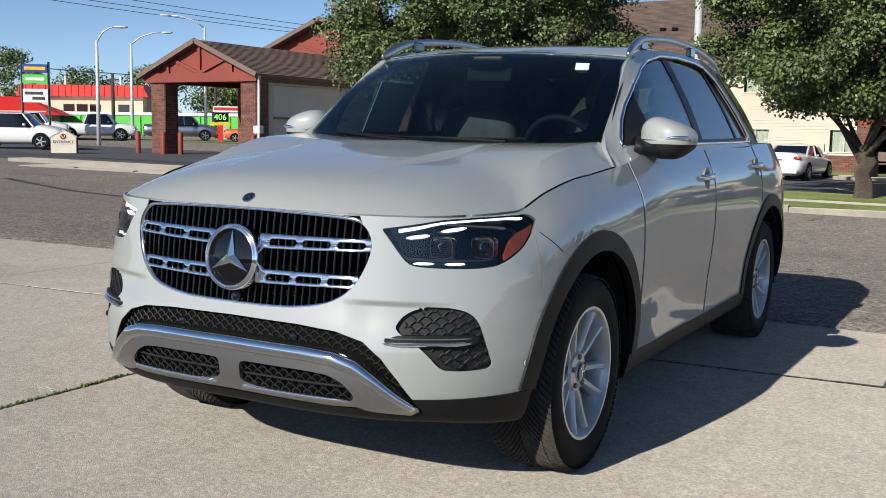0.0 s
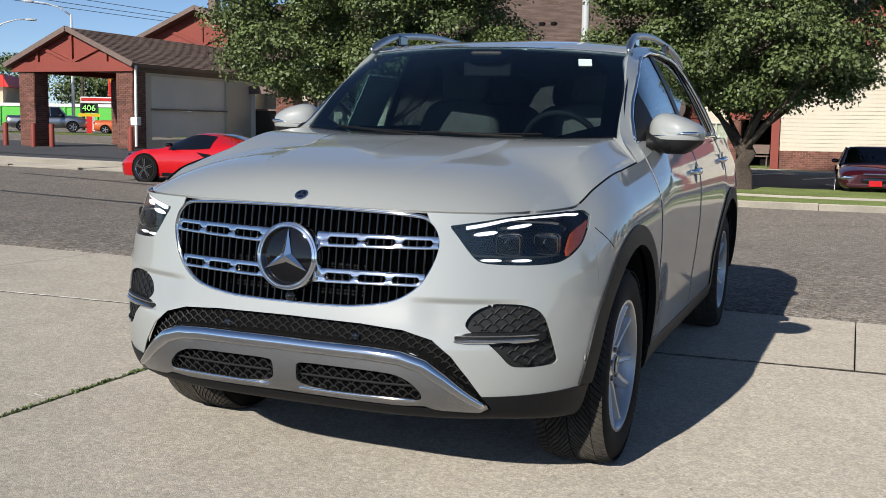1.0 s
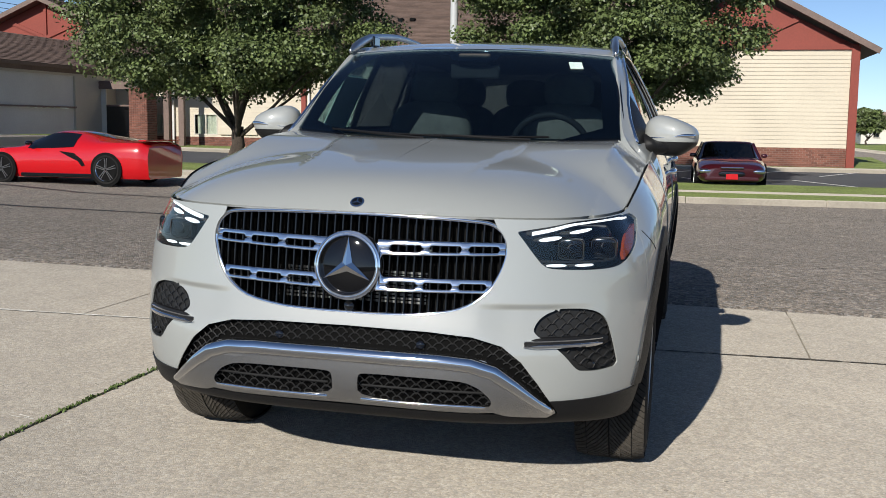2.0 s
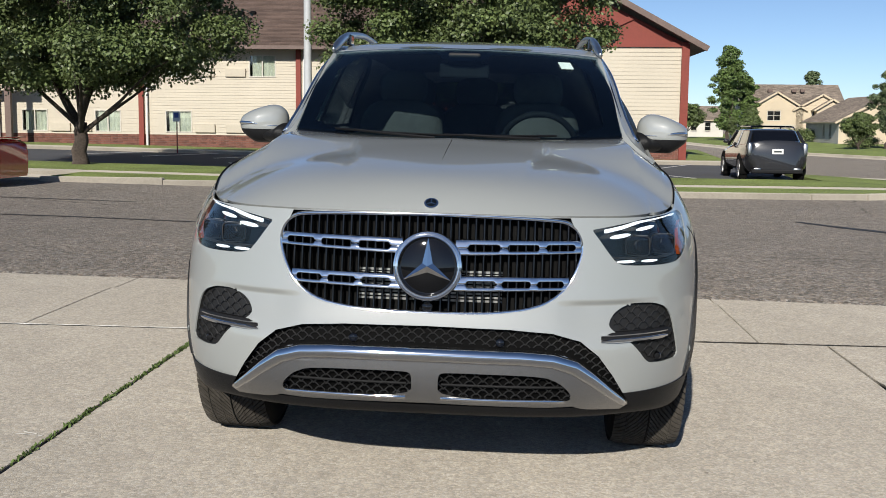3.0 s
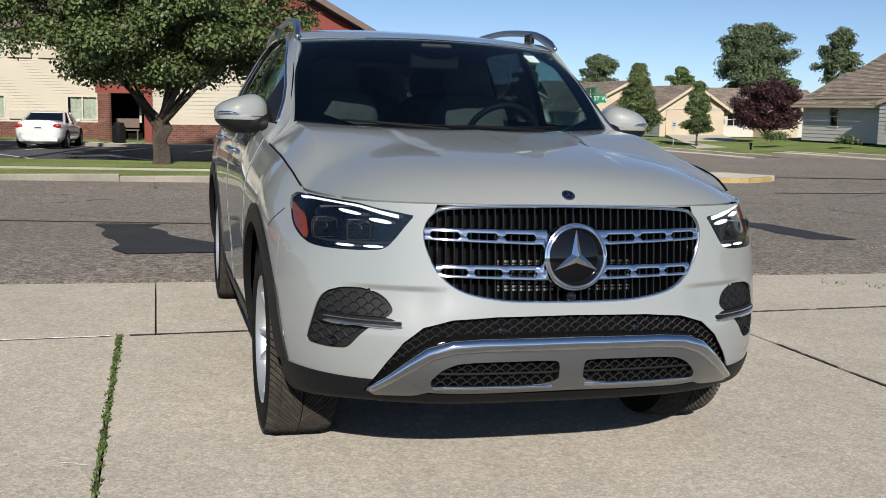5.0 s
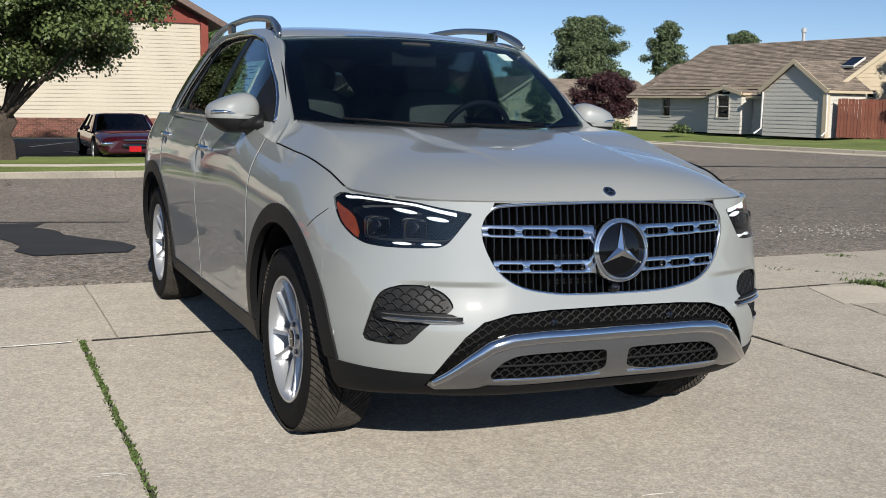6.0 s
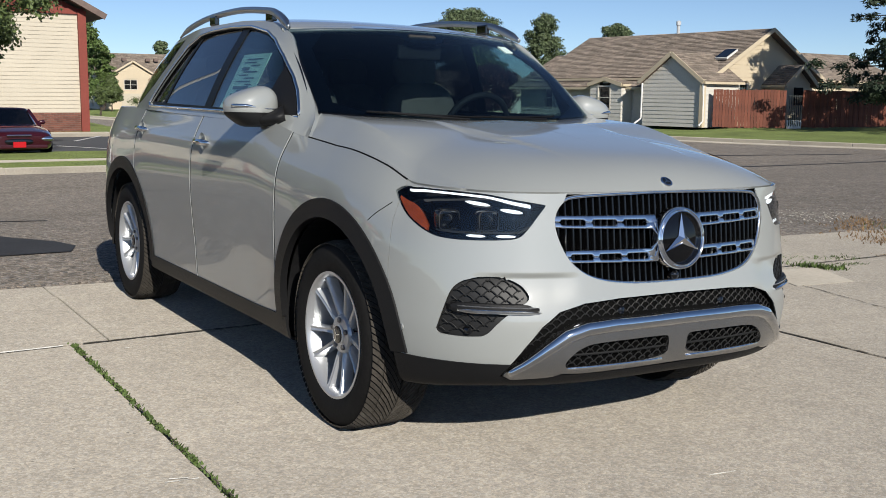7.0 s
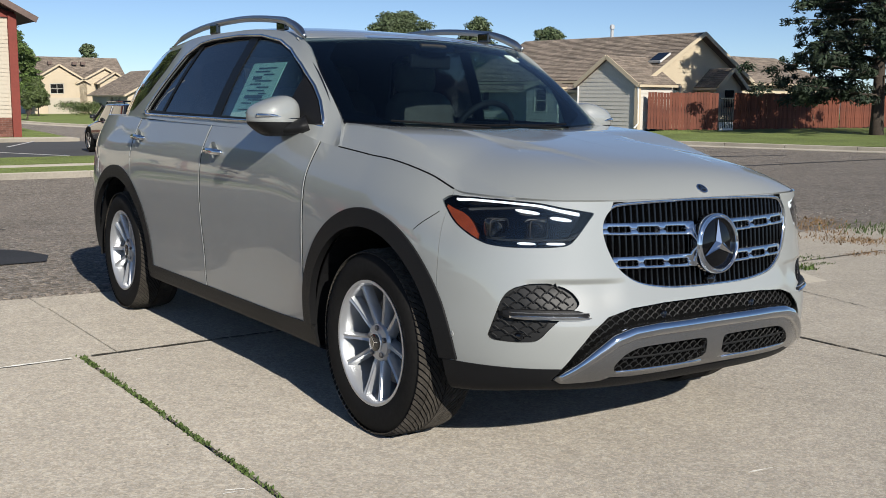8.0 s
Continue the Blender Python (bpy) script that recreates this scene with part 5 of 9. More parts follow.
_arc = [(0.0, 0.529), (0.30, 0.527), (0.40, 0.520), (0.47, 0.499), (0.53, 0.457), (0.60, 0.400), (0.640, 0.370)]
_pts = [(-x, z) for x, z in _arc[::-1][:-1]] + _arc
fine = []
for (xa, za), (xb, zb) in zip(_pts, _pts[1:]):
    fine += [(lerp(xa, xb, t / 5), lerp(za, zb, t / 5)) for t in range(5)]
fine.append(_pts[-1])
tube(bm, [(x, front_y(abs(x), z) - 0.010, z) for x, z in fine], [0.012 + 0.013 * smooth01(0.66, 0.45, abs(x)) for x, z in fine], 18)
part("chrome_arc", bm, CHROME, skid, "polished chrome arc", smooth=True)
boxed("tow_cover", (-0.385, front_y(0.385, 0.505) - 0.0125, 0.505), (0.066, 0.004, 0.034), SKID, skid, "chrome tow eye cover", bevel=0.0015)

# headlamps
for side in (1, -1):
    lamp = part("headlamp", patch(LAMP_LO, LAMP_HI, -0.003, 0.055, side, bowl=True, grow=0.02), DISCBLACK, suv, "dark headlamp with lit white brows and an amber corner", smooth=40)
    part("lens", patch(LAMP_LO, LAMP_HI, -0.0015, 0.003, side, grow=-0.006), LENS, lamp, "clear lamp lens", smooth=40)

    def strip(name, material, lo, hi, out, thick, label="", n=30):
        return part(name, patch(lo, hi, out, thick, side, n, 3), material, lamp, label, smooth=40)
    ss_ = steps(0.305, 0.752, 16)
    strip("brow_light", LAMPWHITE, [(s, spline(LAMP_HI, s) - 0.098 - 0.05 * smooth01(0.68, 0.32, s)) for s in ss_],
          [(s, spline(LAMP_HI, s) - 0.055 - 0.01 * smooth01(0.70, 0.4, s)) for s in ss_], -0.010, 0.012, "white daytime running strip")

    def dash(sa, sb, v, h, slope=0.0):
        q = steps(sa, sb, 6)
        m_ = (sa + sb) / 2
        lo = [(s, v + slope * (s - m_) - h * math.sqrt(max(0.05, 1 - abs((s - m_) / (sb - m_)) ** 3))) for s in q]
        hi = [(s, v + slope * (s - m_) + h * math.sqrt(max(0.05, 1 - abs((s - m_) / (sb - m_)) ** 3))) for s in q]
        return lo, hi
    for sa, sb, v, h, sl in ((0.440, 0.530, 7.64, 0.040, 0.9), (0.328, 0.402, 7.47, 0.040, 0.9)):
        strip("brow_light", LAMPWHITE, *dash(sa, sb, v, h, sl), -0.016, 0.012)
    for sa, sb, v in ((0.450, 0.514, 6.885), (0.350, 0.414, 6.895)):
        strip("lower_light", LAMPWHITE, *dash(sa, sb, v, 0.03), -0.012, 0.012)
    strip("amber_marker", AMBER, ((0.646, 6.92), (0.680, 7.055), (0.705, 7.15), (0.74, 7.32), (0.772, 7.49)),
          ((0.646, 7.06), (0.668, 7.27), (0.691, 7.41), (0.723, 7.505), (0.772, 7.545)), -0.008, 0.012, "amber corner marker")
    # two square projectors
    for s, v in ((0.600, 7.27), (0.452, 7.26)):
        c = body(s, v) - normal_at(body, s, v) * 0.040
        c.x *= side
        bm = bmesh.new()
        blob(bm, c, (0.043, 0.020, 0.036), 5.0)
        part("projector", bm, GLOSSBLACK, lamp, smooth=60)
        bm = bmesh.new()
        rq = [(c.x + 0.039 * math.copysign(abs(math.cos(a)) ** 0.4, math.cos(a)), c.y - 0.019, c.z + 0.032 * math.copysign(abs(math.sin(a)) ** 0.4, math.sin(a))) for a in steps(0, 2 * math.pi, 40)[:-1]]
        tube(bm, rq, 0.0016, 5, closed=True)
        part("projector_rim", bm, CABIN, lamp, "thin dark projector rim", smooth=True)
        bm = bmesh.new()
        lathe(bm, [(0.0, -0.034), (0.012, -0.030), (0.020, -0.022), (0.024, -0.012), (0.0, -0.012)], 28, Matrix.Translation(c), axis="y")
        part("projector_lens", bm, GLOSSBLACK, lamp, smooth=60)
    # inner shelf that carries the lower lights
    strip("lamp_shelf", CABIN, ((0.30, 7.12), (0.34, 6.97), (0.44, 6.95), (0.56, 6.93), (0.62, 6.96)), ((0.30, 7.16), (0.34, 7.02), (0.44, 7.0), (0.56, 6.98), (0.62, 7.0)), -0.016, 0.030)
    # washer cap seam and tiny sensor on the bumper's flank
    bm = bmesh.new()
    p = body(s_of_y(-0.50) * side, v_of_z(s_of_y(-0.50), 0.497))
    lathe(bm, [(0.0, 0.004), (0.010, 0.003), (0.011, 0.0)], 16, Matrix.Translation(p) @ Matrix.Rotation(math.pi / 2 * side, 4, "Y"))
    part("parking_sensor", bm, PAINT, suv, smooth=40)

# mirrors
def wedge(bm, c, side):
    """Draw a mirror shell out to a lower, slimmer outer end."""
    for v in bm.verts:
        u = min(1.0, max(-1.0, (v.co.x - c[0]) * side / 0.116))
        k = lerp(1.04, 0.70, smooth01(-0.7, 1.0, u))
        z0 = 1.200
        v.co.z = z0 + (v.co.z - z0) * (k if v.co.z > z0 else lerp(1.0, 0.55, smooth01(0.2, 1.0, u)))
        v.co.y = c[1] + (v.co.y - c[1]) * lerp(1.0, 0.86, smooth01(0.0, 1.0, u))


for side in (1, -1):
    mir = empty("door_mirror", Matrix.Identity(4))
    mir.parent = suv
    tagged(mir, "stone-grey door mirror with a black base")
    c = (0.936 * side, 0.815, 1.232)
    tilt = Matrix.Rotation(radians(-14 * side), 4, "Z").to_3x3()
    bm = bmesh.new()
    blob(bm, c, (0.116, 0.098, 0.084), 2.7, 40, 24, m=tilt)
    wedge(bm, c, side)
    trim_below(bm, 1.200)
    part("mirror_cap", bm, PAINT, mir, smooth=50)
    bm = bmesh.new()
    blob(bm, (c[0], c[1], c[2] - 0.004), (0.113, 0.095, 0.092), 3.0, 40, 24, m=tilt)
    wedge(bm, c, side)
    trim_below(bm, 1.199, True)
    part("mirror_base", bm, PLASTIC, mir, "black mirror base", smooth=50)
    bm = bmesh.new()
    tube(bm, [(0.80 * side, 0.745, 1.190), (0.84 * side, 0.765, 1.176), (0.88 * side, 0.785, 1.172), (0.94 * side, 0.81, 1.172)], [0.105, 0.085, 0.075, 0.06], 16, flat=0.42)
    part("mirror_arm", bm, PLASTIC, mir, smooth=True)
    bm = bmesh.new()
    pts = []
    for a in steps(radians(-165), radians(-20), 14):
        u = Vector((math.copysign(abs(math.cos(a)) ** 0.74, math.cos(a)) * 0.1145, math.copysign(abs(math.sin(a)) ** 0.74, math.sin(a)) * 0.0965, 0))
        u.x *= 1 if side > 0 else 1
        q = tilt @ u
        f = (q.x * side + 0.115) / 0.23
        pts.append((c[0] + q.x * 1.01, c[1] + q.y * lerp(1.03, 0.90, f), 1.216 + 0.012 * smooth01(0.35, 0.75, f)))
    tube(bm, pts, [0.0025 + 0.0065 * smooth01(0.35, 0.8, (q[0] * side - c[0] * side + 0.115) / 0.23) for q in pts], 8, flat=1.0)
    part("indicator", bm, CHROME, mir, "bright indicator strip", smooth=True)
    bm = bmesh.new()
    blob(bm, (c[0], c[1] + 0.082, c[2] - 0.004), (0.094, 0.014, 0.052), 3.0, m=tilt)
    part("mirror_glass", bm, CHROME, mir, "mirror glass", smooth=50)
    # black triangle at the foot of the front pillar
    def sail(y, v, side=side):
        q = cabin_side(y, v)
        return Vector((q.x * side, q.y, q.z))
    skin("mirror_sail", sail, steps(0.58, 1.0, 26), steps(0.0, 1.0, 16), PLASTIC, mir, "black sail panel under the pillar", out=0.001, thick=0.012, flip=side < 0,
         keep=prism_bm([(0.622, 1.190), (0.905, 1.200), (0.905, 1.408), (0.80, 1.344), (0.72, 1.284)], 0.2 * side, 1.4 * side, "x"))
    # door handles
    for hy, hz in ((1.512, 1.035), (2.645, 1.066)):
        h = empty("door_handle", Matrix.Identity(4))
        h.parent = suv
        tagged(h, "bright chrome-topped door handle")
        x = side_x(hy, hz)
        bm = bmesh.new()
        ang = math.acos((CUP_OUT - 0.004) / CUP_R)
        lathe(bm, [((CUP_R + 0.001) * math.sin(a), CUP_OUT - (CUP_R + 0.001) * math.cos(a)) for a in steps(0.02, ang, 8)], 32, Matrix.Translation((x * side, hy, hz)) @ Matrix.Rotation(0 if side > 0 else math.pi, 4, "Z"), axis="x", caps=False)
        part("handle_cup", bm, PAINT, h, "rounded recess behind the handle", smooth=True)
        bm = bmesh.new()
        pts = [((x + o) * side, hy + dy, hz + dz) for o, dy, dz in ((-0.004, -0.104, 0.002), (0.014, -0.080, 0.004), (0.021, -0.04, 0.005), (0.021, 0.04, 0.006), (0.014, 0.080, 0.006), (-0.004, 0.104, 0.006))]
        tube(bm, pts, [0.010, 0.014, 0.016, 0.016, 0.014, 0.010], 10)
        part("handle_bar", bm, CHROME, h, smooth=True)
        bm = bmesh.new()
        tube(bm, [((x + o + 0.010) * side, hy + dy, hz + dz + 0.010) for o, dy, dz in ((0.006, -0.085, 0.004), (0.014, -0.04, 0.005), (0.014, 0.04, 0.006), (0.006, 0.085, 0.006))], 0.006, 8)
        part("handle_trim", bm, CHROME, h, "chrome handle trim", smooth=True)
    # roof rails
    rail = empty("roof_rail", Matrix.Identity(4))
    rail.parent = suv
    pts = [(0.655, 1.06, 1.592), (0.645, 1.13, 1.625), (0.636, 1.24, 1.662), (0.626, 1.38, 1.688), (0.616, 1.80, 1.716), (0.612, 2.26, 1.708), (0.618, 2.52, 1.682), (0.624, 2.70, 1.648), (0.628, 2.80, 1.615)]
    path = []
    for i in range(len(pts) - 1):
        q = [Vector(pts[min(len(pts) - 1, max(0, i + d))]) for d in (-1, 0, 1, 2)]
        path += [Vector([catmull(q[0][k], q[1][k], q[2][k], q[3][k], t / 5) for k in range(3)]) for t in range(5)]
    path.append(Vector(pts[-1]))
    bm = bmesh.new()
    tube(bm, [(p.x * side, p.y, p.z) for p in path], [0.0135 + 0.004 * smooth01(1.40, 1.15, p.y) - 0.008 * smooth01(1.12, 1.06, p.y) - 0.008 * smooth01(2.65, 2.8, p.y) for p in path], 12, flat=1.25)
    part("rail_bar", bm, SATIN, rail, "satin silver roof rail", smooth=True)
    for ry, rz in ((1.36, 1.662), (2.20, 1.682)):
        boxed("rail_foot", (0.620 * side, ry, rz), (0.026, 0.10, 0.055), GLOSSBLACK, rail, bevel=0.008)
    tagged(rail, "satin silver roof rail")

# wipers and cowl
bm = bmesh.new()
pts = [screen(u, -0.05) + Vector((0, -0.03, -0.012)) for u in steps(-1, 1, 20)]
lo = [p + Vector((0, -0.10, -0.03)) for p in pts]
va, vb = [bm.verts.new(p) for p in pts], [bm.verts.new(p) for p in lo]
for i in range(20):
    bm.faces.new((va[i], va[i + 1], vb[i + 1], vb[i]))
part("cowl", bm, SATINBLACK, suv, "black plastic cowl")
for u0, u1, v1 in ((-0.12, -0.62, -0.012), (0.50, 0.05, -0.012)):
    wp = empty("wiper", Matrix.Identity(4))
    wp.parent = suv
    tagged(wp, "black wiper resting at the foot of the windscreen")
    bm = bmesh.new()
    tube(bm, [screen(lerp(u0, u1, t), lerp(-0.05, v1, t)) + Vector((0, -0.012, 0.010)) for t in steps(0, 1, 6)], 0.006, 6)
    part("wiper_arm", bm, SATINBLACK, wp)
    bm = bmesh.new()
    tube(bm, [screen(lerp(u0 + 0.10, u1 - 0.12, t), lerp(-0.02, v1 - 0.002, t)) + Vector((0, -0.008, 0.009)) for t in steps(0, 1, 8)], 0.005, 5)
    part("wiper_blade", bm, SATINBLACK, wp)

# inside: dash, seats, wheel, mirror
bm = bmesh.new()
box(bm, (0, 0.90, 1.06), (1.50, 0.55, 0.26), bevel=0.06)
box(bm, (0, 1.5, 0.80), (1.60, 1.6, 0.30))
box(bm, (0, 2.8, 0.85), (1.60, 1.6, 0.40))
part("dashboard", bm, CABIN, suv, "dark dashboard")
for sy, xs in ((1.62, (0.37, -0.37)), (2.55, (0.40, -0.40, 0.0))):
    for sx in xs:
        seat = empty("seat", Matrix.Identity(4))
        seat.parent = suv
        tagged(seat, "beige leather car seat")
        bm = bmesh.new()
        blob(bm, (sx, sy, 1.10), (0.235, 0.075, 0.27), 3.2)
        part("backrest", bm, SEAT, seat, smooth=60)
        bm = bmesh.new()
        blob(bm, (sx, sy + 0.06, 1.435), (0.135, 0.05, 0.095), 3.0)
        part("headrest", bm, SEAT, seat, smooth=60)
bm = bmesh.new()
_m = Matrix.Translation((0.37, 1.02, 1.135)) @ Matrix.Rotation(radians(-66), 4, "X")
tube(bm, [_m @ Vector((0.185 * math.cos(a), 0.185 * math.sin(a), 0)) for a in steps(0, 2 * math.pi, 32)[:-1]], 0.016, 8, closed=True)
tube(bm, [_m @ Vector((-0.18, 0, 0)), _m @ Vector((0.18, 0, 0))], 0.02, 6)
part("steering_wheel", bm, CABIN, suv, "dark steering wheel", smooth=True)
boxed("rear_view_mirror", (0.0, 0.98, 1.50), (0.24, 0.03, 0.07), CABIN, suv, bevel=0.01)
boxed("camera_pod", (0.0, 0.97, 1.555), (0.16, 0.06, 0.06), CABIN, suv, bevel=0.015)
boxed("screen_lamp", (0.0, screen(0, 0.93).y + 0.05, screen(0, 0.93).z - 0.022), (0.085, 0.018, 0.014), SATIN, suv, "pale roof lens", bevel=0.003)
_c = screen(0.735, 0.80)
_n = normal_at(screen, 0.735, 0.80)
boxed("permit_sticker", _c + _n * 0.006, (0.060, 0.004, 0.062), PAPER, suv, "small white windscreen sticker", rot=(_n.to_track_quat("-Y", "Z").to_matrix().to_4x4()))
boxed("headliner", (0, 2.15, 1.60), (1.10, 1.9, 0.03), SEAT, suv)
for side in (1, -1):
    bm = bmesh.new()
    box(bm, (0.80 * side, 2.0, 1.0), (0.05, 2.6, 0.28))
    part("door_card", bm, CABIN, suv)
# price sheet behind the front window on the right-hand door
st = empty("price_sheet", Matrix.Identity(4))
st.parent = suv
tagged(st, "printed paper price sheet inside the side window")
_o = Vector((-(x_on_side(1.33, 1.335) - 0.03), 1.33, 1.335))
_u = (Vector((-(x_on_side(1.32, 1.50) - 0.03), 1.32, 1.50)) - _o).normalized()
_r = Matrix((Vector((0, 1, 0)).cross(_u), (0, 1, 0), _u)).transposed().to_4x4()
boxed("sheet", _o, (0.003, 0.36, 0.31), PAPER, st, rot=_r)
for k in range(15):
    w = (0.20, 0.16, 0.11, 0.10, 0.18, 0.12, 0.13, 0.19, 0.08)[k % 9]
    boxed("print_bar", _o + _r.to_3x3() @ Vector((-0.004, (0.22 - w) / 2 * (1 if k % 2 else -1), 0.125 - 0.0172 * k)), (0.002, w, 0.0055 if k not in (3, 9) else 0.016), INK, st, rot=_r)

# ---- building kit ----
def board_wall(parent, a, b, z0, z1, material, openings=(), pitch=0.19, top=None, name="siding_board", depth=0.12):
    """Lapped boards from a to b in plan, facing to the right of the way; openings are (u0, u1, v0, v1); top gives the span left at a height."""
    a, b = Vector((*a, 0)), Vector((*b, 0))
    length = (b - a).length
    d = (b - a) / length
    n = Vector((d.y, -d.x, 0))
    k = max(1, round((z1 - z0) / pitch))
    h = (z1 - z0) / k
    for i in range(k):
        lo, hi = z0 + i * h, z0 + (i + 1) * h
        spans = [(0.0, length)] if top is None else [top(hi)]
        for u0, u1, v0, v1 in openings:
            if v0 < hi - 0.02 and v1 > lo + 0.02:
                spans = [s for x0, x1 in spans for s in ((x0, min(x1, u0)), (max(x0, u1), x1)) if s[1] - s[0] > 0.02]
        for x0, x1 in spans:
            if x1 - x0 < 0.02:
                continue
            verts = []
            for u in (x0, x1):
                p = a + d * u
                for off, z in ((-depth, lo), (0.032, lo), (0.010, hi), (-depth, hi)):
                    q = p + n * off
                    verts.append((q.x, q.y, z))
            solid(name, verts, [(0, 1, 2, 3), (7, 6, 5, 4), (1, 5, 6, 2), (0, 4, 5, 1), (3, 2, 6, 7), (0, 3, 7, 4)], material, parent)


def frame_of(a, b):
    """Pose of a wall from a to b: x along it, -y outwards."""
    d = Vector((b[0] - a[0], b[1] - a[1], 0)).normalized()
    return Matrix(((d.x, -d.y, 0, a[0]), (d.y, d.x, 0, a[1]), (0, 0, 1, 0), (0, 0, 0, 1)))


def window(parent, a, b, u0, u1, v0, v1, frame_mat=None, bars=1, curtain=CURTAIN, trim=0.07, name="window", rail=False):
    """A framed window set in a wall: frame, sill, panes, a curtain if given, and a near-black sheet for the room's
    shade.
    """
    m = frame_of(a, b)
    w = empty(name, Matrix.Identity(4))
    w.parent = parent
    w.matrix_basis = m
    bm = bmesh.new()
    um, vm, uw, vh = (u0 + u1) / 2, (v0 + v1) / 2, u1 - u0, v1 - v0
    for c, s in (((um, 0.0, v1), (uw + trim, 0.09, trim)), ((um, -0.004, v0), (uw + trim, 0.10, trim)), ((u0, 0.0, vm), (trim, 0.09, vh - trim)), ((u1, 0.0, vm), (trim, 0.09, vh - trim))):
        box(bm, c, s)
    for i in range(bars):
        u = lerp(u0, u1, (i + 1) / (bars + 1))
        box(bm, (u, 0.0, vm), (0.05, 0.06, vh - trim))
    if rail:
        box(bm, (um, 0.0, vm), (uw - trim, 0.06, 0.05))
    part("window_frame", bm, frame_mat or FRAMEPAINT, w)
    for i in range(bars + 1):
        x0, x1 = lerp(u0, u1, i / (bars + 1)), lerp(u0, u1, (i + 1) / (bars + 1))
        boxed("pane", ((x0 + x1) / 2, 0.02, vm), (x1 - x0 - 0.06, 0.008, vh - 0.07), HOUSEGLASS, w)
    if curtain:
        bm = bmesh.new()
        n = max(6, int(uw / 0.10))
        va = []
        for i in range(n + 1):
            u = lerp(u0 + uw * 0.10, u1, i / n)
            o = 0.09 + (0.03 if i % 2 else 0.0)
            va.append((bm.verts.new((u, o, v0)), bm.verts.new((u, o, v1))))
        for p, q in zip(va, va[1:]):
            bm.faces.new((p[0], q[0], q[1], p[1]))
        part("curtain", bm, curtain, w, "drawn pale curtain")
    # flat near-black sheet: the unlit room's shade is put into its colour
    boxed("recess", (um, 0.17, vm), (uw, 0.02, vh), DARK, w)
    return w


def roof_plane(parent, e0, e1, r0, r1, material, tab=0.5, course=0.17, name="shingles"):
    """A slope of lapped shingles between an eave and a ridge, over a deck."""
    e0, e1, r0, r1 = (Vector(p) for p in (e0, e1, r0, r1))
    n = (e1 - e0).cross(r0 - e0 if (r0 - e0).length > 0.1 else r1 - e0).normalized()
    if n.z < 0:
        n = -n
    k = max(2, round(((e0 + e1) / 2 - (r0 + r1) / 2).length / course))
    verts, faces = [], []
    rnd = random.Random(int(abs(e0.x * 13 + e0.y * 7 + e0.z * 5) * 10))
    for i in range(k):
        t0, t1 = i / k, min(1.0, (i + 1.15) / k)
        a0, a1, b0, b1 = e0.lerp(r0, t0), e1.lerp(r1, t0), e0.lerp(r0, t1), e1.lerp(r1, t1)
        length = (a1 - a0).length
        m = max(1, round(length / tab))
        cuts = [0.0] + [min(0.999, max(0.001, (j + (0.5 if i % 2 else 0.0) + rnd.uniform(-0.15, 0.15)) / m)) for j in range(1, m)] + [1.0]
        for c0, c1 in zip(cuts, cuts[1:]):
            lift = 0.022 + rnd.uniform(0, 0.012)
            q = len(verts)
            p, s, u, v = a0.lerp(a1, c0), a0.lerp(a1, c1), b0.lerp(b1, c1), b0.lerp(b1, c0)
            verts += [p + n * lift, s + n * lift, u + n * 0.006, v + n * 0.006, p, s]
            faces += [(q, q + 1, q + 2, q + 3), (q + 4, q + 5, q + 1, q)]
    ob = solid(name, verts, faces, material, parent)
    tagged(ob, "", "", "", "stuff")
    bm = bmesh.new()
    top = [bm.verts.new(p) for p in (e0, e1, r1, r0)]
    low = [bm.verts.new(p - n * 0.14) for p in (e0, e1, r1, r0)]
    bm.faces.new(top)
    bm.faces.new(low[::-1])
    for i in range(4):
        bm.faces.new((top[i], low[i], low[(i + 1) % 4], top[(i + 1) % 4]))
    bmesh.ops.remove_doubles(bm, verts=bm.verts, dist=1e-4)
    bmesh.ops.recalc_face_normals(bm, faces=bm.faces)
    part("roof_deck", bm, FASCIA, parent)


def bar(parent, name, p, q, w, h, material, label=""):
    """A squared timber from p to q."""
    p, q = Vector(p), Vector(q)
    d = q - p
    rot = d.to_track_quat("X", "Z").to_matrix().to_4x4()
    return boxed(name, (p + q) / 2, (d.length, w, h), material, parent, label, rot=rot)


def brick_skin(parent, a, b, z0, z1, openings=()):
    """Running-bond bricks proud of a mortar bed along a wall, joined into one piece."""
    m = frame_of(a, b)
    length = math.hypot(b[0] - a[0], b[1] - a[1])
    verts, faces = [], []
    k = max(1, round((z1 - z0) / 0.085))
    h = (z1 - z0) / k
    for i in range(k):
        u = -0.12 if i % 2 else 0.0
        while u < length:
            x0, x1 = max(0.0, u + 0.006), min(length, u + 0.234)
            if x1 - x0 > 0.04:
                q = len(verts)
                for yy in (-0.022, 0.02):
                    for x, z in ((x0, z0 + i * h + 0.006), (x1, z0 + i * h + 0.006), (x1, z0 + (i + 1) * h - 0.006), (x0, z0 + (i + 1) * h - 0.006)):
                        verts.append(m @ Vector((x, yy, z)))
                faces += [(q, q + 1, q + 2, q + 3), (q, q + 4, q + 5, q + 1), (q + 1, q + 5, q + 6, q + 2), (q + 2, q + 6, q + 7, q + 3), (q + 3, q + 7, q + 4, q)]
            u += 0.24
    tagged(solid("bricks", verts, faces, BRICK, parent), "", "", "", "stuff")
    c = m @ Vector((length / 2, 0.06, (z0 + z1) / 2))
    boxed("brick_bed", c, (length, 0.12, z1 - z0), MORTAR, parent, rot=m.to_3x3().to_4x4())


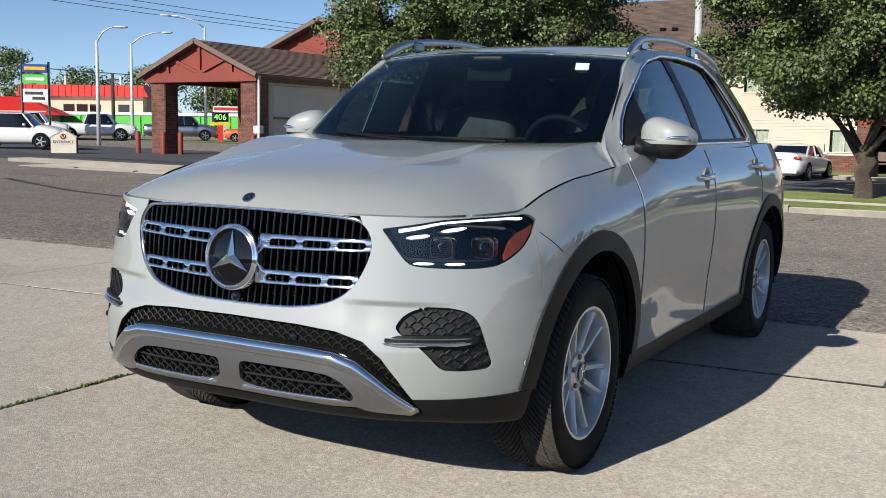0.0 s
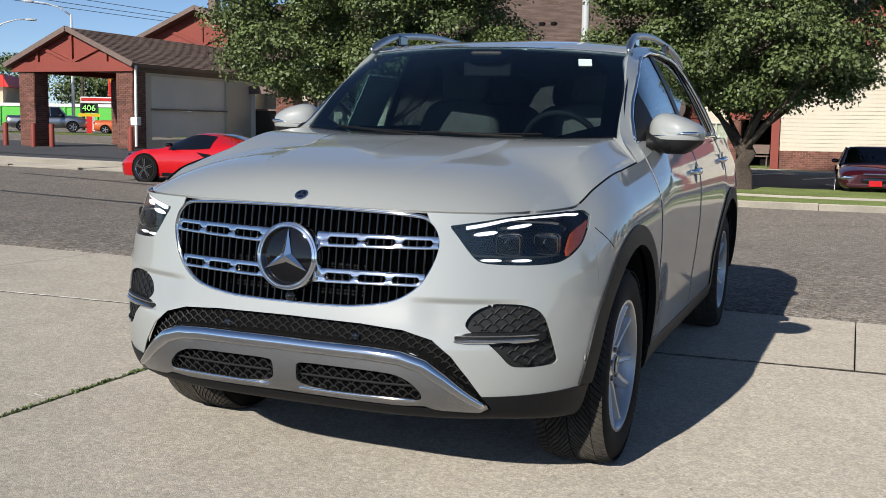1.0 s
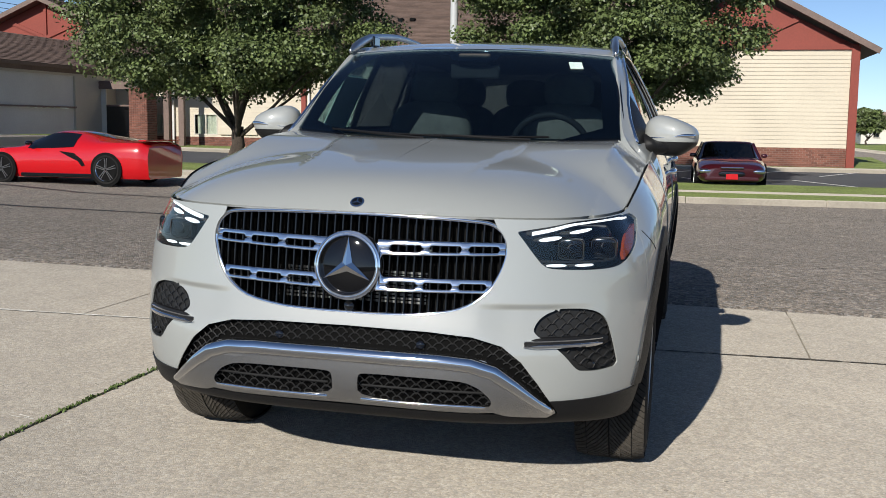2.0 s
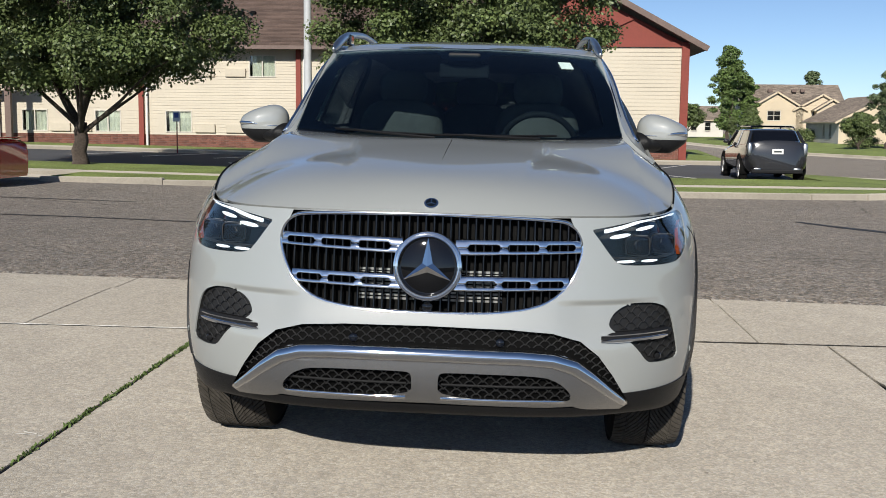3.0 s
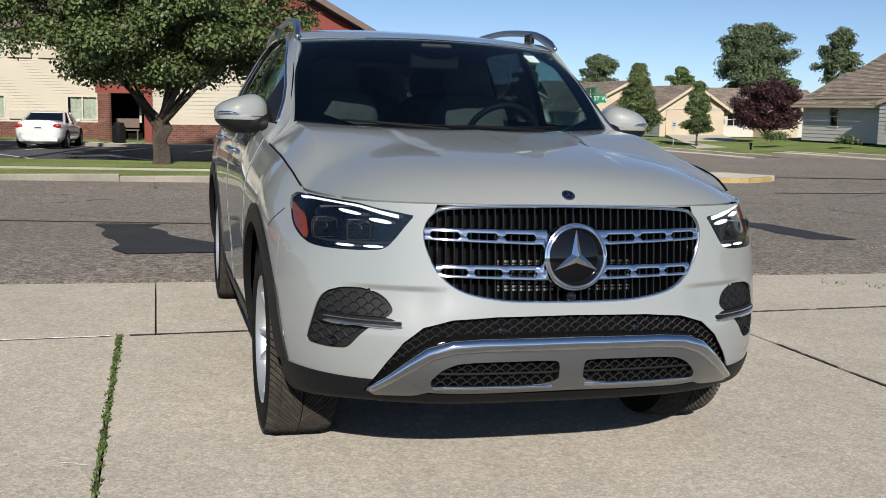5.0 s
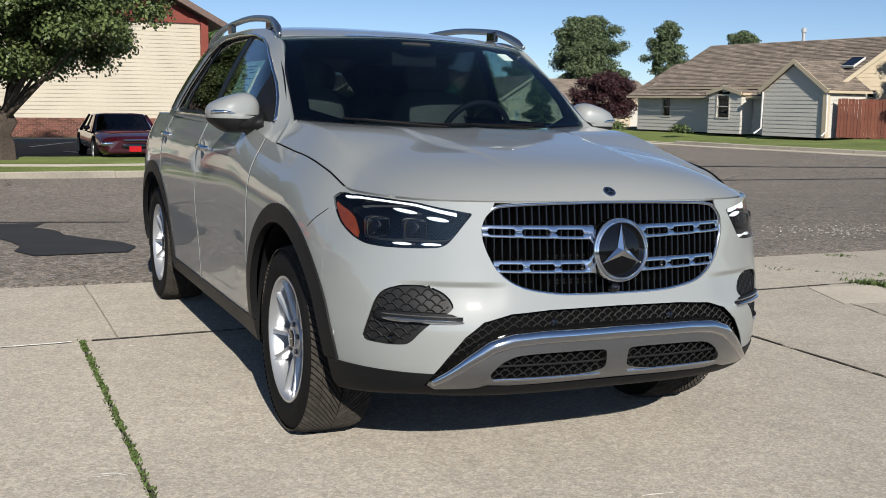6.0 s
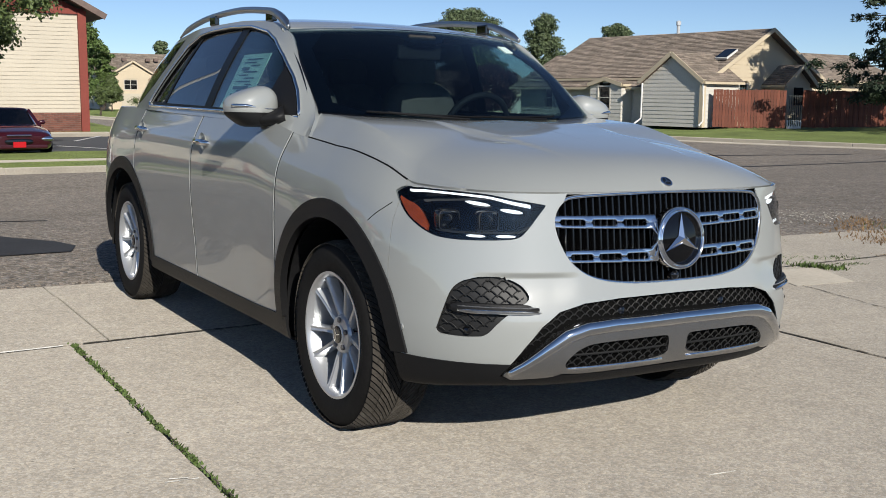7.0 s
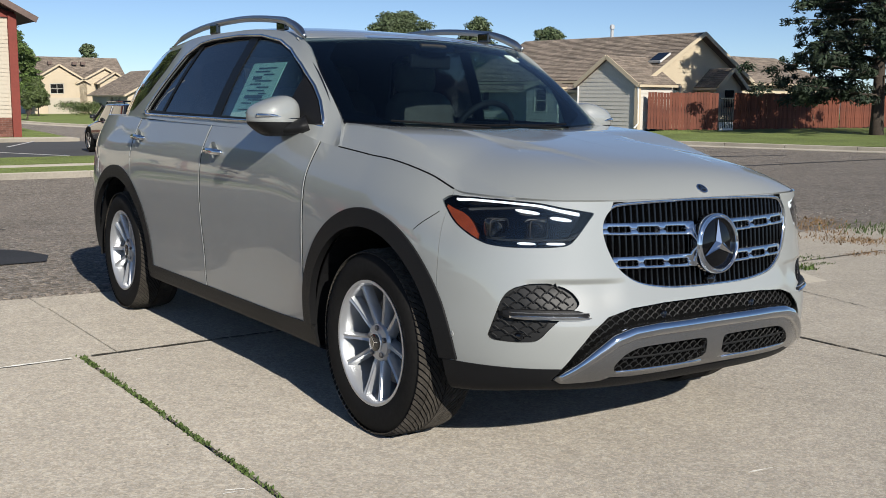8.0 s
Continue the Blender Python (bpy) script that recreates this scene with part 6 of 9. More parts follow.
def brick_pillar(parent, x, y, w, z0, z1):
    p = empty("pillar", Matrix.Identity(4))
    p.parent = parent
    tagged(p, "square red-brown brick pillar")
    h = w / 2
    for a, b in (((x - h, y - h), (x + h, y - h)), ((x + h, y - h), (x + h, y + h)), ((x + h, y + h), (x - h, y + h)), ((x - h, y + h), (x - h, y - h))):
        brick_skin(p, a, b, z0, z1)
    return p


# ---- the motel across the street ----
motel = empty("motel", Matrix.Translation((0, 0, 0)), "two-storey cream motel with brick base and oxblood gables", "building")
ME, MB = 4.565, 0.44
A0, A1 = (-30.6, 45.0), (-1.9, 45.0)
wins = []
for cx in (-29.2, -25.8, -22.9, -19.3, -15.84, -11.78, -8.2, -4.4):
    wins.append((cx + 30.6 - 0.62, cx + 30.6 + 0.62, 0.565, 1.565))
    wins.append((cx + 30.6 - 0.62, cx + 30.6 + 0.62, 3.19, 4.19))
door = (27.3, 28.6, -0.45, 2.0)
board_wall(motel, A0, A1, MB, ME, SIDING, wins + [door], 0.125)
for u0, u1, v0, v1 in wins:
    window(motel, A0, A1, u0, u1, v0, v1, trim=0.05)
brick_skin(motel, A0, (-3.3, 45.0), GZ, MB)
for i, (u0, u1, v0, v1) in enumerate(wins):
    ux = u1 + 0.66 if i // 2 % 2 == 0 else u0 - 0.66
    boxed("air_conditioner", (A0[0] + ux, 44.93, v0 + 0.18), (0.98, 0.14, 0.38), SIDING, motel, "cream wall air conditioner", bevel=0.02)
for px in (-24.9, -17.62, -10.05):
    boxed("post", (px, 44.90, 2.1), (0.23, 0.14, 5.0), REDWOOD, motel, "oxblood trim post")
    bm = bmesh.new()
    tube(bm, [(px + 0.28, 44.86, 4.5), (px + 0.28, 44.84, 0.3), (px + 0.28, 44.84, GZ + 0.2), (px + 0.45, 44.6, GZ + 0.14)], 0.055, 8)
    part("downpipe", bm, WHITE, motel, "white downpipe")
roof_plane(motel, (-31, 44.1, ME - 0.02), (1.0, 44.1, ME - 0.02), (-31, 51.5, 8.3), (1.0, 51.5, 8.3), SHINGLE)
bar(motel, "gutter", (-31, 44.08, ME - 0.06), (-2.6, 44.08, ME - 0.06), 0.14, 0.16, FASCIA)
for vx in (-13.45, -12.85, -21.5, -6.4):
    bm = bmesh.new()
    box(bm, (vx, 47.6, 6.40), (0.26, 0.3, 0.16), bevel=0.03)
    part("roof_vent", bm, DARK, motel)
boxed("back_wall", (-14, 58, 1.9), (34, 0.3, 4.8), SIDING, motel)
roof_plane(motel, (1.0, 58.9, ME), (-31, 58.9, ME), (1.0, 51.5, 8.3), (-31, 51.5, 8.3), SHINGLE)
# recessed entry beside the wing, its shade given by a near-black sheet
boxed("entry_shade", (-2.6, 46.6, 0.7), (1.4, 0.1, 2.4), DARK, motel)
brick_pillar(motel, -3.4, 43.4, 0.50, GZ + 0.1, 1.75)
bar(motel, "entry_beam", (-3.75, 43.4, 1.9), (-1.7, 43.4, 1.9), 0.5, 0.35, REDWOOD)
boxed("entry_roof", (-2.75, 44.2, 2.15), (2.2, 1.9, 0.16), SHINGLE, motel)

# gabled wing
WX0, WX1, WY, PK = -1.7, 7.45, 42.0, 7.05
xm = (WX0 + WX1) / 2
board_wall(motel, (WX0, WY), (WX1, WY), MB, ME, SIDING, (), 0.165)
brick_skin(motel, (WX0, WY), (WX1, WY), GZ, MB)
board_wall(motel, (WX1, WY), (WX1, 58), MB, ME, SIDING, (), 0.165)
board_wall(motel, (WX0, 58), (WX0, WY), MB, ME, SIDING, (), 0.165)
bm = bmesh.new()
prism(bm, [(WX0, ME), (WX1, ME), (xm, PK - 0.2)], WY, WY + 0.12, "y")
part("gable_panel", bm, REDWOOD, motel, "oxblood gable panel")
bar(motel, "gable_rail", (WX0, WY - 0.06, ME), (WX1, WY - 0.06, ME), 0.12, 0.22, REDWOOD)
bar(motel, "gable_strut", (xm, WY - 0.05, ME), (xm, WY - 0.05, PK - 0.3), 0.1, 0.2, REDWOOD)
for sg in (-1, 1):
    bar(motel, "gable_strut", (xm + sg * 0.1, WY - 0.05, ME + 0.15), (xm + sg * 2.2, WY - 0.05, ME + 1.15), 0.1, 0.2, REDWOOD)
for px in (WX0 + 0.1, WX1 - 0.1):
    boxed("post", (px, WY - 0.1, 2.05), (0.32, 0.2, 5.05), REDWOOD, motel, "oxblood trim post")
_ov, _dz = 0.75, (PK - ME) / (xm - WX0)
for sg, x in ((-1, WX0), (1, WX1)):
    ex, ez = x + sg * _ov, ME - _ov * _dz + 0.25
    roof_plane(motel, (ex, WY - 0.7, ez), (ex, 58, ez), (xm, WY - 0.7, PK + 0.25), (xm, 58, PK + 0.25), SHINGLE)
    bar(motel, "barge_board", (ex, WY - 0.72, ez - 0.06), (xm, WY - 0.72, PK + 0.19), 0.06, 0.24, FASCIA, "taupe barge board")

# covered drive with brick pillars and a braced gable
porch = empty("entrance_canopy", Matrix.Translation((0, 0, 0.53)), "covered motel drive on brick pillars with oxblood braced gable", "canopy")
CX0, CX1, CY, CE, CP = -34.3, -27.7, 34.3, 3.2, 4.72
cm = (CX0 + CX1) / 2
for px in (-33.62, -28.2):
    for py in (34.3, 40.6) if px < -30 else (34.3,):
        brick_pillar(porch, px, py, 0.85, GZ, CE - 0.35)
boxed("canopy_beam", (cm, 33.9, CE - 0.12), (6.7, 0.35, 0.42), REDWOOD, porch)
boxed("canopy_beam", (CX0 + 0.3, 39.5, CE - 0.12), (0.35, 11, 0.42), REDWOOD, porch)
boxed("canopy_beam", (CX1 - 0.3, 39.5, CE - 0.12), (0.35, 11, 0.42), FASCIA, porch)
boxed("canopy_soffit", (cm, 39.6, CE - 0.05), (6.2, 11, 0.08), REDWOOD, porch)
bm = bmesh.new()
prism(bm, [(CX0, CE), (CX1, CE), (cm, CP - 0.12)], 33.86, 33.98, "y")
part("gable_panel", bm, REDWOOD, porch)
bar(porch, "gable_strut", (cm, 33.8, CE), (cm, 33.8, CP - 0.2), 0.1, 0.16, REDWOOD)
for sg in (-1, 1):
    bar(porch, "gable_strut", (cm + sg * 0.1, 33.8, CE + 0.12), (cm + sg * 1.6, 33.8, CE + 0.72), 0.1, 0.14, REDWOOD)
    bar(porch, "gable_strut", (cm + sg * 1.9, 33.8, CE), (cm + sg * 1.9, 33.8, CE + 0.6), 0.1, 0.14, REDWOOD)
    x = CX0 if sg < 0 else CX1
    roof_plane(porch, (x + sg * 0.25, 33.5, CE - 0.02), (x + sg * 0.25, 45.5, CE - 0.02), (cm, 33.5, CP + 0.06), (cm, 45.5, CP + 0.06), SHINGLE)
    bar(porch, "barge_board", (x + sg * 0.25, 33.46, CE - 0.05), (cm, 33.46, CP + 0.02), 0.06, 0.22, FASCIA)
bm = bmesh.new()
tube(bm, [(-27.45, 33.7, 3.1), (-27.55, 33.8, 2.7), (-27.58, 33.8, GZ + 0.1)], 0.06, 8)
part("downpipe", bm, WHITE, porch, "pale downpipe")
# office wall under the canopy's flank
office = empty("motel_office", Matrix.Translation((0, 0, 0.5)), "grey boarded motel office wall with a sunken panel", "building")
board_wall(office, (-27.9, 34.9), (-27.9, 47.0), GZ, CE, SIDING, [(0.4, 6.4, 0.1, 2.8)], 0.2)
boxed("panel", (-28.02, 38.3, 2.05), (0.06, 6.0, 1.5), GREYSIDE, office)
boxed("panel", (-28.02, 38.3, 0.65), (0.06, 6.0, 1.2), GREYSIDE, office)
boxed("panel_frame", (-27.9, 38.3, 1.3), (0.1, 6.1, 0.08), FASCIA, office)
boxed("office_door", (-27.75, 46.2, 0.6), (0.1, 1.0, 2.1), DARK, office)
boxed("entry_door", (-26.85, 43.6, 0.45), (1.5, 0.08, 1.9), GLOSSBLACK, office, "dark glazed entry door")
boxed("door_frame", (-26.85, 43.62, 1.44), (1.6, 0.10, 0.08), FASCIA, office)
boxed("wall_panel", (-27.75, 43.6, 0.9), (0.28, 0.1, 2.8), GREYSIDE, office)
brick_pillar(office, -25.5, 43.4, 0.95, GZ, 2.3)
for _x in (-24.2, -23.4):
    boxed("porch_post", (_x, 43.4, 0.9), (0.28, 0.2, 2.8), FASCIA, office, "brown porch post")
boxed("porch_beam", (-25.4, 43.5, 2.45), (5.2, 0.3, 0.4), FASCIA, office)
boxed("letter_box", (-27.35, 33.5, 0.75), (0.35, 0.3, 0.35), WHITE, office, bevel=0.03)
# tall upper gable behind
upper = empty("upper_block", Matrix.Identity(4))
upper.parent = motel
upper.matrix_basis = Matrix.Translation((0.6, 0, 0.5))
bm = bmesh.new()
prism(bm, [(-38.4, 3.0), (-30.4, 3.0), (-30.4, 5.45), (-34.4, 7.15), (-38.4, 5.45)], 47.9, 48.2, "y")
part("upper_gable", bm, REDWOOD, upper, "oxblood upper gable")
for sg in (-1, 1):
    roof_plane(upper, (-34.4 + sg * 4.5, 47.2, 5.42), (-34.4 + sg * 4.5, 56, 5.42), (-34.4, 47.2, 7.3), (-34.4, 56, 7.3), SHINGLE)
    bar(upper, "barge_board", (-34.4 + sg * 4.5, 47.16, 5.36), (-34.4, 47.16, 7.24), 0.06, 0.24, FASCIA)
    bar(upper, "gable_strut", (-34.4 + sg * 0.1, 47.85, 5.2), (-34.4 + sg * 2.4, 47.85, 6.1), 0.1, 0.18, REDWOOD)
bar(upper, "gable_strut", (-34.4, 47.85, 4.6), (-34.4, 47.85, 7.0), 0.1, 0.18, REDWOOD)
boxed("white_band", (-31.6, 47.8, 4.6), (5.6, 0.2, 0.5), WHITE, upper)
boxed("chimney_pipe", (-35.0, 50, 7.6), (0.5, 0.5, 1.6), FASCIA, upper)

# ---- houses across the side street ----
def house_block(parent, x0, x1, y0, y1, z0, eave, ridge, axis, wall, roofing, openings=None, over=0.45, pitch=0.2, flank=None):
    """A gabled block: walls of lapped boards, gable ends, two slopes. axis: the ridge's way."""
    openings = openings or {}
    ymid, xmid = (y0 + y1) / 2, (x0 + x1) / 2
    sides = {"front": ((x0, y0), (x1, y0)), "right": ((x1, y0), (x1, y1)), "back": ((x1, y1), (x0, y1)), "left": ((x0, y1), (x0, y0))}
    for k, (a, b) in sides.items():
        gable = (axis == "y") == (k in ("front", "back"))
        L = math.hypot(b[0] - a[0], b[1] - a[1])
        board_wall(parent, a, b, z0, eave, flank if flank and k == "left" else wall, [o[:4] for o in openings.get(k, ())], pitch)
        if gable and k in ("front", "left"):
            board_wall(parent, a, b, eave, ridge - 0.05, flank if flank and k == "left" else wall, [o[:4] for o in openings.get(k, ())], pitch,
                       top=lambda z, L=L: (L / 2 * (z - eave) / (ridge - eave), L - L / 2 * (z - eave) / (ridge - eave)))
        for o in openings.get(k, ()):
            window(parent, a, b, *o[:4], bars=o[4] if len(o) > 4 else 0, curtain=None, rail=True)
    sl = (ridge - eave) / ((x1 - x0) / 2 if axis == "y" else (y1 - y0) / 2)
    drop = over * sl
    if axis == "y":
        for sg, x in ((-1, x0), (1, x1)):
            roof_plane(parent, (x + sg * over, y0 - over, eave - drop), (x + sg * over, y1 + over, eave - drop), (xmid, y0 - over, ridge), (xmid, y1 + over, ridge), roofing)
            bar(parent, "barge_board", (x + sg * over, y0 - over - 0.03, eave - drop - 0.06), (xmid, y0 - over - 0.03, ridge - 0.06), 0.05, 0.2, STUCCO)
            bar(parent, "gutter", (x + sg * (over + 0.05), y0 - over, eave - drop - 0.08), (x + sg * (over + 0.05), y1 + over, eave - drop - 0.08), 0.1, 0.12, STUCCO)
    else:
        for sg, y in ((-1, y0), (1, y1)):
            roof_plane(parent, (x0 - over, y + sg * over, eave - drop), (x1 + over, y + sg * over, eave - drop), (x0 - over, ymid, ridge), (x1 + over, ymid, ridge), roofing)
            bar(parent, "barge_board", (x0 - over - 0.03, y + sg * over, eave - drop - 0.06), (x0 - over - 0.03, ymid, ridge - 0.06), 0.05, 0.2, STUCCO)
            bar(parent, "gutter", (x0 - over, y + sg * (over + 0.05), eave - drop - 0.08), (x1 + over, y + sg * (over + 0.05), eave - drop - 0.08), 0.1, 0.12, STUCCO)


HZ = -0.15
h3 = empty("bungalow", Matrix.Translation((34.3, 35.5, 0)) @ Matrix.Rotation(radians(6.0), 4, "Z") @ Matrix.Translation((-34.3, -35.5, 0)), "cream and grey boarded bungalow with tan shingle roof", "house")
house_block(h3, 36.0, 44.6, 34.6, 47.0, HZ, 2.55, 4.85, "y", STUCCO, TANSHINGLE, {"front": [(1.0, 2.0, 0.9, 2.0), (2.2, 2.9, 0.9, 2.0), (5.6, 7.3, 0.9, 2.0, 1)], "left": []})
house_block(h3, 34.3, 37.0, 33.7, 37.5, HZ, 2.2, 3.5, "x", GREYSIDE, TANSHINGLE, over=0.18)
house_block(h3, 35.4, 42.0, 37.6, 48.2, HZ, 2.05, 3.75, "y", GREYSIDE, TANSHINGLE, {"left": [(2.1, 2.8, 0.65, 1.75), (8.2, 9.0, 0.65, 1.8)]})
# bay with a corner board and two narrow windows
house_block(h3, 34.6, 35.6, 39.3, 41.6, HZ, 2.0, 2.3, "x", GREYSIDE, TANSHINGLE, {"left": [(0.6, 1.5, 0.65, 1.85)]}, over=0.1)
bm = bmesh.new()
tube(bm, [(34.25, 37.55, 2.0), (34.28, 37.6, 0.2), (33.95, 37.75, HZ + 0.08)], 0.05, 8)
part("downpipe", bm, WHITE, h3, "white downpipe")
bm = bmesh.new()
tube(bm, [(34.2, 33.6, 2.1), (34.25, 33.6, 0.15), (33.9, 33.55, HZ + 0.08)], 0.05, 8)
part("downpipe", bm, WHITE, h3, "white downpipe")
boxed("corner_board", (34.28, 33.68, 1.0), (0.22, 0.22, 2.3), STUCCO, h3)
m = Matrix.Rotation(radians(-28), 4, "Y")
skylight = boxed("skylight", (37.35, 34.8, 3.46), (0.95, 0.75, 0.10), WHITE, h3, "dark roof skylight in a pale kerb", rot=m)
boxed("pane", (37.335, 34.8, 3.52), (0.89, 0.69, 0.03), GLOSSBLACK, h3, "dark skylight pane", rot=m)
bm = bmesh.new()
tube(bm, [(40.3, 40.5, 4.7), (40.3, 40.5, 5.35)], 0.09, 10)
lathe(bm, [(0.14, 5.3), (0.14, 5.5), (0.05, 5.56), (0.0, 5.56)], 12, Matrix.Translation((40.3, 40.5, 0)))
part("flue", bm, STEEL, h3, "metal roof flue")
house_block(h3, 40.4, 42.6, 33.4, 34.6, HZ, 2.2, 3.0, "y", STUCCO, TANSHINGLE, over=0.3)
# opaque near-black box; the unlit room behind the pane is put into its colour
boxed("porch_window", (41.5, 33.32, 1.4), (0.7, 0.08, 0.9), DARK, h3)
house_block(h3, 46.5, 56.0, 36.0, 44.0, HZ, 2.5, 4.1, "x", STUCCO, TANSHINGLE)

# board fence, one plank a part
fence = empty("board_fence", Matrix.Identity(4), "weathered red-stained board fence with an iron gate", "fence")
_fm = None
for a, b in (((34.85, 33.35), (37.6, 31.3)), ((39.0, 31.5), (47.2, 31.2)), ((47.3, 31.2), (56, 30.6))):
    L = math.hypot(b[0] - a[0], b[1] - a[1])
    n = round(L / 0.15)
    m = frame_of(a, b)
    rnd = random.Random(5)
    if _fm is None:
        _bm = bmesh.new()
        box(_bm, (0, 0, 0.9), (0.138, 0.025, 1.8))
        _fm = bpy.data.meshes.new("fence_plank")
        _bm.to_mesh(_fm)
        _bm.free()
        _fm.materials.append(FENCEWOOD)
    for i in range(n):
        ob = new("fence_plank", _fm)
        ob.parent = fence
        ob.matrix_basis = m @ Matrix.Translation(((i + 0.5) * L / n, rnd.uniform(-0.012, 0.012), HZ + 0.03 + rnd.uniform(-0.02, 0.02)))
    for zz in (0.35, 1.55):
        boxed("fence_rail", m @ Vector((L / 2, 0.06, HZ + zz)), (L, 0.05, 0.09), FENCEWOOD, fence, rot=m.to_3x3().to_4x4())
gate = empty("gate", Matrix.Identity(4))
gate.parent = fence
for i in range(7):
    boxed("gate_bar", (37.9 + 0.13 * i, 31.35, HZ + 0.85), (0.025, 0.025, 1.5), GLOSSBLACK, gate)
boxed("gate_rail", (38.3, 31.35, HZ + 1.55), (1.0, 0.03, 0.04), GLOSSBLACK, gate)
boxed("gate_rail", (38.3, 31.35, HZ + 0.45), (1.0, 0.03, 0.04), GLOSSBLACK, gate)
boxed("gate_board", (38.3, 31.38, HZ + 0.2), (1.0, 0.04, 0.42), WHITE, gate)

# lawn of the bungalow and its kerb
def terrace(name, poly, z_of, material, label, category="grass"):
    bm = bmesh.new()
    top = [bm.verts.new((x, y, z_of(x, y))) for x, y in poly]
    low = [bm.verts.new((x, y, GZ - 0.8)) for x, y in poly]
    bm.faces.new(top)
    for i in range(len(poly)):
        bm.faces.new((top[i], low[i], low[(i + 1) % len(poly)], top[(i + 1) % len(poly)]))
    bmesh.ops.recalc_face_normals(bm, faces=bm.faces)
    bmesh.ops.triangulate(bm, faces=[f for f in bm.faces if len(f.verts) > 4])
    return tagged(part(name, bm, material), label, category, "", "structure")


STREET_EDGE = [(33.5, 8.0), (31.6, 16.5), (30.0, 21.5), (28.6, 26.0), (27.4, 31.5), (26.7, 38.5), (26.8, 45.0), (26.4, 52.5), (24.4, 56.5), (22.4, 62.2), (19.9, 68.3), (18.2, 80.0), (17.4, 94.0), (16.0, 130.0), (14.0, 180.0)]
terrace("lawn", [(60, 8), (60, 33), (36.5, 33)] + [(STREET_EDGE[i][0] + 0.2, STREET_EDGE[i][1]) for i in range(4, -1, -1)], lambda x, y: -0.32 + 0.17 * smooth01(29, 36, x), GRASS, "sunlit mown lawn in front of the fence")
terrace("lawn_side", [(90, 33), (90, 60), (34.5, 54.0), (29.5, 46.0)] + [(x + 0.15, y) for x, y in STREET_EDGE[6:3:-1]] + [(36.5, 33)], lambda x, y: -0.70 + 0.53 * smooth01(28.0, 35.0, x) + 0.38 * (1 - smooth01(31.5, 38.5, y)) * (1 - smooth01(27.9, 35.0, x)), GRASS, "mown lawn beside the bungalow")
terrace("lawn_far", [(120, 62), (120, 200), (14.2, 180)] + [(x + 0.15, y) for x, y in STREET_EDGE[13:5:-1]] + [(29.5, 46.2), (34.5, 54.2), (90, 60.2)], lambda x, y: -0.72 + 0.28 * smooth01(30.0, 37.0, x), GRASS, "lawns before the far houses")
kerb_line("gutter_far", [(x - 0.5, y - 0.12) for x, y in STREET_EDGE], 0.75, 0.035, CURB, "pale concrete gutter of the side street", 6.0)
kerb_line("kerb_far", STREET_EDGE, 0.30, 0.17, CURB, "pale concrete kerb of the side street")
terrace("house_drive", [(28.2, 49.6), (32.6, 50.6), (41.2, 69.0), (36.2, 69.0)], lambda x, y: -0.66 + 0.26 * smooth01(49, 69, y), CURB, "pale concrete house drive", "drive")
terrace("corner_island", [(9.6, 21.4), (11.2, 19.9), (13.2, 19.7), (14.6, 20.6), (14.3, 22.6), (12.4, 24.8), (10.4, 25.4)], lambda x, y: level(x, y) + 0.13, CURB, "worn concrete street corner", "pavement")
kerb_line("yellow_kerb", [(9.7, 20.6), (11.2, 19.85), (13.2, 19.62), (14.2, 20.2)], 0.18, 0.125, YELLOW, "faded yellow painted kerb", 1.4)
terrace("motel_drive", [(9.4, 33.1), (14.9, 32.8), (16.0, 36.4), (10.4, 36.4)], lambda x, y: level(x, y) + 0.03, CURB, "pale concrete motel drive", "drive")
terrace("sign_lawn", [(9.1, 25.9), (12.6, 24.95), (14.35, 28.3), (14.75, 32.6), (9.5, 32.9)], lambda x, y: level(x, y) + 0.115, GRASS, "short grass round the entrance sign")

# low single-storey houses and a two-storey one, far off
h2 = empty("bungalow", Matrix.Identity(4), "cream bungalow with a garage gable and brown shingle roof", "house")
house_block(h2, 35.8, 41.2, 69.2, 78.4, -0.55, 1.75, 3.42, "y", STUCCO, TANSHINGLE, {"front": []}, flank=GREYSIDE)
bm = bmesh.new()
box(bm, (0, 0, 0), (3.9, 0.06, 2.0))
for zz in (-0.5, 0.0, 0.5):
    box(bm, (0, -0.035, zz), (3.86, 0.02, 0.03))
garage = part("garage_door", bm, STUCCO, h2, "cream panelled garage door")
garage.matrix_basis = Matrix.Translation((38.2, 69.12, 0.48))
bar(h2, "lintel_board", (35.85, 69.12, 1.62), (41.15, 69.12, 1.62), 0.05, 0.12, TRIMWHITE)
bm = bmesh.new()
lathe(bm, [(0.0, -0.06), (0.34, -0.06), (0.40, -0.03), (0.40, 0.0)], 28, Matrix.Translation((38.5, 69.16, 2.62)), axis="y")
part("gable_vent", bm, STUCCO, h2, "round cream gable vent", smooth=40)
house_block(h2, 41.2, 51.0, 70.4, 77.0, -0.55, 1.7, 3.35, "x", GREYSIDE, TANSHINGLE, {"front": [(1.0, 2.2, 0.3, 1.3, 1), (5.2, 6.6, 0.3, 1.3, 1)]})
house_block(h2, 44.6, 47.4, 68.6, 71.4, -0.55, 1.7, 3.1, "y", STUCCO, TANSHINGLE, {"front": [(0.8, 2.0, 0.3, 1.3, 1)]})
h2b = empty("bungalow", Matrix.Identity(4), "grey and cream bungalow behind street trees", "house")
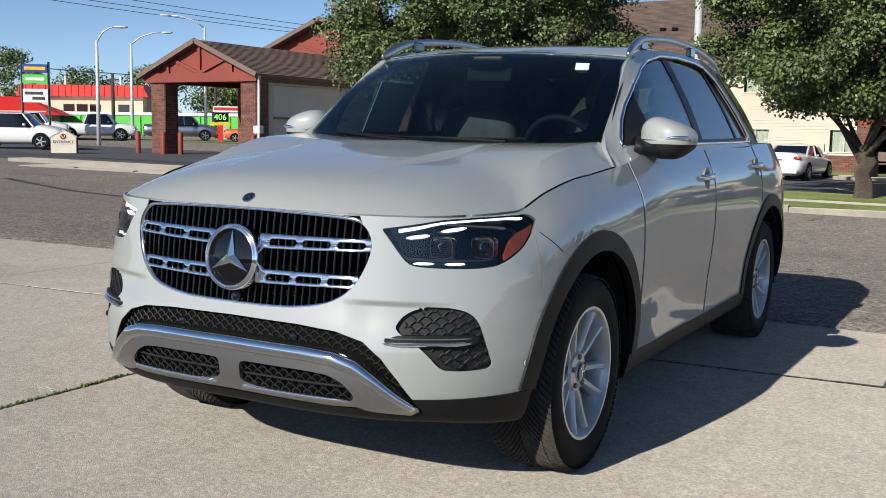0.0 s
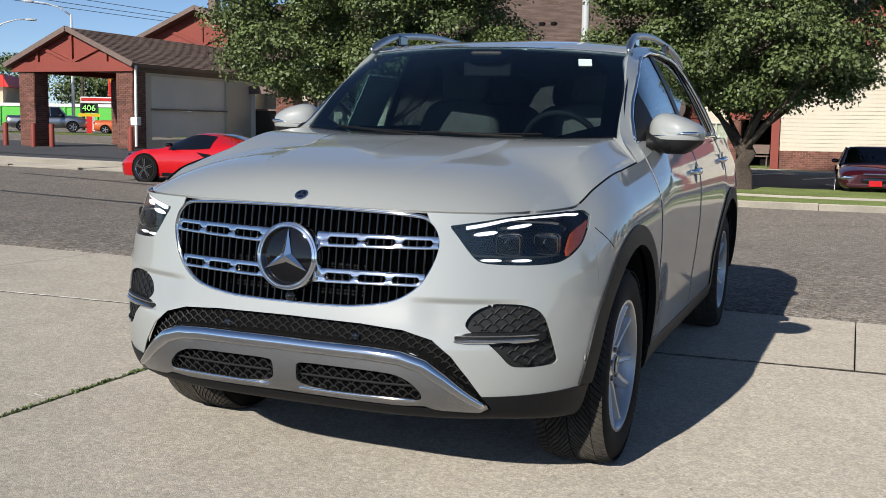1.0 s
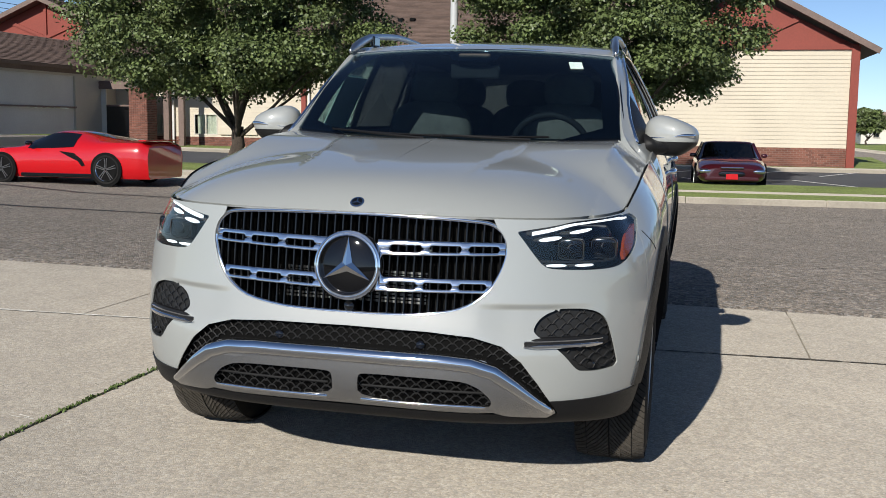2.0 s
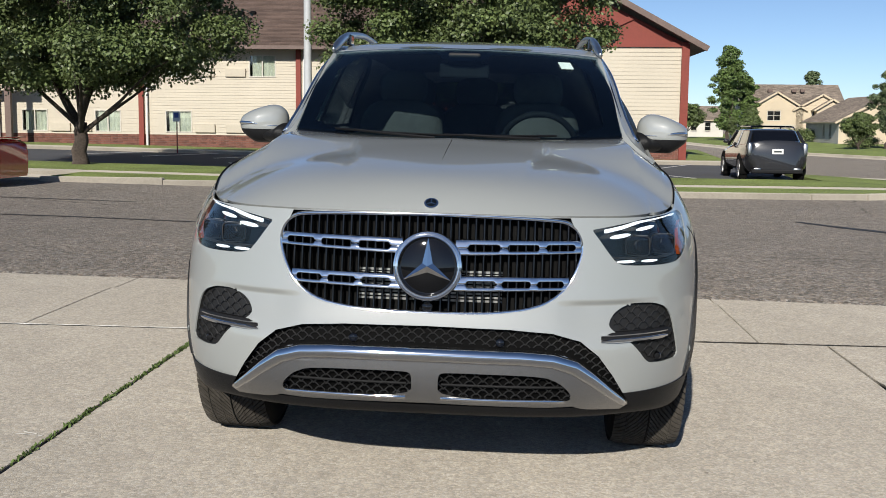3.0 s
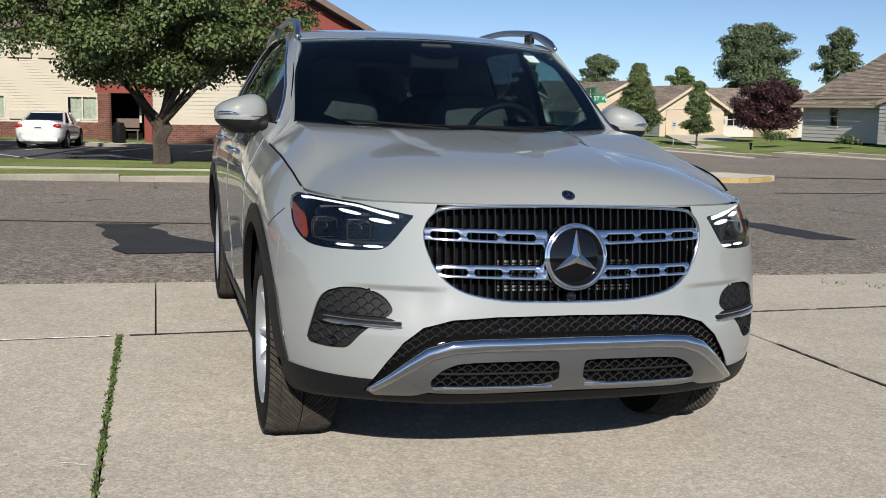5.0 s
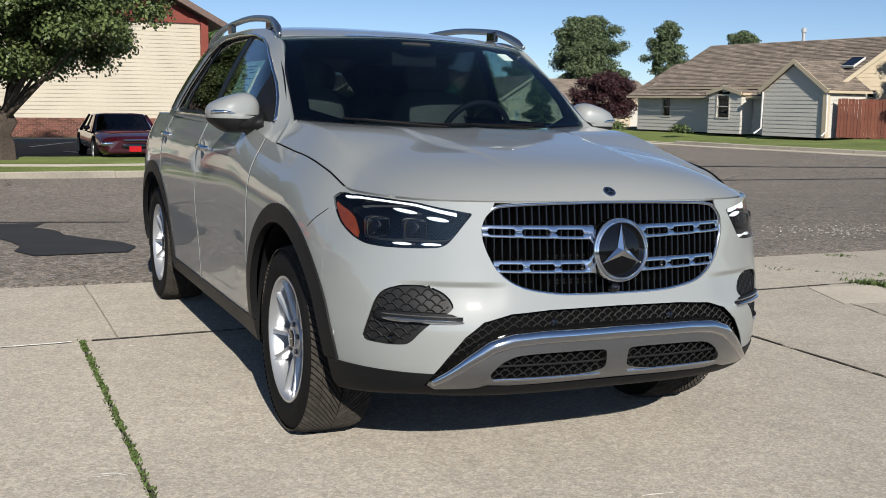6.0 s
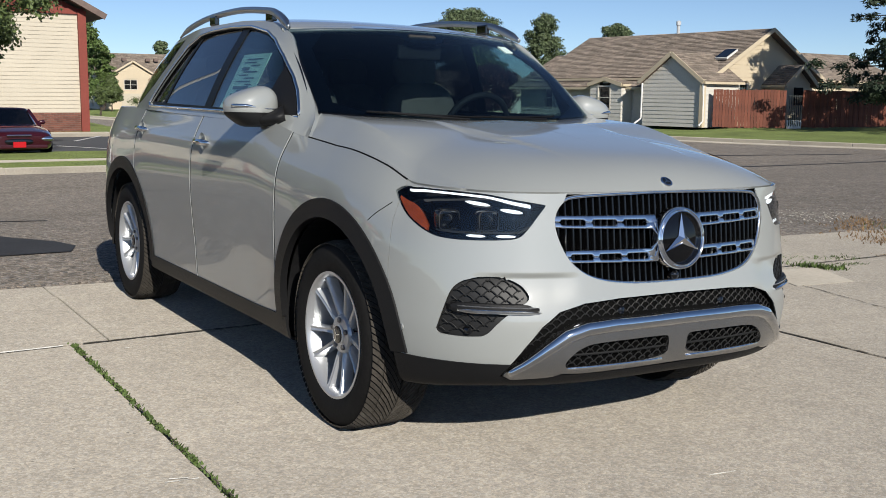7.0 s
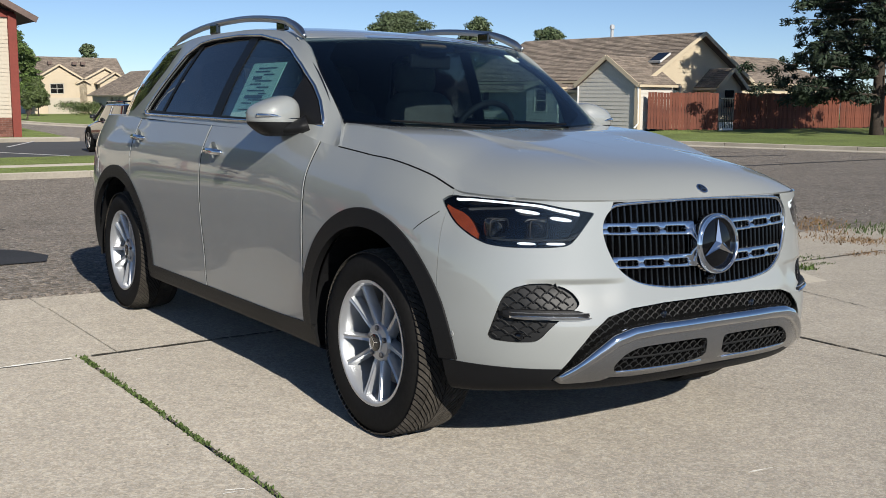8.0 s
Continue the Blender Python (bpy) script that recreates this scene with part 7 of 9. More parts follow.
house_block(h2b, 33.3, 42.6, 79.2, 90.0, -0.95, 1.54, 3.95, "y", STUCCO, TANSHINGLE, {"front": [(0.45, 1.05, 0.0, 1.25), (1.15, 1.75, 0.0, 1.25)], "left": [(3.0, 3.6, 0.0, 1.15), (4.5, 5.1, 0.0, 1.15)]}, flank=GREYSIDE)
house_block(h2b, 32.3, 33.4, 85.2, 87.3, -0.95, 1.50, 1.8, "x", GREYSIDE, TANSHINGLE, {"left": [(0.35, 0.85, 0.0, 1.15), (1.25, 1.75, 0.0, 1.15)]}, over=0.15)
house_block(h2b, 36.2, 41.0, 76.8, 79.4, -0.95, 1.45, 2.4, "y", STUCCO, TANSHINGLE)
h4 = empty("bungalow", Matrix.Identity(4), "cream and grey bungalow among garden trees", "house")
house_block(h4, 31.5, 40.5, 101.3, 113.0, -0.8, 1.7, 4.1, "y", STUCCO, TANSHINGLE, {"front": [(0.8, 1.8, 0.2, 1.3, 1)], "left": [(6.4, 7.1, 0.0, 1.2), (8.6, 9.3, 0.0, 1.2)]}, flank=GREYSIDE)
house_block(h4, 41.0, 52.0, 104.0, 112.0, -0.8, 1.9, 4.6, "x", STUCCO, TANSHINGLE)
h1 = empty("two_storey_house", Matrix.Identity(4), "cream two-storey twin house with tan gables", "house")
house_block(h1, 26.9, 38.2, 122.5, 131.0, -1.0, 3.1, 5.95, "x", STUCCO, TANSHINGLE, {"left": [(5.8, 6.7, 1.6, 2.6), (3.4, 4.3, -0.2, 0.9)]}, flank=GREYSIDE, pitch=0.3)
for gx, hw, top, yy in ((29.95, 3.1, 4.9, 120.3), (35.1, 2.9, 4.65, 120.3), (36.0, 1.7, 4.1, 119.4)):
    house_block(h1, gx - hw, gx + hw, yy, 123.5, -1.0, 3.05, top, "y", STUCCO, TANSHINGLE, {"front": [(hw - 1.0, hw + 0.5, 1.6, 2.7, 1)]}, pitch=0.3, over=0.35)
for gx, w in ((30.4, 3.6), (35.9, 2.4)):
    boxed("garage_door", (gx, 119.3 if gx > 33 else 120.2, 0.1), (w, 0.06, 2.1), SIDING, h1, "cream garage door", bevel=0.01)
for vx in (30.2, 31.4, 33.0, 34.0):
    boxed("roof_vent", (vx, 124.9, 5.15 - 0.3 * (vx % 2 > 1)), (0.5, 0.5, 0.36), FASCIA, h1, bevel=0.04)
h5 = empty("cottage", Matrix.Identity(4), "small pale house beyond the motel", "house")
house_block(h5, 22.6, 28.5, 144, 151, -1.2, 1.9, 3.6, "x", GREYSIDE, TANSHINGLE, {"front": [(1.5, 2.3, 0.2, 1.3), (3.4, 4.2, 0.2, 1.3)]}, pitch=0.3)

# ---- trees and plants ----
def leaf_cloud(name, parent, centres, n, size, material, seed, up=0.60, long=1.5, flat=0.62, lift=0.45):
    """Many single leaves over the clumps of a crown, joined into one mesh."""
    rnd = np.random.default_rng(seed)
    c = np.array([q[:3] for q in centres])
    r = np.array([q[3] for q in centres])
    w = r**2 / (r**2).sum()
    k = rnd.choice(len(c), n, p=w)
    d = rnd.normal(size=(n, 3)) + np.array([0, 0, lift])
    d /= np.linalg.norm(d, axis=1)[:, None]
    p = c[k] + d * (r[k] * (0.20 + 1.05 * rnd.random(n) ** 0.85))[:, None] * np.array([1, 1, flat])
    nrm = d + rnd.normal(size=(n, 3)) * 0.7 + np.array([0, 0, up])
    nrm /= np.linalg.norm(nrm, axis=1)[:, None]
    a = np.cross(nrm, rnd.normal(size=(n, 3)))
    a /= np.linalg.norm(a, axis=1)[:, None]
    b = np.cross(nrm, a)
    s = (size * (0.65 + 0.7 * rnd.random(n)))[:, None]
    v = np.stack([p - a * s * long * 0.5, p + b * s * 0.5 + nrm * s * 0.10, p + a * s * long * 0.5, p - b * s * 0.5 + nrm * s * 0.10], 1).reshape(-1, 3)
    me = bpy.data.meshes.new(name)
    me.vertices.add(4 * n)
    me.vertices.foreach_set("co", v.astype(np.float32).ravel())
    me.loops.add(4 * n)
    me.loops.foreach_set("vertex_index", np.arange(4 * n, dtype=np.int32))
    me.polygons.add(n)
    me.polygons.foreach_set("loop_start", np.arange(0, 4 * n, 4, dtype=np.int32))
    me.polygons.foreach_set("loop_total", np.full(n, 4, dtype=np.int32))
    me.update(calc_edges=True)
    return tagged(link(name, me, material, parent), "", "", "", "stuff")


def tree(x, y, z0, height, rx, fork, r0, seed, leaves, size, material, label, shape="round", clumps=46, category="tree", base=None, lean=0.0, grain=0.36):
    """A tapered trunk that forks into limbs, and a crown of leaves in uneven clumps."""
    rnd = random.Random(seed)
    t = empty("tree", Matrix.Translation((x, y, z0)), label, category)
    low = base if base is not None else fork + 0.5
    mid, rz = (height + low) / 2, (height - low) / 2
    cl = []
    for i in range(clumps):
        u = rnd.uniform(-1, 1)
        a = 2 * math.pi * (i * 0.618 + rnd.uniform(-0.08, 0.08))
        if shape == "round":
            q = math.sqrt(max(0.0, 1 - abs(u) ** (2.3 if u > 0 else 6.0))) * (0.62 + 0.30 * rnd.random())
        elif shape == "cone":
            q = (1 - (u + 1) / 2) ** 0.75 * (0.55 + 0.35 * rnd.random()) * min(1.0, (u + 1.15) * 2.2)
        else:
            q = math.sqrt(max(0.0, 1 - u * u)) * (0.25 + 0.66 * rnd.random()) * (0.80 + 0.20 * math.sin(a * 3 + seed))
        rr = rx * grain * rnd.uniform(0.75, 1.3)
        if i % 3 == 0:
            q *= 0.5
        cl.append((lean + rx * q * math.cos(a), rx * q * math.sin(a), mid + u * rz * 0.9, rr))
    bm = bmesh.new()
    top = fork if shape != "cone" else height * 0.9
    wob = [(0.04 * rnd.uniform(-1, 1) * k, 0.04 * rnd.uniform(-1, 1) * k) for k in range(6)]
    pts = [(wob[k][0] + lean * (k / 5) ** 2 * 0.3, wob[k][1], lerp(-0.15, top, k / 5)) for k in range(6)]
    tube(bm, pts, [r0 * (1.45 if k == 0 else 1.12 - 0.07 * k if shape != "cone" else 1.0 - 0.17 * k) for k in range(6)], 12)
    part("trunk", bm, BARK, t, smooth=True)
    if shape != "cone":
        pick = sorted(cl, key=lambda q: q[2])[: max(8, clumps // 2)]
        for i, q in enumerate(pick[:: max(1, len(pick) // 11)]):
            e = Vector(q[:3])
            s = Vector((pts[-1][0], pts[-1][1], fork - rnd.uniform(0.0, 0.45)))
            m = s.lerp(e, 0.42) + Vector((0, 0, 0.07 * rx * rnd.random()))
            path = [s, s.lerp(m, 0.5), m, m.lerp(e, 0.55) + Vector((0, 0, 0.04 * rx)), e]
            rr = r0 * rnd.uniform(0.26, 0.46)
            bm = bmesh.new()
            tube(bm, path, [rr, rr * 0.82, rr * 0.6, rr * 0.36, rr * 0.14], 8)
            part("limb", bm, BARK, t, smooth=True)
    leaf_cloud("crown", t, cl, leaves, size, material, seed)
    return t


tree(-12.6, 26.0, level(-12.6, 26) + 0.12, 8.6, 5.0, 1.25, 0.22, 11, 230000, 0.070, LEAF, "broad dark green street tree with a low forked trunk", clumps=360, base=1.98, grain=0.118)
tree(-1.15, 25.2, level(-1.15, 25.2) + 0.12, 8.2, 4.4, 1.25, 0.22, 23, 215000, 0.068, LEAF, "broad dark green street tree beside the car park", clumps=360, base=1.98, grain=0.118)
tree(23.2, 113.6, -0.8, 10.6, 2.5, 1.6, 0.22, 31, 30000, 0.16, LEAFLIGHT, "slender light green tree beyond the motel", clumps=150, base=1.0, grain=0.19, shape="oval")
tree(25.6, 116.0, -0.8, 7.4, 1.8, 1.0, 0.18, 32, 17000, 0.16, LEAFLIGHT, "lower light green tree beside a taller one", clumps=90, base=0.8, grain=0.2, shape="oval")
tree(29.1, 59.2, -0.72, 5.1, 1.75, 0.5, 0.09, 33, 42000, 0.085, LEAF, "pointed dark green tree standing on a lawn", "cone", 170, base=0.5, grain=0.20)
tree(29.3, 51.6, -0.72, 3.85, 1.15, 0.75, 0.06, 35, 30000, 0.066, LEAF, "small pointed green street tree", "cone", 130, base=0.7, grain=0.21)
tree(36.4, 55.6, -0.30, 3.6, 2.3, 0.6, 0.10, 37, 36000, 0.080, LEAFPURPLE, "purple-leaved ornamental tree by a drive", clumps=140, base=0.55, grain=0.19)
tree(42.6, 97.0, 0.0, 7.0, 2.6, 2.0, 0.25, 39, 24000, 0.14, LEAFHAZED, "tall green tree behind the houses", clumps=110, shape="oval", grain=0.2)
tree(58.5, 92.6, 0.0, 10.4, 4.0, 2.0, 0.28, 40, 42000, 0.15, LEAFHAZED, "broad green tree behind the garage", clumps=170, grain=0.18)
tree(46.1, 74.8, 0.0, 8.6, 3.1, 2.0, 0.25, 41, 26000, 0.13, LEAFHAZED, "tall green tree behind the bungalow", clumps=120, shape="oval", grain=0.2)
tree(56.2, 76.0, 0.0, 8.8, 2.6, 2.0, 0.25, 43, 24000, 0.13, LEAFHAZED, "tall poplar-like tree behind the bungalow", clumps=110, shape="oval", grain=0.2)
tree(62.2, 73.0, 0.0, 8.0, 2.4, 2.0, 0.25, 45, 22000, 0.13, LEAFHAZED, "green tree behind the bungalow roof", clumps=110, shape="oval", grain=0.2)
tree(40.6, 145.0, -0.6, 9.2, 2.0, 2.0, 0.2, 47, 12000, 0.22, LEAFHAZED, "pale far tree behind the roofs", clumps=80, shape="oval", grain=0.22)
tree(29.8, 82.7, -0.72, 6.3, 1.6, 0.8, 0.12, 49, 26000, 0.11, LEAFHAZED, "loose green tree between two houses", clumps=110, shape="oval", grain=0.21)
tree(26.7, 79.8, -0.72, 2.8, 1.3, 0.5, 0.07, 51, 20000, 0.085, LEAF, "round shrub-like tree by a house", clumps=90, grain=0.21)
tree(24.6, 108.3, -0.72, 3.8, 1.45, 0.4, 0.07, 53, 18000, 0.11, LEAF, "dark pointed tree by the two-storey house", "cone", 100, grain=0.21)
tree(18.9, 89.1, -0.76, 2.6, 0.6, 0.4, 0.05, 54, 9000, 0.08, LEAF, "slim dark tree at the side street", clumps=60, shape="oval", grain=0.25)
tree(51.6, 96.0, 0.0, 6.0, 1.9, 1.0, 0.12, 57, 14000, 0.14, LEAFLIGHT, "yellowish tree behind roofs", clumps=80, shape="oval", grain=0.22)
tree(21.8, 134.0, -0.8, 4.6, 2.3, 1.0, 0.12, 59, 14000, 0.18, LEAF, "dark tree beyond the motel", clumps=80, grain=0.21)


def pine(x, y, z0, height, r, seed, label):
    """A conifer: tiers of drooping boughs with tufts of needles."""
    rnd = random.Random(seed)
    t = empty("tree", Matrix.Translation((x, y, z0)), label, "tree")
    bm = bmesh.new()
    tube(bm, [(0, 0, -0.2), (0.03, 0, 1.0), (0.0, 0.05, height * 0.5), (0, 0, height)], [0.34, 0.28, 0.17, 0.03], 12)
    part("trunk", bm, BARK, t, smooth=True)
    cl = []
    z = 1.9
    while z < height - 0.3:
        span_r = r * (1 - (z - 1.5) / (height - 1.2)) ** 0.75
        for i in range(8):
            a = rnd.uniform(0, 2 * math.pi)
            L = span_r * rnd.uniform(0.55, 1.05)
            e = Vector((L * math.cos(a), L * math.sin(a), z + 0.15 * L * rnd.uniform(-0.6, 0.8)))
            bm = bmesh.new()
            tube(bm, [(0, 0, z), e * 0.5 + Vector((0, 0, z * 0.5 + 0.05)), e], [0.05, 0.035, 0.015], 5)
            part("bough", bm, BARK, t)
            for f in (0.45, 0.65, 0.82, 1.0):
                p = Vector((0, 0, z)).lerp(e, f)
                cl.append((p.x + rnd.uniform(-0.15, 0.15), p.y + rnd.uniform(-0.15, 0.15), p.z + rnd.uniform(-0.3, 0.25), 0.36 * rnd.uniform(0.7, 1.3)))
        z += 0.42
    leaf_cloud("needles", t, cl, 80000, 0.08, NEEDLE, seed, up=0.5, long=3.2)


pine(40.5, 24.6, -0.35, 12.5, 6.4, 61, "tall dark green pine on the lawn")


def hedge(x, y, z, rx, ry, rz, seed, material, label, n=1400, size=0.06):
    h = empty("shrub", Matrix.Translation((x, y, z)), label, "shrub")
    rnd = random.Random(seed)
    leaf_cloud("leaves", h, [(rnd.uniform(-rx, rx) * 0.8, rnd.uniform(-ry, ry) * 0.8, rz * rnd.uniform(0.35, 0.7), rz * 0.55) for _ in range(14)], n, size, material, seed)


hedge(34.6, 77.8, -0.72, 1.2, 0.5, 0.8, 71, LEAF, "low green shrubs at a house wall", 4000)
hedge(31.0, 46.0, -0.22, 0.7, 0.5, 0.6, 72, LEAF, "low green shrub beside the bungalow")
hedge(32.6, 42.2, -0.22, 0.5, 0.4, 0.5, 73, LEAF, "small dark shrub at a downpipe", 900)
hedge(29.8, 110.0, -0.72, 2.6, 1.0, 1.5, 74, LEAF, "trimmed green hedge on a lawn", 6000, 0.09)
hedge(29.0, 86.0, -0.72, 1.3, 0.7, 1.0, 75, LEAF, "green shrub by a house", 5000, 0.08)
hedge(31.6, 80.6, -0.72, 1.1, 0.6, 1.0, 76, LEAFLIGHT, "light green shrub by a house", 5000, 0.08)
for i, (x, y) in enumerate(((-82, 95), (-74, 96), (-66, 94), (-90, 92), (-58, 92), (-98, 88), (-50, 96), (-105, 84), (-62, 100), (-112, 78))):
    tree(x, y, rise(x), 6.4 + (i * 37 % 5) * 0.5, 4.2, 1.0, 0.3, 80 + i, 5000, 0.24, LEAF, "dark far tree behind the shops", clumps=26)

# weeds in the joints of the drive, and at its edge
def tuft_line(name, parent, pts, n, seed, spread, h, material=BLADE, label=""):
    rnd = random.Random(seed)
    verts, faces = [], []
    for _ in range(n):
        t = rnd.random() * (len(pts) - 1)
        i = min(len(pts) - 2, int(t))
        p = Vector(pts[i]).lerp(Vector(pts[i + 1]), t - i)
        clump = 0.5 + 0.5 * math.sin(p.y * 9 + p.x * 5 + 1.3) * math.sin(p.y * 23 + 0.7)
        if rnd.random() > 0.12 + 0.88 * clump:
            continue
        c = p + Vector((rnd.gauss(0, spread), rnd.gauss(0, spread), 0))
        a = rnd.uniform(0, 2 * math.pi)
        hh = h * rnd.uniform(0.4, 1.1)
        w = 0.004 + 0.0015 * rnd.random() + h * 0.03
        tip = c + Vector((hh * 0.8 * math.cos(a), hh * 0.8 * math.sin(a), hh))
        s = Vector((-math.sin(a), math.cos(a), 0)) * w
        k = len(verts)
        verts += [c - s, c + s, (c + tip) / 2 + s * 0.8 + Vector((0, 0, hh * 0.15)), (c + tip) / 2 - s * 0.8 + Vector((0, 0, hh * 0.15)), tip]
        faces += [(k, k + 1, k + 2, k + 3), (k + 3, k + 2, k + 4)]
    return tagged(solid(name, verts, faces, material, parent), label, "", "", "stuff")


weeds = empty("joint_weeds", SLAB, "low green weeds growing in the paving joint", "weeds", "", "stuff")
tuft_line("blades", weeds, [(-1.5, -2.6, 0.0), (-1.5, -0.3, 0.0), (-1.5, 1.0, 0.0), (-1.5, 1.84, 0.0)], 1900, 3, 0.008, 0.014)
weeds2 = empty("edge_weeds", SLAB, "straggling weeds at the gutter", "weeds", "", "stuff")
tuft_line("blades", weeds2, [(3.9, 3.2, -0.01), (4.7, 2.5, -0.01), (5.2, 2.32, -0.01)], 300, 4, 0.06, 0.03)
tuft_line("blades", weeds2, [(4.73, 2.08, -0.02), (4.98, 2.06, -0.02)], 260, 5, 0.04, 0.035)
tuft_line("blades", weeds2, [(5.56, 2.29, -0.02), (6.08, 2.28, -0.02)], 700, 6, 0.06, 0.035, DRYBLADE)
tuft_line("blades", weeds2, [(6.35, 3.42, -0.02), (8.26, 4.52, -0.02), (6.80, 3.25, -0.02)], 900, 7, 0.15, 0.06, DRYBLADE)
tuft_line("blades", weeds2, [(7.42, 3.27, -0.02), (8.29, 3.63, -0.02)], 700, 8, 0.20, 0.07)
tuft_line("blades", weeds2, [(4.28, 2.24, 0.0), (4.42, 2.04, 0.0), (4.49, 1.9, 0.0)], 420, 15, 0.05, 0.04)
tuft_line("blades", weeds2, [(5.30, 3.56, -0.012), (5.52, 3.42, -0.012)], 220, 16, 0.05, 0.03)
tuft_line("blades", weeds2, [(6.47, 3.00, -0.02), (6.89, 2.79, -0.02)], 900, 9, 0.20, 0.05, DRYBLADE)

# loose stones along the broken edge of the street
_rnd = random.Random(77)
_gv, _gf = [], []
for _ in range(900):
    gx, gy, gr = _rnd.gauss(7.7, 0.9), _rnd.gauss(5.2, 0.42), _rnd.uniform(0.006, 0.02) * _rnd.uniform(0.5, 1.0)
    a0, k, gz = _rnd.uniform(0, 6.28), len(_gv), ground_z(gx, gy)
    _gv += [(gx + gr * _rnd.uniform(0.7, 1.2) * math.cos(a0 + j * 1.2566), gy + gr * _rnd.uniform(0.7, 1.2) * math.sin(a0 + j * 1.2566), gz - 0.006) for j in range(5)]
    _gv += [(gx + gr * 0.55 * math.cos(a0 + j * 1.2566 + 0.3), gy + gr * 0.55 * math.sin(a0 + j * 1.2566 + 0.3), gz + gr * 0.6) for j in range(5)]
    _gf += [(k + j, k + (j + 1) % 5, k + 5 + (j + 1) % 5, k + 5 + j) for j in range(5)] + [tuple(k + 5 + j for j in range(5))]
gravel = empty("loose_gravel", Matrix.Identity(4), "loose pale stones at the broken street edge", "gravel", "", "stuff")
solid("stones", _gv, _gf, GRIT, gravel)

# ---- other parked vehicles ----
def parked(name, x, y, rot, L, W, H, paint, label, hood=0.36, belt=0.55, screen_y=(0.28, 0.40), rear_y=(0.80, 0.93), nose=0.5, deck=0.58, wheel_r=0.32, wheels=(0.19, 0.80), rim=SATIN, z=None, glass=GLOSSBLACK, kind="car", rack=False, clear=0.17, tall=False):
    """A parked car: body lofted front to rear, glazed cabin, wheels with rims, lamps and plate. Its nose points to -y."""
    z = level(x, y) + 0.02 if z is None else z
    c = empty(name, Matrix.Translation((x, y, z)) @ Matrix.Rotation(radians(rot), 4, "Z"), label, kind)
    hood_z, belt_z, deck_z = hood * H * 2 * 0.93, belt * H * 1.16, deck * H * 1.16
    top = ((0.0, nose * H * 0.95), (0.03, nose * H * 1.12), (screen_y[0] - 0.02, hood_z * 1.0), (screen_y[0] + 0.02, belt_z), (rear_y[1] - 0.02, max(belt_z, deck_z)), (0.985, deck_z), (1.0, deck_z * 0.9))
    half = ((0.0, 0.36 * W), (0.02, 0.43 * W), (0.08, 0.475 * W), (0.2, 0.5 * W), (0.8, 0.5 * W), (0.94, 0.48 * W), (0.985, 0.44 * W), (1.0, 0.37 * W))
    stations = sorted({*steps(0, 0.1, 8), *steps(0.1, 0.9, 24), *steps(0.9, 1.0, 8)})
    bm = bmesh.new()
    rings = []
    for t in stations:
        w, zt, zb = spline(half, t), spline(top, t), clear + 0.10 * (1 - smooth01(0, 0.06, t)) + 0.12 * smooth01(0.92, 1.0, t)
        zm = (zt + zb) / 2
        ring = []
        for k in range(24):
            a = 2 * math.pi * k / 24
            e = 0.52 if math.sin(a) > 0 else 0.40
            ring.append(bm.verts.new((w * math.copysign(abs(math.cos(a)) ** e, math.cos(a)), -L / 2 + t * L, zm + (zt - zb) / 2 * math.copysign(abs(math.sin(a)) ** 0.62, math.sin(a)))))
        rings.append(ring)
    for a, b in zip(rings, rings[1:]):
        for k in range(24):
            bm.faces.new((a[k], a[(k + 1) % 24], b[(k + 1) % 24], b[k]))
    bm.faces.new(rings[0])
    bm.faces.new(rings[-1][::-1])
    bmesh.ops.recalc_face_normals(bm, faces=bm.faces)
    part("body", bm, paint, c, smooth=40)
    # cabin
    yb0, yt0, yt1, yb1 = (-L / 2 + v * L for v in (screen_y[0], screen_y[1], rear_y[0], rear_y[1]))
    wb, wt = 0.455 * W, 0.365 * W
    def cab(u, v, grow_by=0.0):
        ang = u * 2 * math.pi
        cx, cy = math.cos(ang), math.sin(ang)
        k = 0.30
        ex, ey = math.copysign(abs(cx) ** k, cx), math.copysign(abs(cy) ** k, cy)
        y0, y1 = lerp(yb0, yt0, v), lerp(yb1, yt1, v)
        return Vector((ex * (lerp(wb, wt, v) + grow_by), (y0 + y1) / 2 + ey * ((y1 - y0) / 2 + grow_by), lerp(belt_z - 0.06, H - 0.06, v)))
    n = 48
    bm = bmesh.new()
    rows = [[bm.verts.new(cab(k / n, v)) for k in range(n)] for v in (0, 0.33, 0.66, 1.0)]
    for a, b in zip(rows, rows[1:]):
        for k in range(n):
            bm.faces.new((a[k], a[(k + 1) % n], b[(k + 1) % n], b[k]))
    part("glasshouse", bm, glass, c, "dark tinted glass", smooth=40)
    bm = bmesh.new()
    rows = []
    for s, zz in ((1.015, -0.05), (1.0, -0.008), (0.93, 0.03), (0.6, 0.056), (0.0, 0.06)):
        row = []
        for k in range(n):
            p = cab(k / n, 1.0)
            ym = (yt0 + yt1) / 2
            row.append(bm.verts.new((p.x * s, ym + (p.y - ym) * s, H - 0.06 + zz)))
        rows.append(row)
    for a, b in zip(rows, rows[1:]):
        for k in range(n):
            bm.faces.new((a[k], a[(k + 1) % n], b[(k + 1) % n], b[k]))
    bmesh.ops.remove_doubles(bm, verts=bm.verts, dist=1e-4)
    part("roof", bm, paint, c, smooth=50)
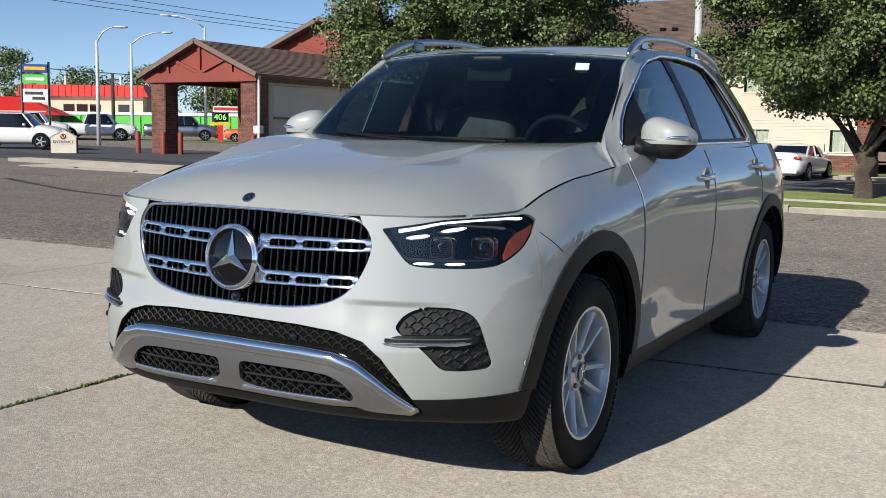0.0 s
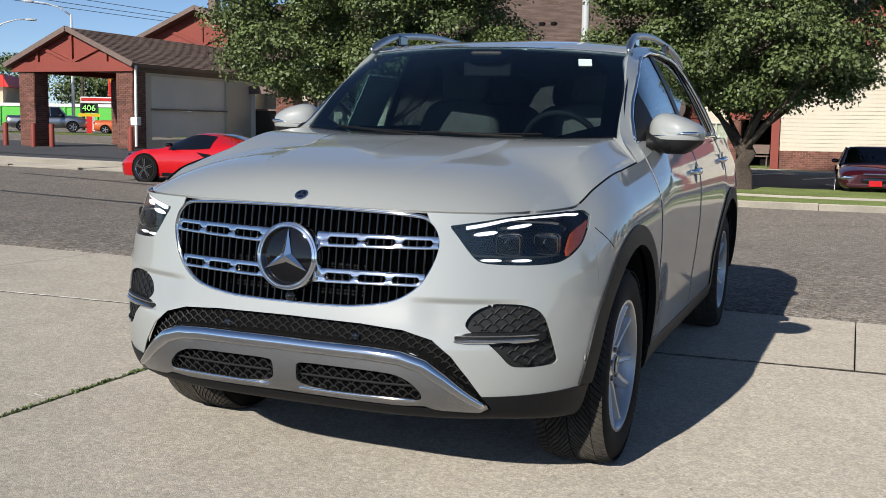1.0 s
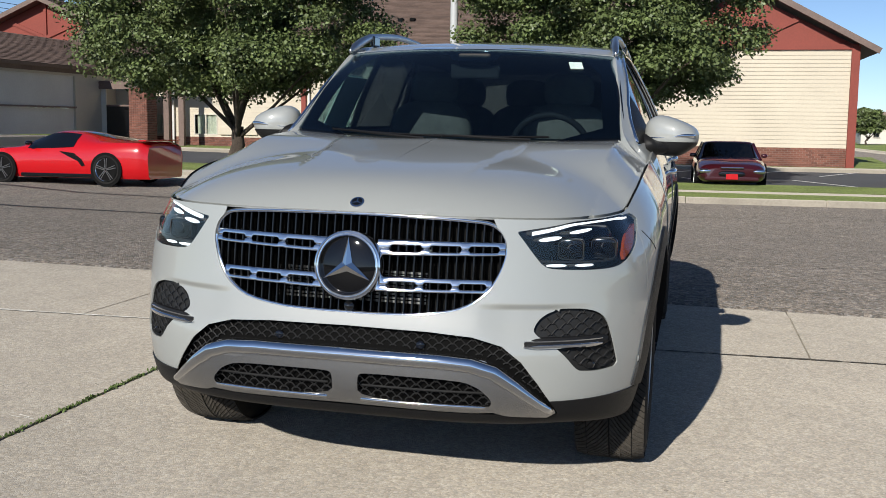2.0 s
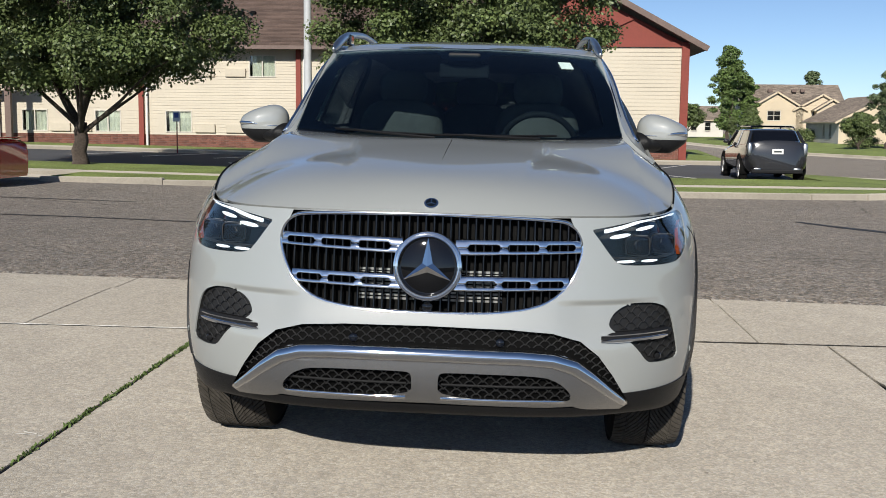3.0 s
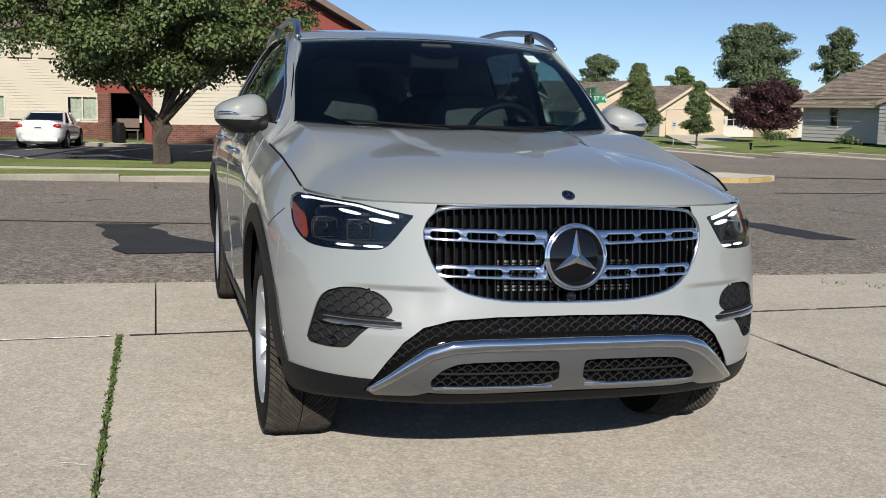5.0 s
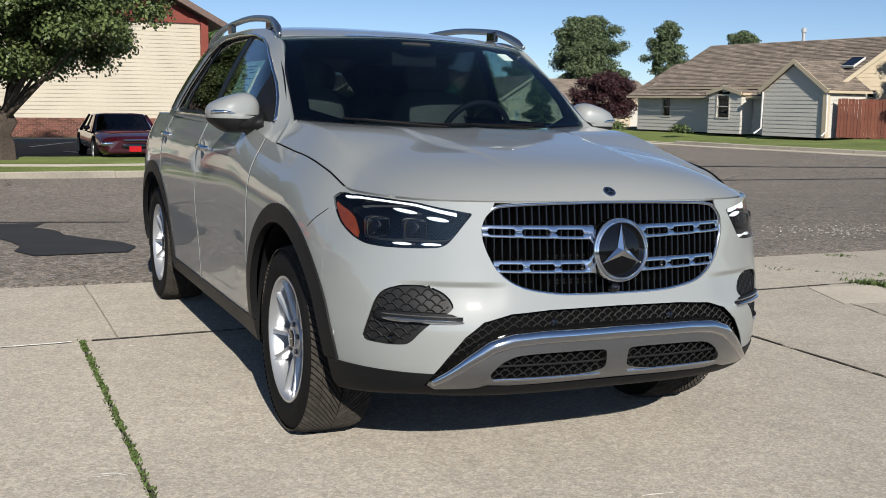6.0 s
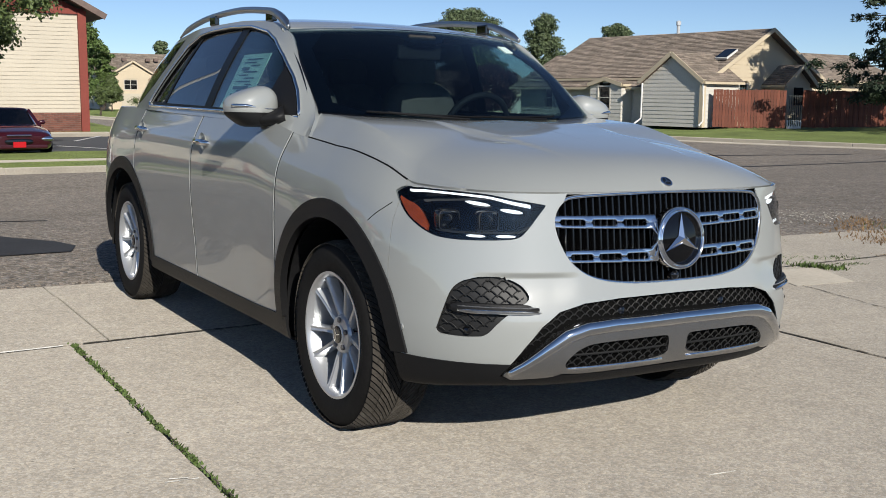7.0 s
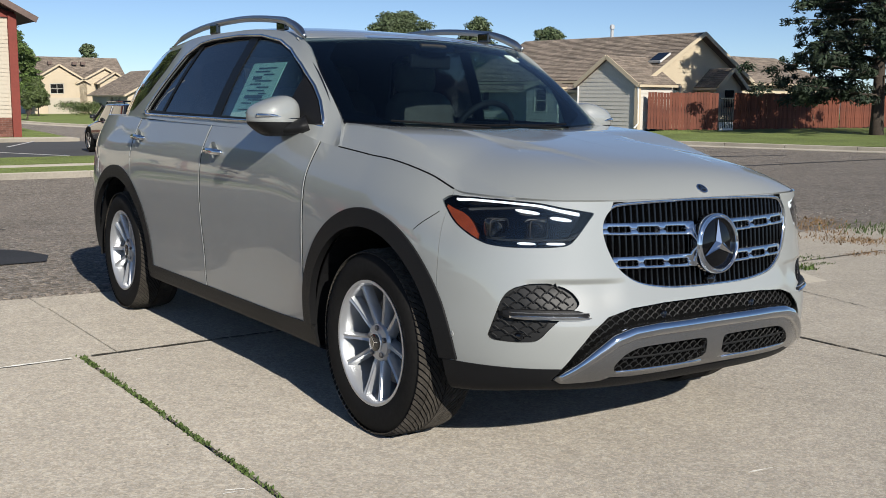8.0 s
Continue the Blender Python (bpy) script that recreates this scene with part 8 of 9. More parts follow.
    for sx in (1, -1):
        pil = [((sx * wb * 0.99, yb0 + 0.03, belt_z - 0.05), (sx * wt * 0.985, yt0 + 0.03, H - 0.08)), ((sx * wb * 0.99, yb1 - 0.03, belt_z - 0.05), (sx * wt * 0.985, yt1 - 0.03, H - 0.08)),
               ((sx * wb * 1.005, lerp(yb0, yb1, 0.52), belt_z - 0.05), (sx * wt * 1.005, lerp(yt0, yt1, 0.48), H - 0.08))]
        for i, (p, q) in enumerate(pil):
            bm = bmesh.new()
            tube(bm, [p, q], 0.045 if i < 2 else 0.03, 6)
            part("pillar", bm, paint, c)
        bm = bmesh.new()
        blob(bm, (sx * (wb + 0.12), yb0 + 0.42, belt_z + 0.06), (0.10, 0.07, 0.06), 2.6, 12, 8)
        part("mirror", bm, paint, c, smooth=True)
        for wy in wheels:
            wv = empty("wheel", Matrix.Identity(4))
            wv.parent = c
            wv.matrix_basis = Matrix.Translation((sx * (W / 2 - 0.105), -L / 2 + wy * L, wheel_r)) @ (Matrix.Identity(4) if sx > 0 else Matrix.Rotation(math.pi, 4, "Z"))
            bm = bmesh.new()
            lathe(bm, [(wheel_r * 0.66, 0.10), (wheel_r * 0.9, 0.115), (wheel_r, 0.08), (wheel_r, -0.1), (wheel_r * 0.66, -0.1)], 28, axis="x")
            part("tyre", bm, RUBBER, wv, smooth=40)
            bm = bmesh.new()
            for k in range(5):
                a = 2 * math.pi * k / 5
                box(bm, (0.112, wheel_r * 0.36 * math.cos(a), wheel_r * 0.36 * math.sin(a)), (0.022, wheel_r * 0.62, wheel_r * 0.17), Matrix.Rotation(a, 4, "X"))
            lathe(bm, [(wheel_r * 0.60, 0.10), (wheel_r * 0.67, 0.122), (wheel_r * 0.67, 0.09), (wheel_r * 0.6, 0.09)], 28, axis="x", caps=False)
            part("rim", bm, rim, wv)
            bm = bmesh.new()
            arc = [(-L / 2 + wy * L + wheel_r * 1.16 * math.cos(a), wheel_r + wheel_r * 1.16 * math.sin(a)) for a in steps(radians(-20), radians(200), 18)]
            prism(bm, arc, sx * (W / 2 - 0.25), sx * (W / 2 + 0.004), "x")
            part("wheel_arch", bm, DARK, c)
    # lamps, plates, grille
    fz, bz = nose * H * 0.80, deck_z * 0.80
    for sx in (1, -1):
        bm = bmesh.new()
        blob(bm, (sx * W * 0.36, -L / 2 + 0.06, fz), (W * 0.095, 0.075, 0.065), 2.6, 14, 10)
        part("headlamp", bm, CHROME, c, "clear headlamp", smooth=50)
        bm = bmesh.new()
        if tall:
            blob(bm, (sx * W * 0.42, L / 2 - 0.10, bz - 0.02), (W * 0.040, 0.075, 0.20), 3.0, 14, 10)
            blob(bm, (sx * W * 0.30, L / 2 + 0.005, 0.40), (0.11, 0.03, 0.035), 3.0, 12, 8)
        else:
            blob(bm, (sx * W * 0.37, L / 2 - 0.06, bz), (W * 0.095, 0.075, 0.075), 2.6, 14, 10)
        part("tail_lamp", bm, SATIN if tall else TAILRED, c, "clear upright tail lamp" if tall else "red tail lamp", smooth=50)
    bm = bmesh.new()
    blob(bm, (0, -L / 2 + 0.012, fz * 0.86), (W * 0.19, 0.03, 0.085), 3.0, 16, 8)
    part("grille", bm, GLOSSBLACK, c, smooth=50)
    boxed("rear_plate", (0, L / 2 + 0.006, bz * 0.92), (0.32, 0.02, 0.15), WHITE, c, "white number plate", bevel=0.004)
    boxed("plate_bar", (0, L / 2 + 0.018, bz * 0.92), (0.22, 0.004, 0.05), INK, c)
    boxed("rear_bumper", (0, L / 2 - 0.03, 0.33), (W * 0.78, 0.12, 0.12), PLASTIC if rack else paint, c, bevel=0.03)
    boxed("front_bumper", (0, -L / 2 + 0.03, 0.30), (W * 0.74, 0.10, 0.11), paint, c, bevel=0.03)
    if rack:
        for sx in (1, -1):
            bm = bmesh.new()
            tube(bm, [(sx * wt * 0.9, yt0 + 0.25, H), (sx * wt * 0.9, yt0 + 0.35, H + 0.06), (sx * wt * 0.9, yt1 - 0.35, H + 0.06), (sx * wt * 0.9, yt1 - 0.2, H)], 0.022, 6)
            part("roof_rail", bm, GLOSSBLACK, c)
        for yy in (yt0 + 0.6, yt1 - 0.5):
            bm = bmesh.new()
            tube(bm, [(-wt * 0.9, yy, H + 0.07), (wt * 0.9, yy, H + 0.07)], 0.03, 6)
            part("cross_bar", bm, GLOSSBLACK, c)
    return c


TAILRED = mat("tail_red", (0.42, 0.02, 0.018), 0.15, coat=1.0)
RED = mat("red_paint", (0.52, 0.006, 0.010), 0.25, coat=1.0, vary=0.01, tone=0.02)
MAROON = mat("maroon_paint", (0.045, 0.005, 0.010), 0.25, coat=1.0, vary=0.02, tone=0.03)
WHITECAR = mat("white_car_paint", (0.74, 0.74, 0.72), 0.3, coat=1.0, vary=0.01, tone=0.02)
BLACKCAR = mat("black_car_paint", (0.022, 0.022, 0.024), 0.2, coat=1.0, vary=0.02, tone=0.02)
ORANGE = mat("orange_paint", (0.60, 0.13, 0.03), 0.4, coat=0.5)

white_sedan = parked("sedan", -5.1, 38.0, 174, 4.5, 1.70, 1.33, WHITECAR, "white saloon car parked in the motel car park", belt=0.60, deck=0.67, rear_y=(0.66, 0.84))
maroon = parked("sedan", 2.05, 28.4, 1.5, 5.3, 1.94, 1.30, MAROON, "dark maroon saloon car parked facing the street", rear_y=(0.70, 0.84), screen_y=(0.30, 0.41), nose=0.48)
boxed("grille_frame", (0, -2.70, 0.60), (0.62, 0.05, 0.045), CHROME, maroon, "thin chrome bar across the grille", bevel=0.02)
boxed("red_plate", (0, -2.71, 0.36), (0.32, 0.02, 0.15), RED, maroon, "red front plate", bevel=0.004)
parked("suv", 7.85, 29.2, 178, 4.8, 1.86, 1.55, BLACKCAR, "black sport utility vehicle with roof rails, seen from behind", hood=0.36, belt=0.60, deck=0.685, screen_y=(0.26, 0.37), rear_y=(0.87, 0.955), wheel_r=0.38, rack=True, clear=0.24, tall=True)
def sports_car(x, y, rot, label):
    """A low mid-engined coupe: one smooth loft, glass laid over it, wheels, lamps and vents. Its nose points to -y."""
    L = 4.63
    c = empty("sports_car", Matrix.Translation((x, y, level(x, y) + 0.02)) @ Matrix.Rotation(radians(rot), 4, "Z"), label, "car")
    top = ((0, 0.52), (0.05, 0.64), (0.16, 0.76), (0.27, 0.86), (0.35, 1.04), (0.43, 1.18), (0.49, 1.225), (0.56, 1.215), (0.70, 1.11), (0.84, 1.02), (0.95, 0.99), (0.985, 0.97), (1, 0.88))
    edge_w = ((0, 0.45), (0.1, 0.58), (0.27, 0.60), (0.43, 0.50), (0.56, 0.50), (0.72, 0.56), (0.9, 0.74), (1, 0.72))
    edge_z = ((0, 0.50), (0.05, 0.63), (0.16, 0.77), (0.27, 0.85), (0.36, 1.01), (0.44, 1.14), (0.50, 1.175), (0.58, 1.15), (0.72, 1.03), (0.85, 0.985), (0.95, 0.97), (1, 0.86))
    belt_w = ((0, 0.60), (0.06, 0.76), (0.12, 0.83), (0.2, 0.86), (0.5, 0.87), (0.7, 0.90), (0.8, 0.92), (0.95, 0.87), (1, 0.78))
    belt_z = ((0, 0.49), (0.06, 0.62), (0.14, 0.76), (0.2, 0.80), (0.3, 0.80), (0.5, 0.82), (0.68, 0.88), (0.8, 0.92), (0.95, 0.94), (1, 0.83))
    wide = ((0, 0.66), (0.04, 0.82), (0.12, 0.935), (0.2, 0.95), (0.34, 0.925), (0.5, 0.925), (0.66, 0.955), (0.8, 0.967), (0.94, 0.93), (1, 0.84))
    ts = sorted({*steps(0, 0.1, 8), *steps(0.1, 0.9, 40), *steps(0.9, 1, 8)})

    def ring(t, out=0.0):
        half = [(0.0, spline(top, t)), (spline(edge_w, t) * 0.6, spline(top, t) * 0.55 + 0.45 * spline(edge_z, t) + 0.012), (spline(edge_w, t), spline(edge_z, t)),
                ((spline(edge_w, t) + spline(belt_w, t)) / 2 + 0.02, (spline(edge_z, t) + spline(belt_z, t)) / 2 + 0.012), (spline(belt_w, t), spline(belt_z, t)), (spline(wide, t), spline(belt_z, t) * 0.76 + 0.02), (spline(wide, t) - 0.015, 0.42), (spline(wide, t) - 0.03, 0.24), (spline(wide, t) * 0.9, 0.14), (0.0, 0.13)]
        pts = half + [(-a, b) for a, b in half[-2:0:-1]]
        zc = 0.6
        return [(a * (1 + out), -L / 2 + t * L, b + (out * 0.9 if b > zc else 0)) for a, b in pts]

    def grid(rows, keep=None):
        n = len(rows[0])
        vs, fs = [p for r in rows for p in r], []
        for i in range(len(rows) - 1):
            for k in range(n):
                if keep is None or keep(i, k):
                    fs.append((i * n + k, i * n + (k + 1) % n, (i + 1) * n + (k + 1) % n, (i + 1) * n + k))
        if keep is None:
            fs += [tuple(range(n))[::-1], tuple((len(rows) - 1) * n + k for k in range(n))]
        return vs, fs
    rows = [ring(t) for t in ts]
    solid("body", *grid(rows), RED, c, smooth=55)
    over = [ring(t, 0.007) for t in ts]
    n = len(rows[0])

    def pane(name, t0, t1, cols, label, narrow=0.0):
        vs, fs = grid(over, lambda i, k: k in cols and t0 <= (ts[i] + ts[i + 1]) / 2 <= t1)
        used = sorted({v for f in fs for v in f})
        at = {v: q for q, v in enumerate(used)}
        solid(name, [vs[v] for v in used], [tuple(at[v] for v in f) for f in fs], GLOSSBLACK, c, label, smooth=55)
    pane("windscreen", 0.285, 0.425, (0, 1, n - 2, n - 1), "dark raked windscreen")
    pane("engine_cover", 0.60, 0.86, (0, n - 1), "dark louvred engine cover")
    pane("side_window", 0.345, 0.60, (2, 3), "dark side window")
    pane("side_window", 0.345, 0.60, (n - 4, n - 3), "dark side window")
    for sx in (1, -1):
        for wy, r in ((0.20, 0.335), (0.787, 0.35)):
            yy = -L / 2 + wy * L
            bm = bmesh.new()
            lathe(bm, [(0.0, 0.0), (r * 1.13, 0.0), (r * 1.13, 0.03), (0.0, 0.03)], 32, Matrix.Translation((sx * 0.94, yy, r)) @ Matrix.Rotation(0 if sx > 0 else math.pi, 4, "Z"), axis="x")
            part("wheel_arch", bm, DARK, c)
            wv = empty("wheel", Matrix.Identity(4))
            wv.parent = c
            wv.matrix_basis = Matrix.Translation((sx * 0.862, yy, r)) @ (Matrix.Identity(4) if sx > 0 else Matrix.Rotation(math.pi, 4, "Z"))
            bm = bmesh.new()
            lathe(bm, [(r * 0.74, 0.10), (r * 0.92, 0.118), (r, 0.085), (r, -0.15), (r * 0.74, -0.15)], 36, axis="x")
            part("tyre", bm, RUBBER, wv, smooth=40)
            bm = bmesh.new()
            for k in range(5):
                a = 2 * math.pi * k / 5 + 0.3
                for da in (-0.14, 0.14):
                    box(bm, (0.118, r * 0.40 * math.cos(a + da), r * 0.40 * math.sin(a + da)), (0.02, r * 0.70, r * 0.055), Matrix.Rotation(a + da * 0.5, 4, "X"))
            lathe(bm, [(r * 0.70, 0.10), (r * 0.755, 0.125), (r * 0.755, 0.09), (r * 0.70, 0.09)], 36, axis="x", caps=False)
            part("rim", bm, CHROME, wv, "bright spoked rim")
        bm = bmesh.new()
        prism(bm, [(0.12, 0.76), (0.50, 0.72), (0.70, 0.58), (0.78, 0.44), (0.70, 0.42), (0.60, 0.54), (0.36, 0.64)], sx * 0.925, sx * 0.962, "x")
        part("side_vent", bm, GLOSSBLACK, c, "black side vent")
        bm = bmesh.new()
        blob(bm, (sx * 0.62, -1.98, 0.665), (0.13, 0.20, 0.035), 2.4, 14, 8, Matrix.Rotation(radians(-24 * sx), 3, "Z"))
        part("headlamp", bm, GLOSSBLACK, c, "slim dark headlamp", smooth=50)
        for k in (0, 1):
            boxed("tail_lamp", (sx * (0.52 + 0.2 * k), 2.27, 0.82), (0.16, 0.06, 0.09), TAILRED, c, "red tail lamp", bevel=0.015)
        bm = bmesh.new()
        blob(bm, (sx * 1.0, -0.62, 0.93), (0.10, 0.07, 0.055), 2.5, 12, 8)
        part("mirror", bm, GLOSSBLACK, c, "black door mirror", smooth=True)
        boxed("sill", (sx * 0.925, 0.05, 0.20), (0.05, 1.9, 0.09), GLOSSBLACK, c, bevel=0.02)
    boxed("rear_wing", (0, 2.17, 1.02), (1.62, 0.20, 0.03), RED, c, bevel=0.01)
    boxed("rear_grille", (0, 2.28, 0.62), (1.3, 0.06, 0.22), GLOSSBLACK, c, bevel=0.02)
    return c


sports_car(-13.3, 18.5, -90, "low bright red sports car parked at the kerb")
parked("suv", -41.0, 31.8, 120, 4.9, 1.98, 1.76, WHITECAR, "white sport utility vehicle beside the entrance sign", belt=0.55, deck=0.60, screen_y=(0.26, 0.37), rear_y=(0.90, 0.98), wheel_r=0.37, clear=0.22)
for tx, ty, p in ((-55.6, 50.6, WHITECAR), (-58.6, 47.2, WHITECAR), (-54.0, 57.6, SATIN)):
    parked("pickup", tx, ty, 130, 5.6, 2.0, 1.85, p, "white crew-cab pickup truck parked across the road" if p is WHITECAR else "silver pickup truck parked across the road", hood=0.36, belt=0.56, deck=0.56, screen_y=(0.26, 0.34), rear_y=(0.60, 0.64), wheel_r=0.40, clear=0.3, kind="pickup")
parked("small_truck", -49.0, 60.0, 120, 4.2, 1.8, 1.5, ORANGE, "orange small truck by the filling station", rear_y=(0.55, 0.60))

# ---- street furniture, signs, wires ----
def lettering(name, text, m, size, material, parent, label=""):
    cu = bpy.data.curves.new("lettering", "FONT")
    cu.body, cu.size, cu.align_x, cu.align_y, cu.extrude = text, size, "CENTER", "CENTER", 0.004
    ob = new("blank", cu)
    bpy.context.view_layer.update()
    me = bpy.data.meshes.new_from_object(ob.evaluated_get(bpy.context.evaluated_depsgraph_get()))
    bpy.data.objects.remove(ob)
    bpy.data.curves.remove(cu)
    t = link(name, me, material, parent, label)
    t.matrix_basis = m
    return t


UPRIGHT = Matrix.Rotation(math.pi / 2, 4, "X")
SIGNGREEN = mat("sign_green", (0.01, 0.22, 0.10), 0.4)
BURGUNDY = mat("burgundy", (0.16, 0.015, 0.02), 0.5)
REDROOF = mat("red_metal_roof", (0.62, 0.03, 0.02), 0.45, vary=0.05, tone=0.08)
LIME = mat("lime_wall", (0.12, 0.56, 0.07), 0.6, vary=0.04, tone=0.05)
BLUE = mat("sign_blue", (0.03, 0.07, 0.30), 0.4)
SIGNYELLOW = mat("sign_yellow", (0.80, 0.50, 0.03), 0.4)
SIGNRED = mat("sign_red", (0.60, 0.03, 0.02), 0.4)
HYDRED = mat("hydrant_red", (0.62, 0.23, 0.18), 0.5, vary=0.08, tone=0.1)

# tall white lamp post between the trees
pole = empty("lamp_post", Matrix.Translation((-5.75, 25.8, level(-5.75, 25.8) + 0.12)), "tall plain white metal lamp post", "lamp post")
bm = bmesh.new()
lathe(bm, [(0.16, -0.1), (0.16, 0.04), (0.118, 0.06), (0.112, 3.0), (0.098, 9.0), (0.0, 9.0)], 20)
part("shaft", bm, POLEPAINT, pole, smooth=40)


def entrance_sign(x, y, rot, label):
    """A low gabled board sign with a disc mark and the word ENTRANCE."""
    s = empty("entrance_sign", Matrix.Translation((x, y, level(x, y) + 0.12)) @ Matrix.Rotation(radians(rot), 4, "Z") @ Matrix.Scale(0.88, 4), label, "sign")
    bm = bmesh.new()
    prism(bm, [(-0.62, -0.1), (0.62, -0.1), (0.62, 0.72), (0.0, 1.06), (-0.62, 0.72)], -0.16, 0.16, "y")
    part("sign_board", bm, CREAM, s, "cream sign board")
    for sx in (1, -1):
        boxed("side_board", (sx * 0.63, 0, 0.33), (0.03, 0.30, 0.84), REDWOOD, s)
    for sg in (1, -1):
        bar(s, "capping", (sg * 0.66, 0, 0.71), (0, 0, 1.07), 0.38, 0.04, CREAM)
    bm = bmesh.new()
    lathe(bm, [(0.0, -0.172), (0.145, -0.172), (0.145, -0.158)], 28, Matrix.Translation((0.0, 0, 0.73)), axis="y")
    part("disc_mark", bm, BURGUNDY, s, "burgundy disc mark")
    for dx in (-0.05, 0.05):
        boxed("mark_stroke", (dx, -0.176, 0.73), (0.025, 0.006, 0.15), WHITE, s, rot=Matrix.Rotation(radians(22 if dx > 0 else -22), 4, "Y"))
    lettering("sign_word", "ENTRANCE", Matrix.Translation((0, -0.168, 0.46)) @ UPRIGHT, 0.20, INK, s, "dark lettering ENTRANCE")
    boxed("rule", (0, -0.166, 0.36), (0.95, 0.008, 0.012), FASCIA, s)
    return s


entrance_sign(13.6, 31.5, -8, "cream gabled entrance sign beside the motel drive")
entrance_sign(-35.2, 29.6, 35, "cream gabled entrance sign at the far drive")

street = empty("street_sign", Matrix.Translation((11.68, 26.4, level(11.68, 26.4) + 0.25)), "green street name sign on a thin steel post", "sign")
bm = bmesh.new()
tube(bm, [(0, 0, -0.3), (0.05, 0, 2.35)], 0.03, 8)
part("post", bm, STEEL, street, smooth=True)
boxed("name_plate", (0.05, -0.05, 2.06), (0.98, 0.02, 0.24), SIGNGREEN, street, "green name plate", bevel=0.006)
lettering("plate_word", "S 31ST ST W", Matrix.Translation((0.05, -0.064, 2.06)) @ UPRIGHT, 0.19, WHITE, street, "white lettering")
boxed("cross_plate", (0.05, 0.0, 2.30), (0.05, 0.75, 0.2), SIGNGREEN, street, "green name plate", bevel=0.006)

hyd = empty("fire_hydrant", Matrix.Translation((11.6, 22.0, level(11.6, 22.0) + 0.02)), "white fire hydrant with faded red cap", "hydrant")
bm = bmesh.new()
lathe(bm, [(0.15, -0.05), (0.15, 0.04), (0.095, 0.06), (0.09, 0.10), (0.10, 0.42), (0.12, 0.44), (0.12, 0.50), (0.0, 0.50)], 20)
part("barrel", bm, WHITE, hyd, smooth=40)
bm = bmesh.new()
lathe(bm, [(0.135, 0.50), (0.135, 0.53), (0.11, 0.56), (0.10, 0.64), (0.05, 0.69), (0.035, 0.70), (0.035, 0.75), (0.0, 0.75)], 20)
part("cap", bm, HYDRED, hyd, "red hydrant cap", smooth=40)
for sx in (1, -1):
    bm = bmesh.new()
    lathe(bm, [(0.06, 0.08), (0.06, 0.15), (0.045, 0.17), (0.0, 0.17)], 14, Matrix.Translation((0, 0, 0.40)) @ Matrix.Rotation(radians(0 if sx > 0 else 180), 4, "Z"), axis="x")
    part("outlet", bm, HYDRED, hyd, smooth=40)

park = empty("parking_sign", Matrix.Translation((-13.9, 38.8, level(-13.9, 38.8) + 0.1)), "small blue and white parking sign on a thin post", "sign")
bm = bmesh.new()
tube(bm, [(0, 0, -0.1), (0, 0, 1.4)], 0.025, 6)
part("post", bm, BURGUNDY, park)
boxed("plate", (0, -0.03, 1.45), (0.30, 0.02, 0.42), WHITE, park, bevel=0.005)
boxed("plate_mark", (0, -0.045, 1.5), (0.18, 0.01, 0.2), BLUE, park)
bin_ = empty("litter_bin", Matrix.Translation((-2.75, 40.6, level(-2.75, 40.6) + 0.12)), "dark ribbed litter bin by the motel entry", "bin")
bm = bmesh.new()
lathe(bm, [(0.24, 0.0), (0.27, 0.05), (0.27, 0.66), (0.22, 0.70), (0.22, 0.82), (0.0, 0.84)], 18)
part("drum", bm, PLASTIC, bin_, smooth=40)
for bx in (-2.5,):
    bn = empty("bench", Matrix.Translation((bx, 44.2, level(bx, 44.2) + 0.12)), "dark bench in the motel entry", "bench")
    boxed("bench_seat", (0, 0, 0.45), (1.0, 0.4, 0.05), FASCIA, bn)
    boxed("bench_back", (0, 0.2, 0.75), (1.0, 0.04, 0.4), FASCIA, bn)
    for sx in (1, -1):
        boxed("bench_leg", (sx * 0.42, 0, 0.22), (0.05, 0.36, 0.44), FASCIA, bn)
for sx, sy, lab in ((25.9, 55.6, "small notice on a post at the far kerb"), (28.3, 52.6, "small notice on a post on a lawn")):
    sg_ = empty("notice_post", Matrix.Translation((sx, sy, -0.86)), lab, "sign")
    bm = bmesh.new()
    tube(bm, [(0, 0, 0), (0, 0, 1.5)], 0.02, 6)
    part("post", bm, STEEL, sg_)
    boxed("plate", (0, -0.02, 1.45), (0.28, 0.02, 0.5), POLEPAINT, sg_)
    boxed("print_bar", (0, -0.034, 1.5), (0.2, 0.006, 0.06), INK, sg_)
    boxed("print_bar", (0, -0.034, 1.38), (0.2, 0.006, 0.06), INK, sg_)

# steel bollards before the canopy
for bx, by in ((-34.5, 33.4), (-32.7, 33.2), (-32.3, 33.9), (-27.4, 33.2)):
    bo = empty("bollard", Matrix.Translation((bx, by, level(bx, by))), "rust-red steel bollard before the canopy", "bollard", "bollards")
    bm = bmesh.new()
    lathe(bm, [(0.12, -0.05), (0.12, 1.0), (0.08, 1.06), (0.0, 1.07)], 14)
    part("post", bm, REDWOOD, bo, smooth=40)


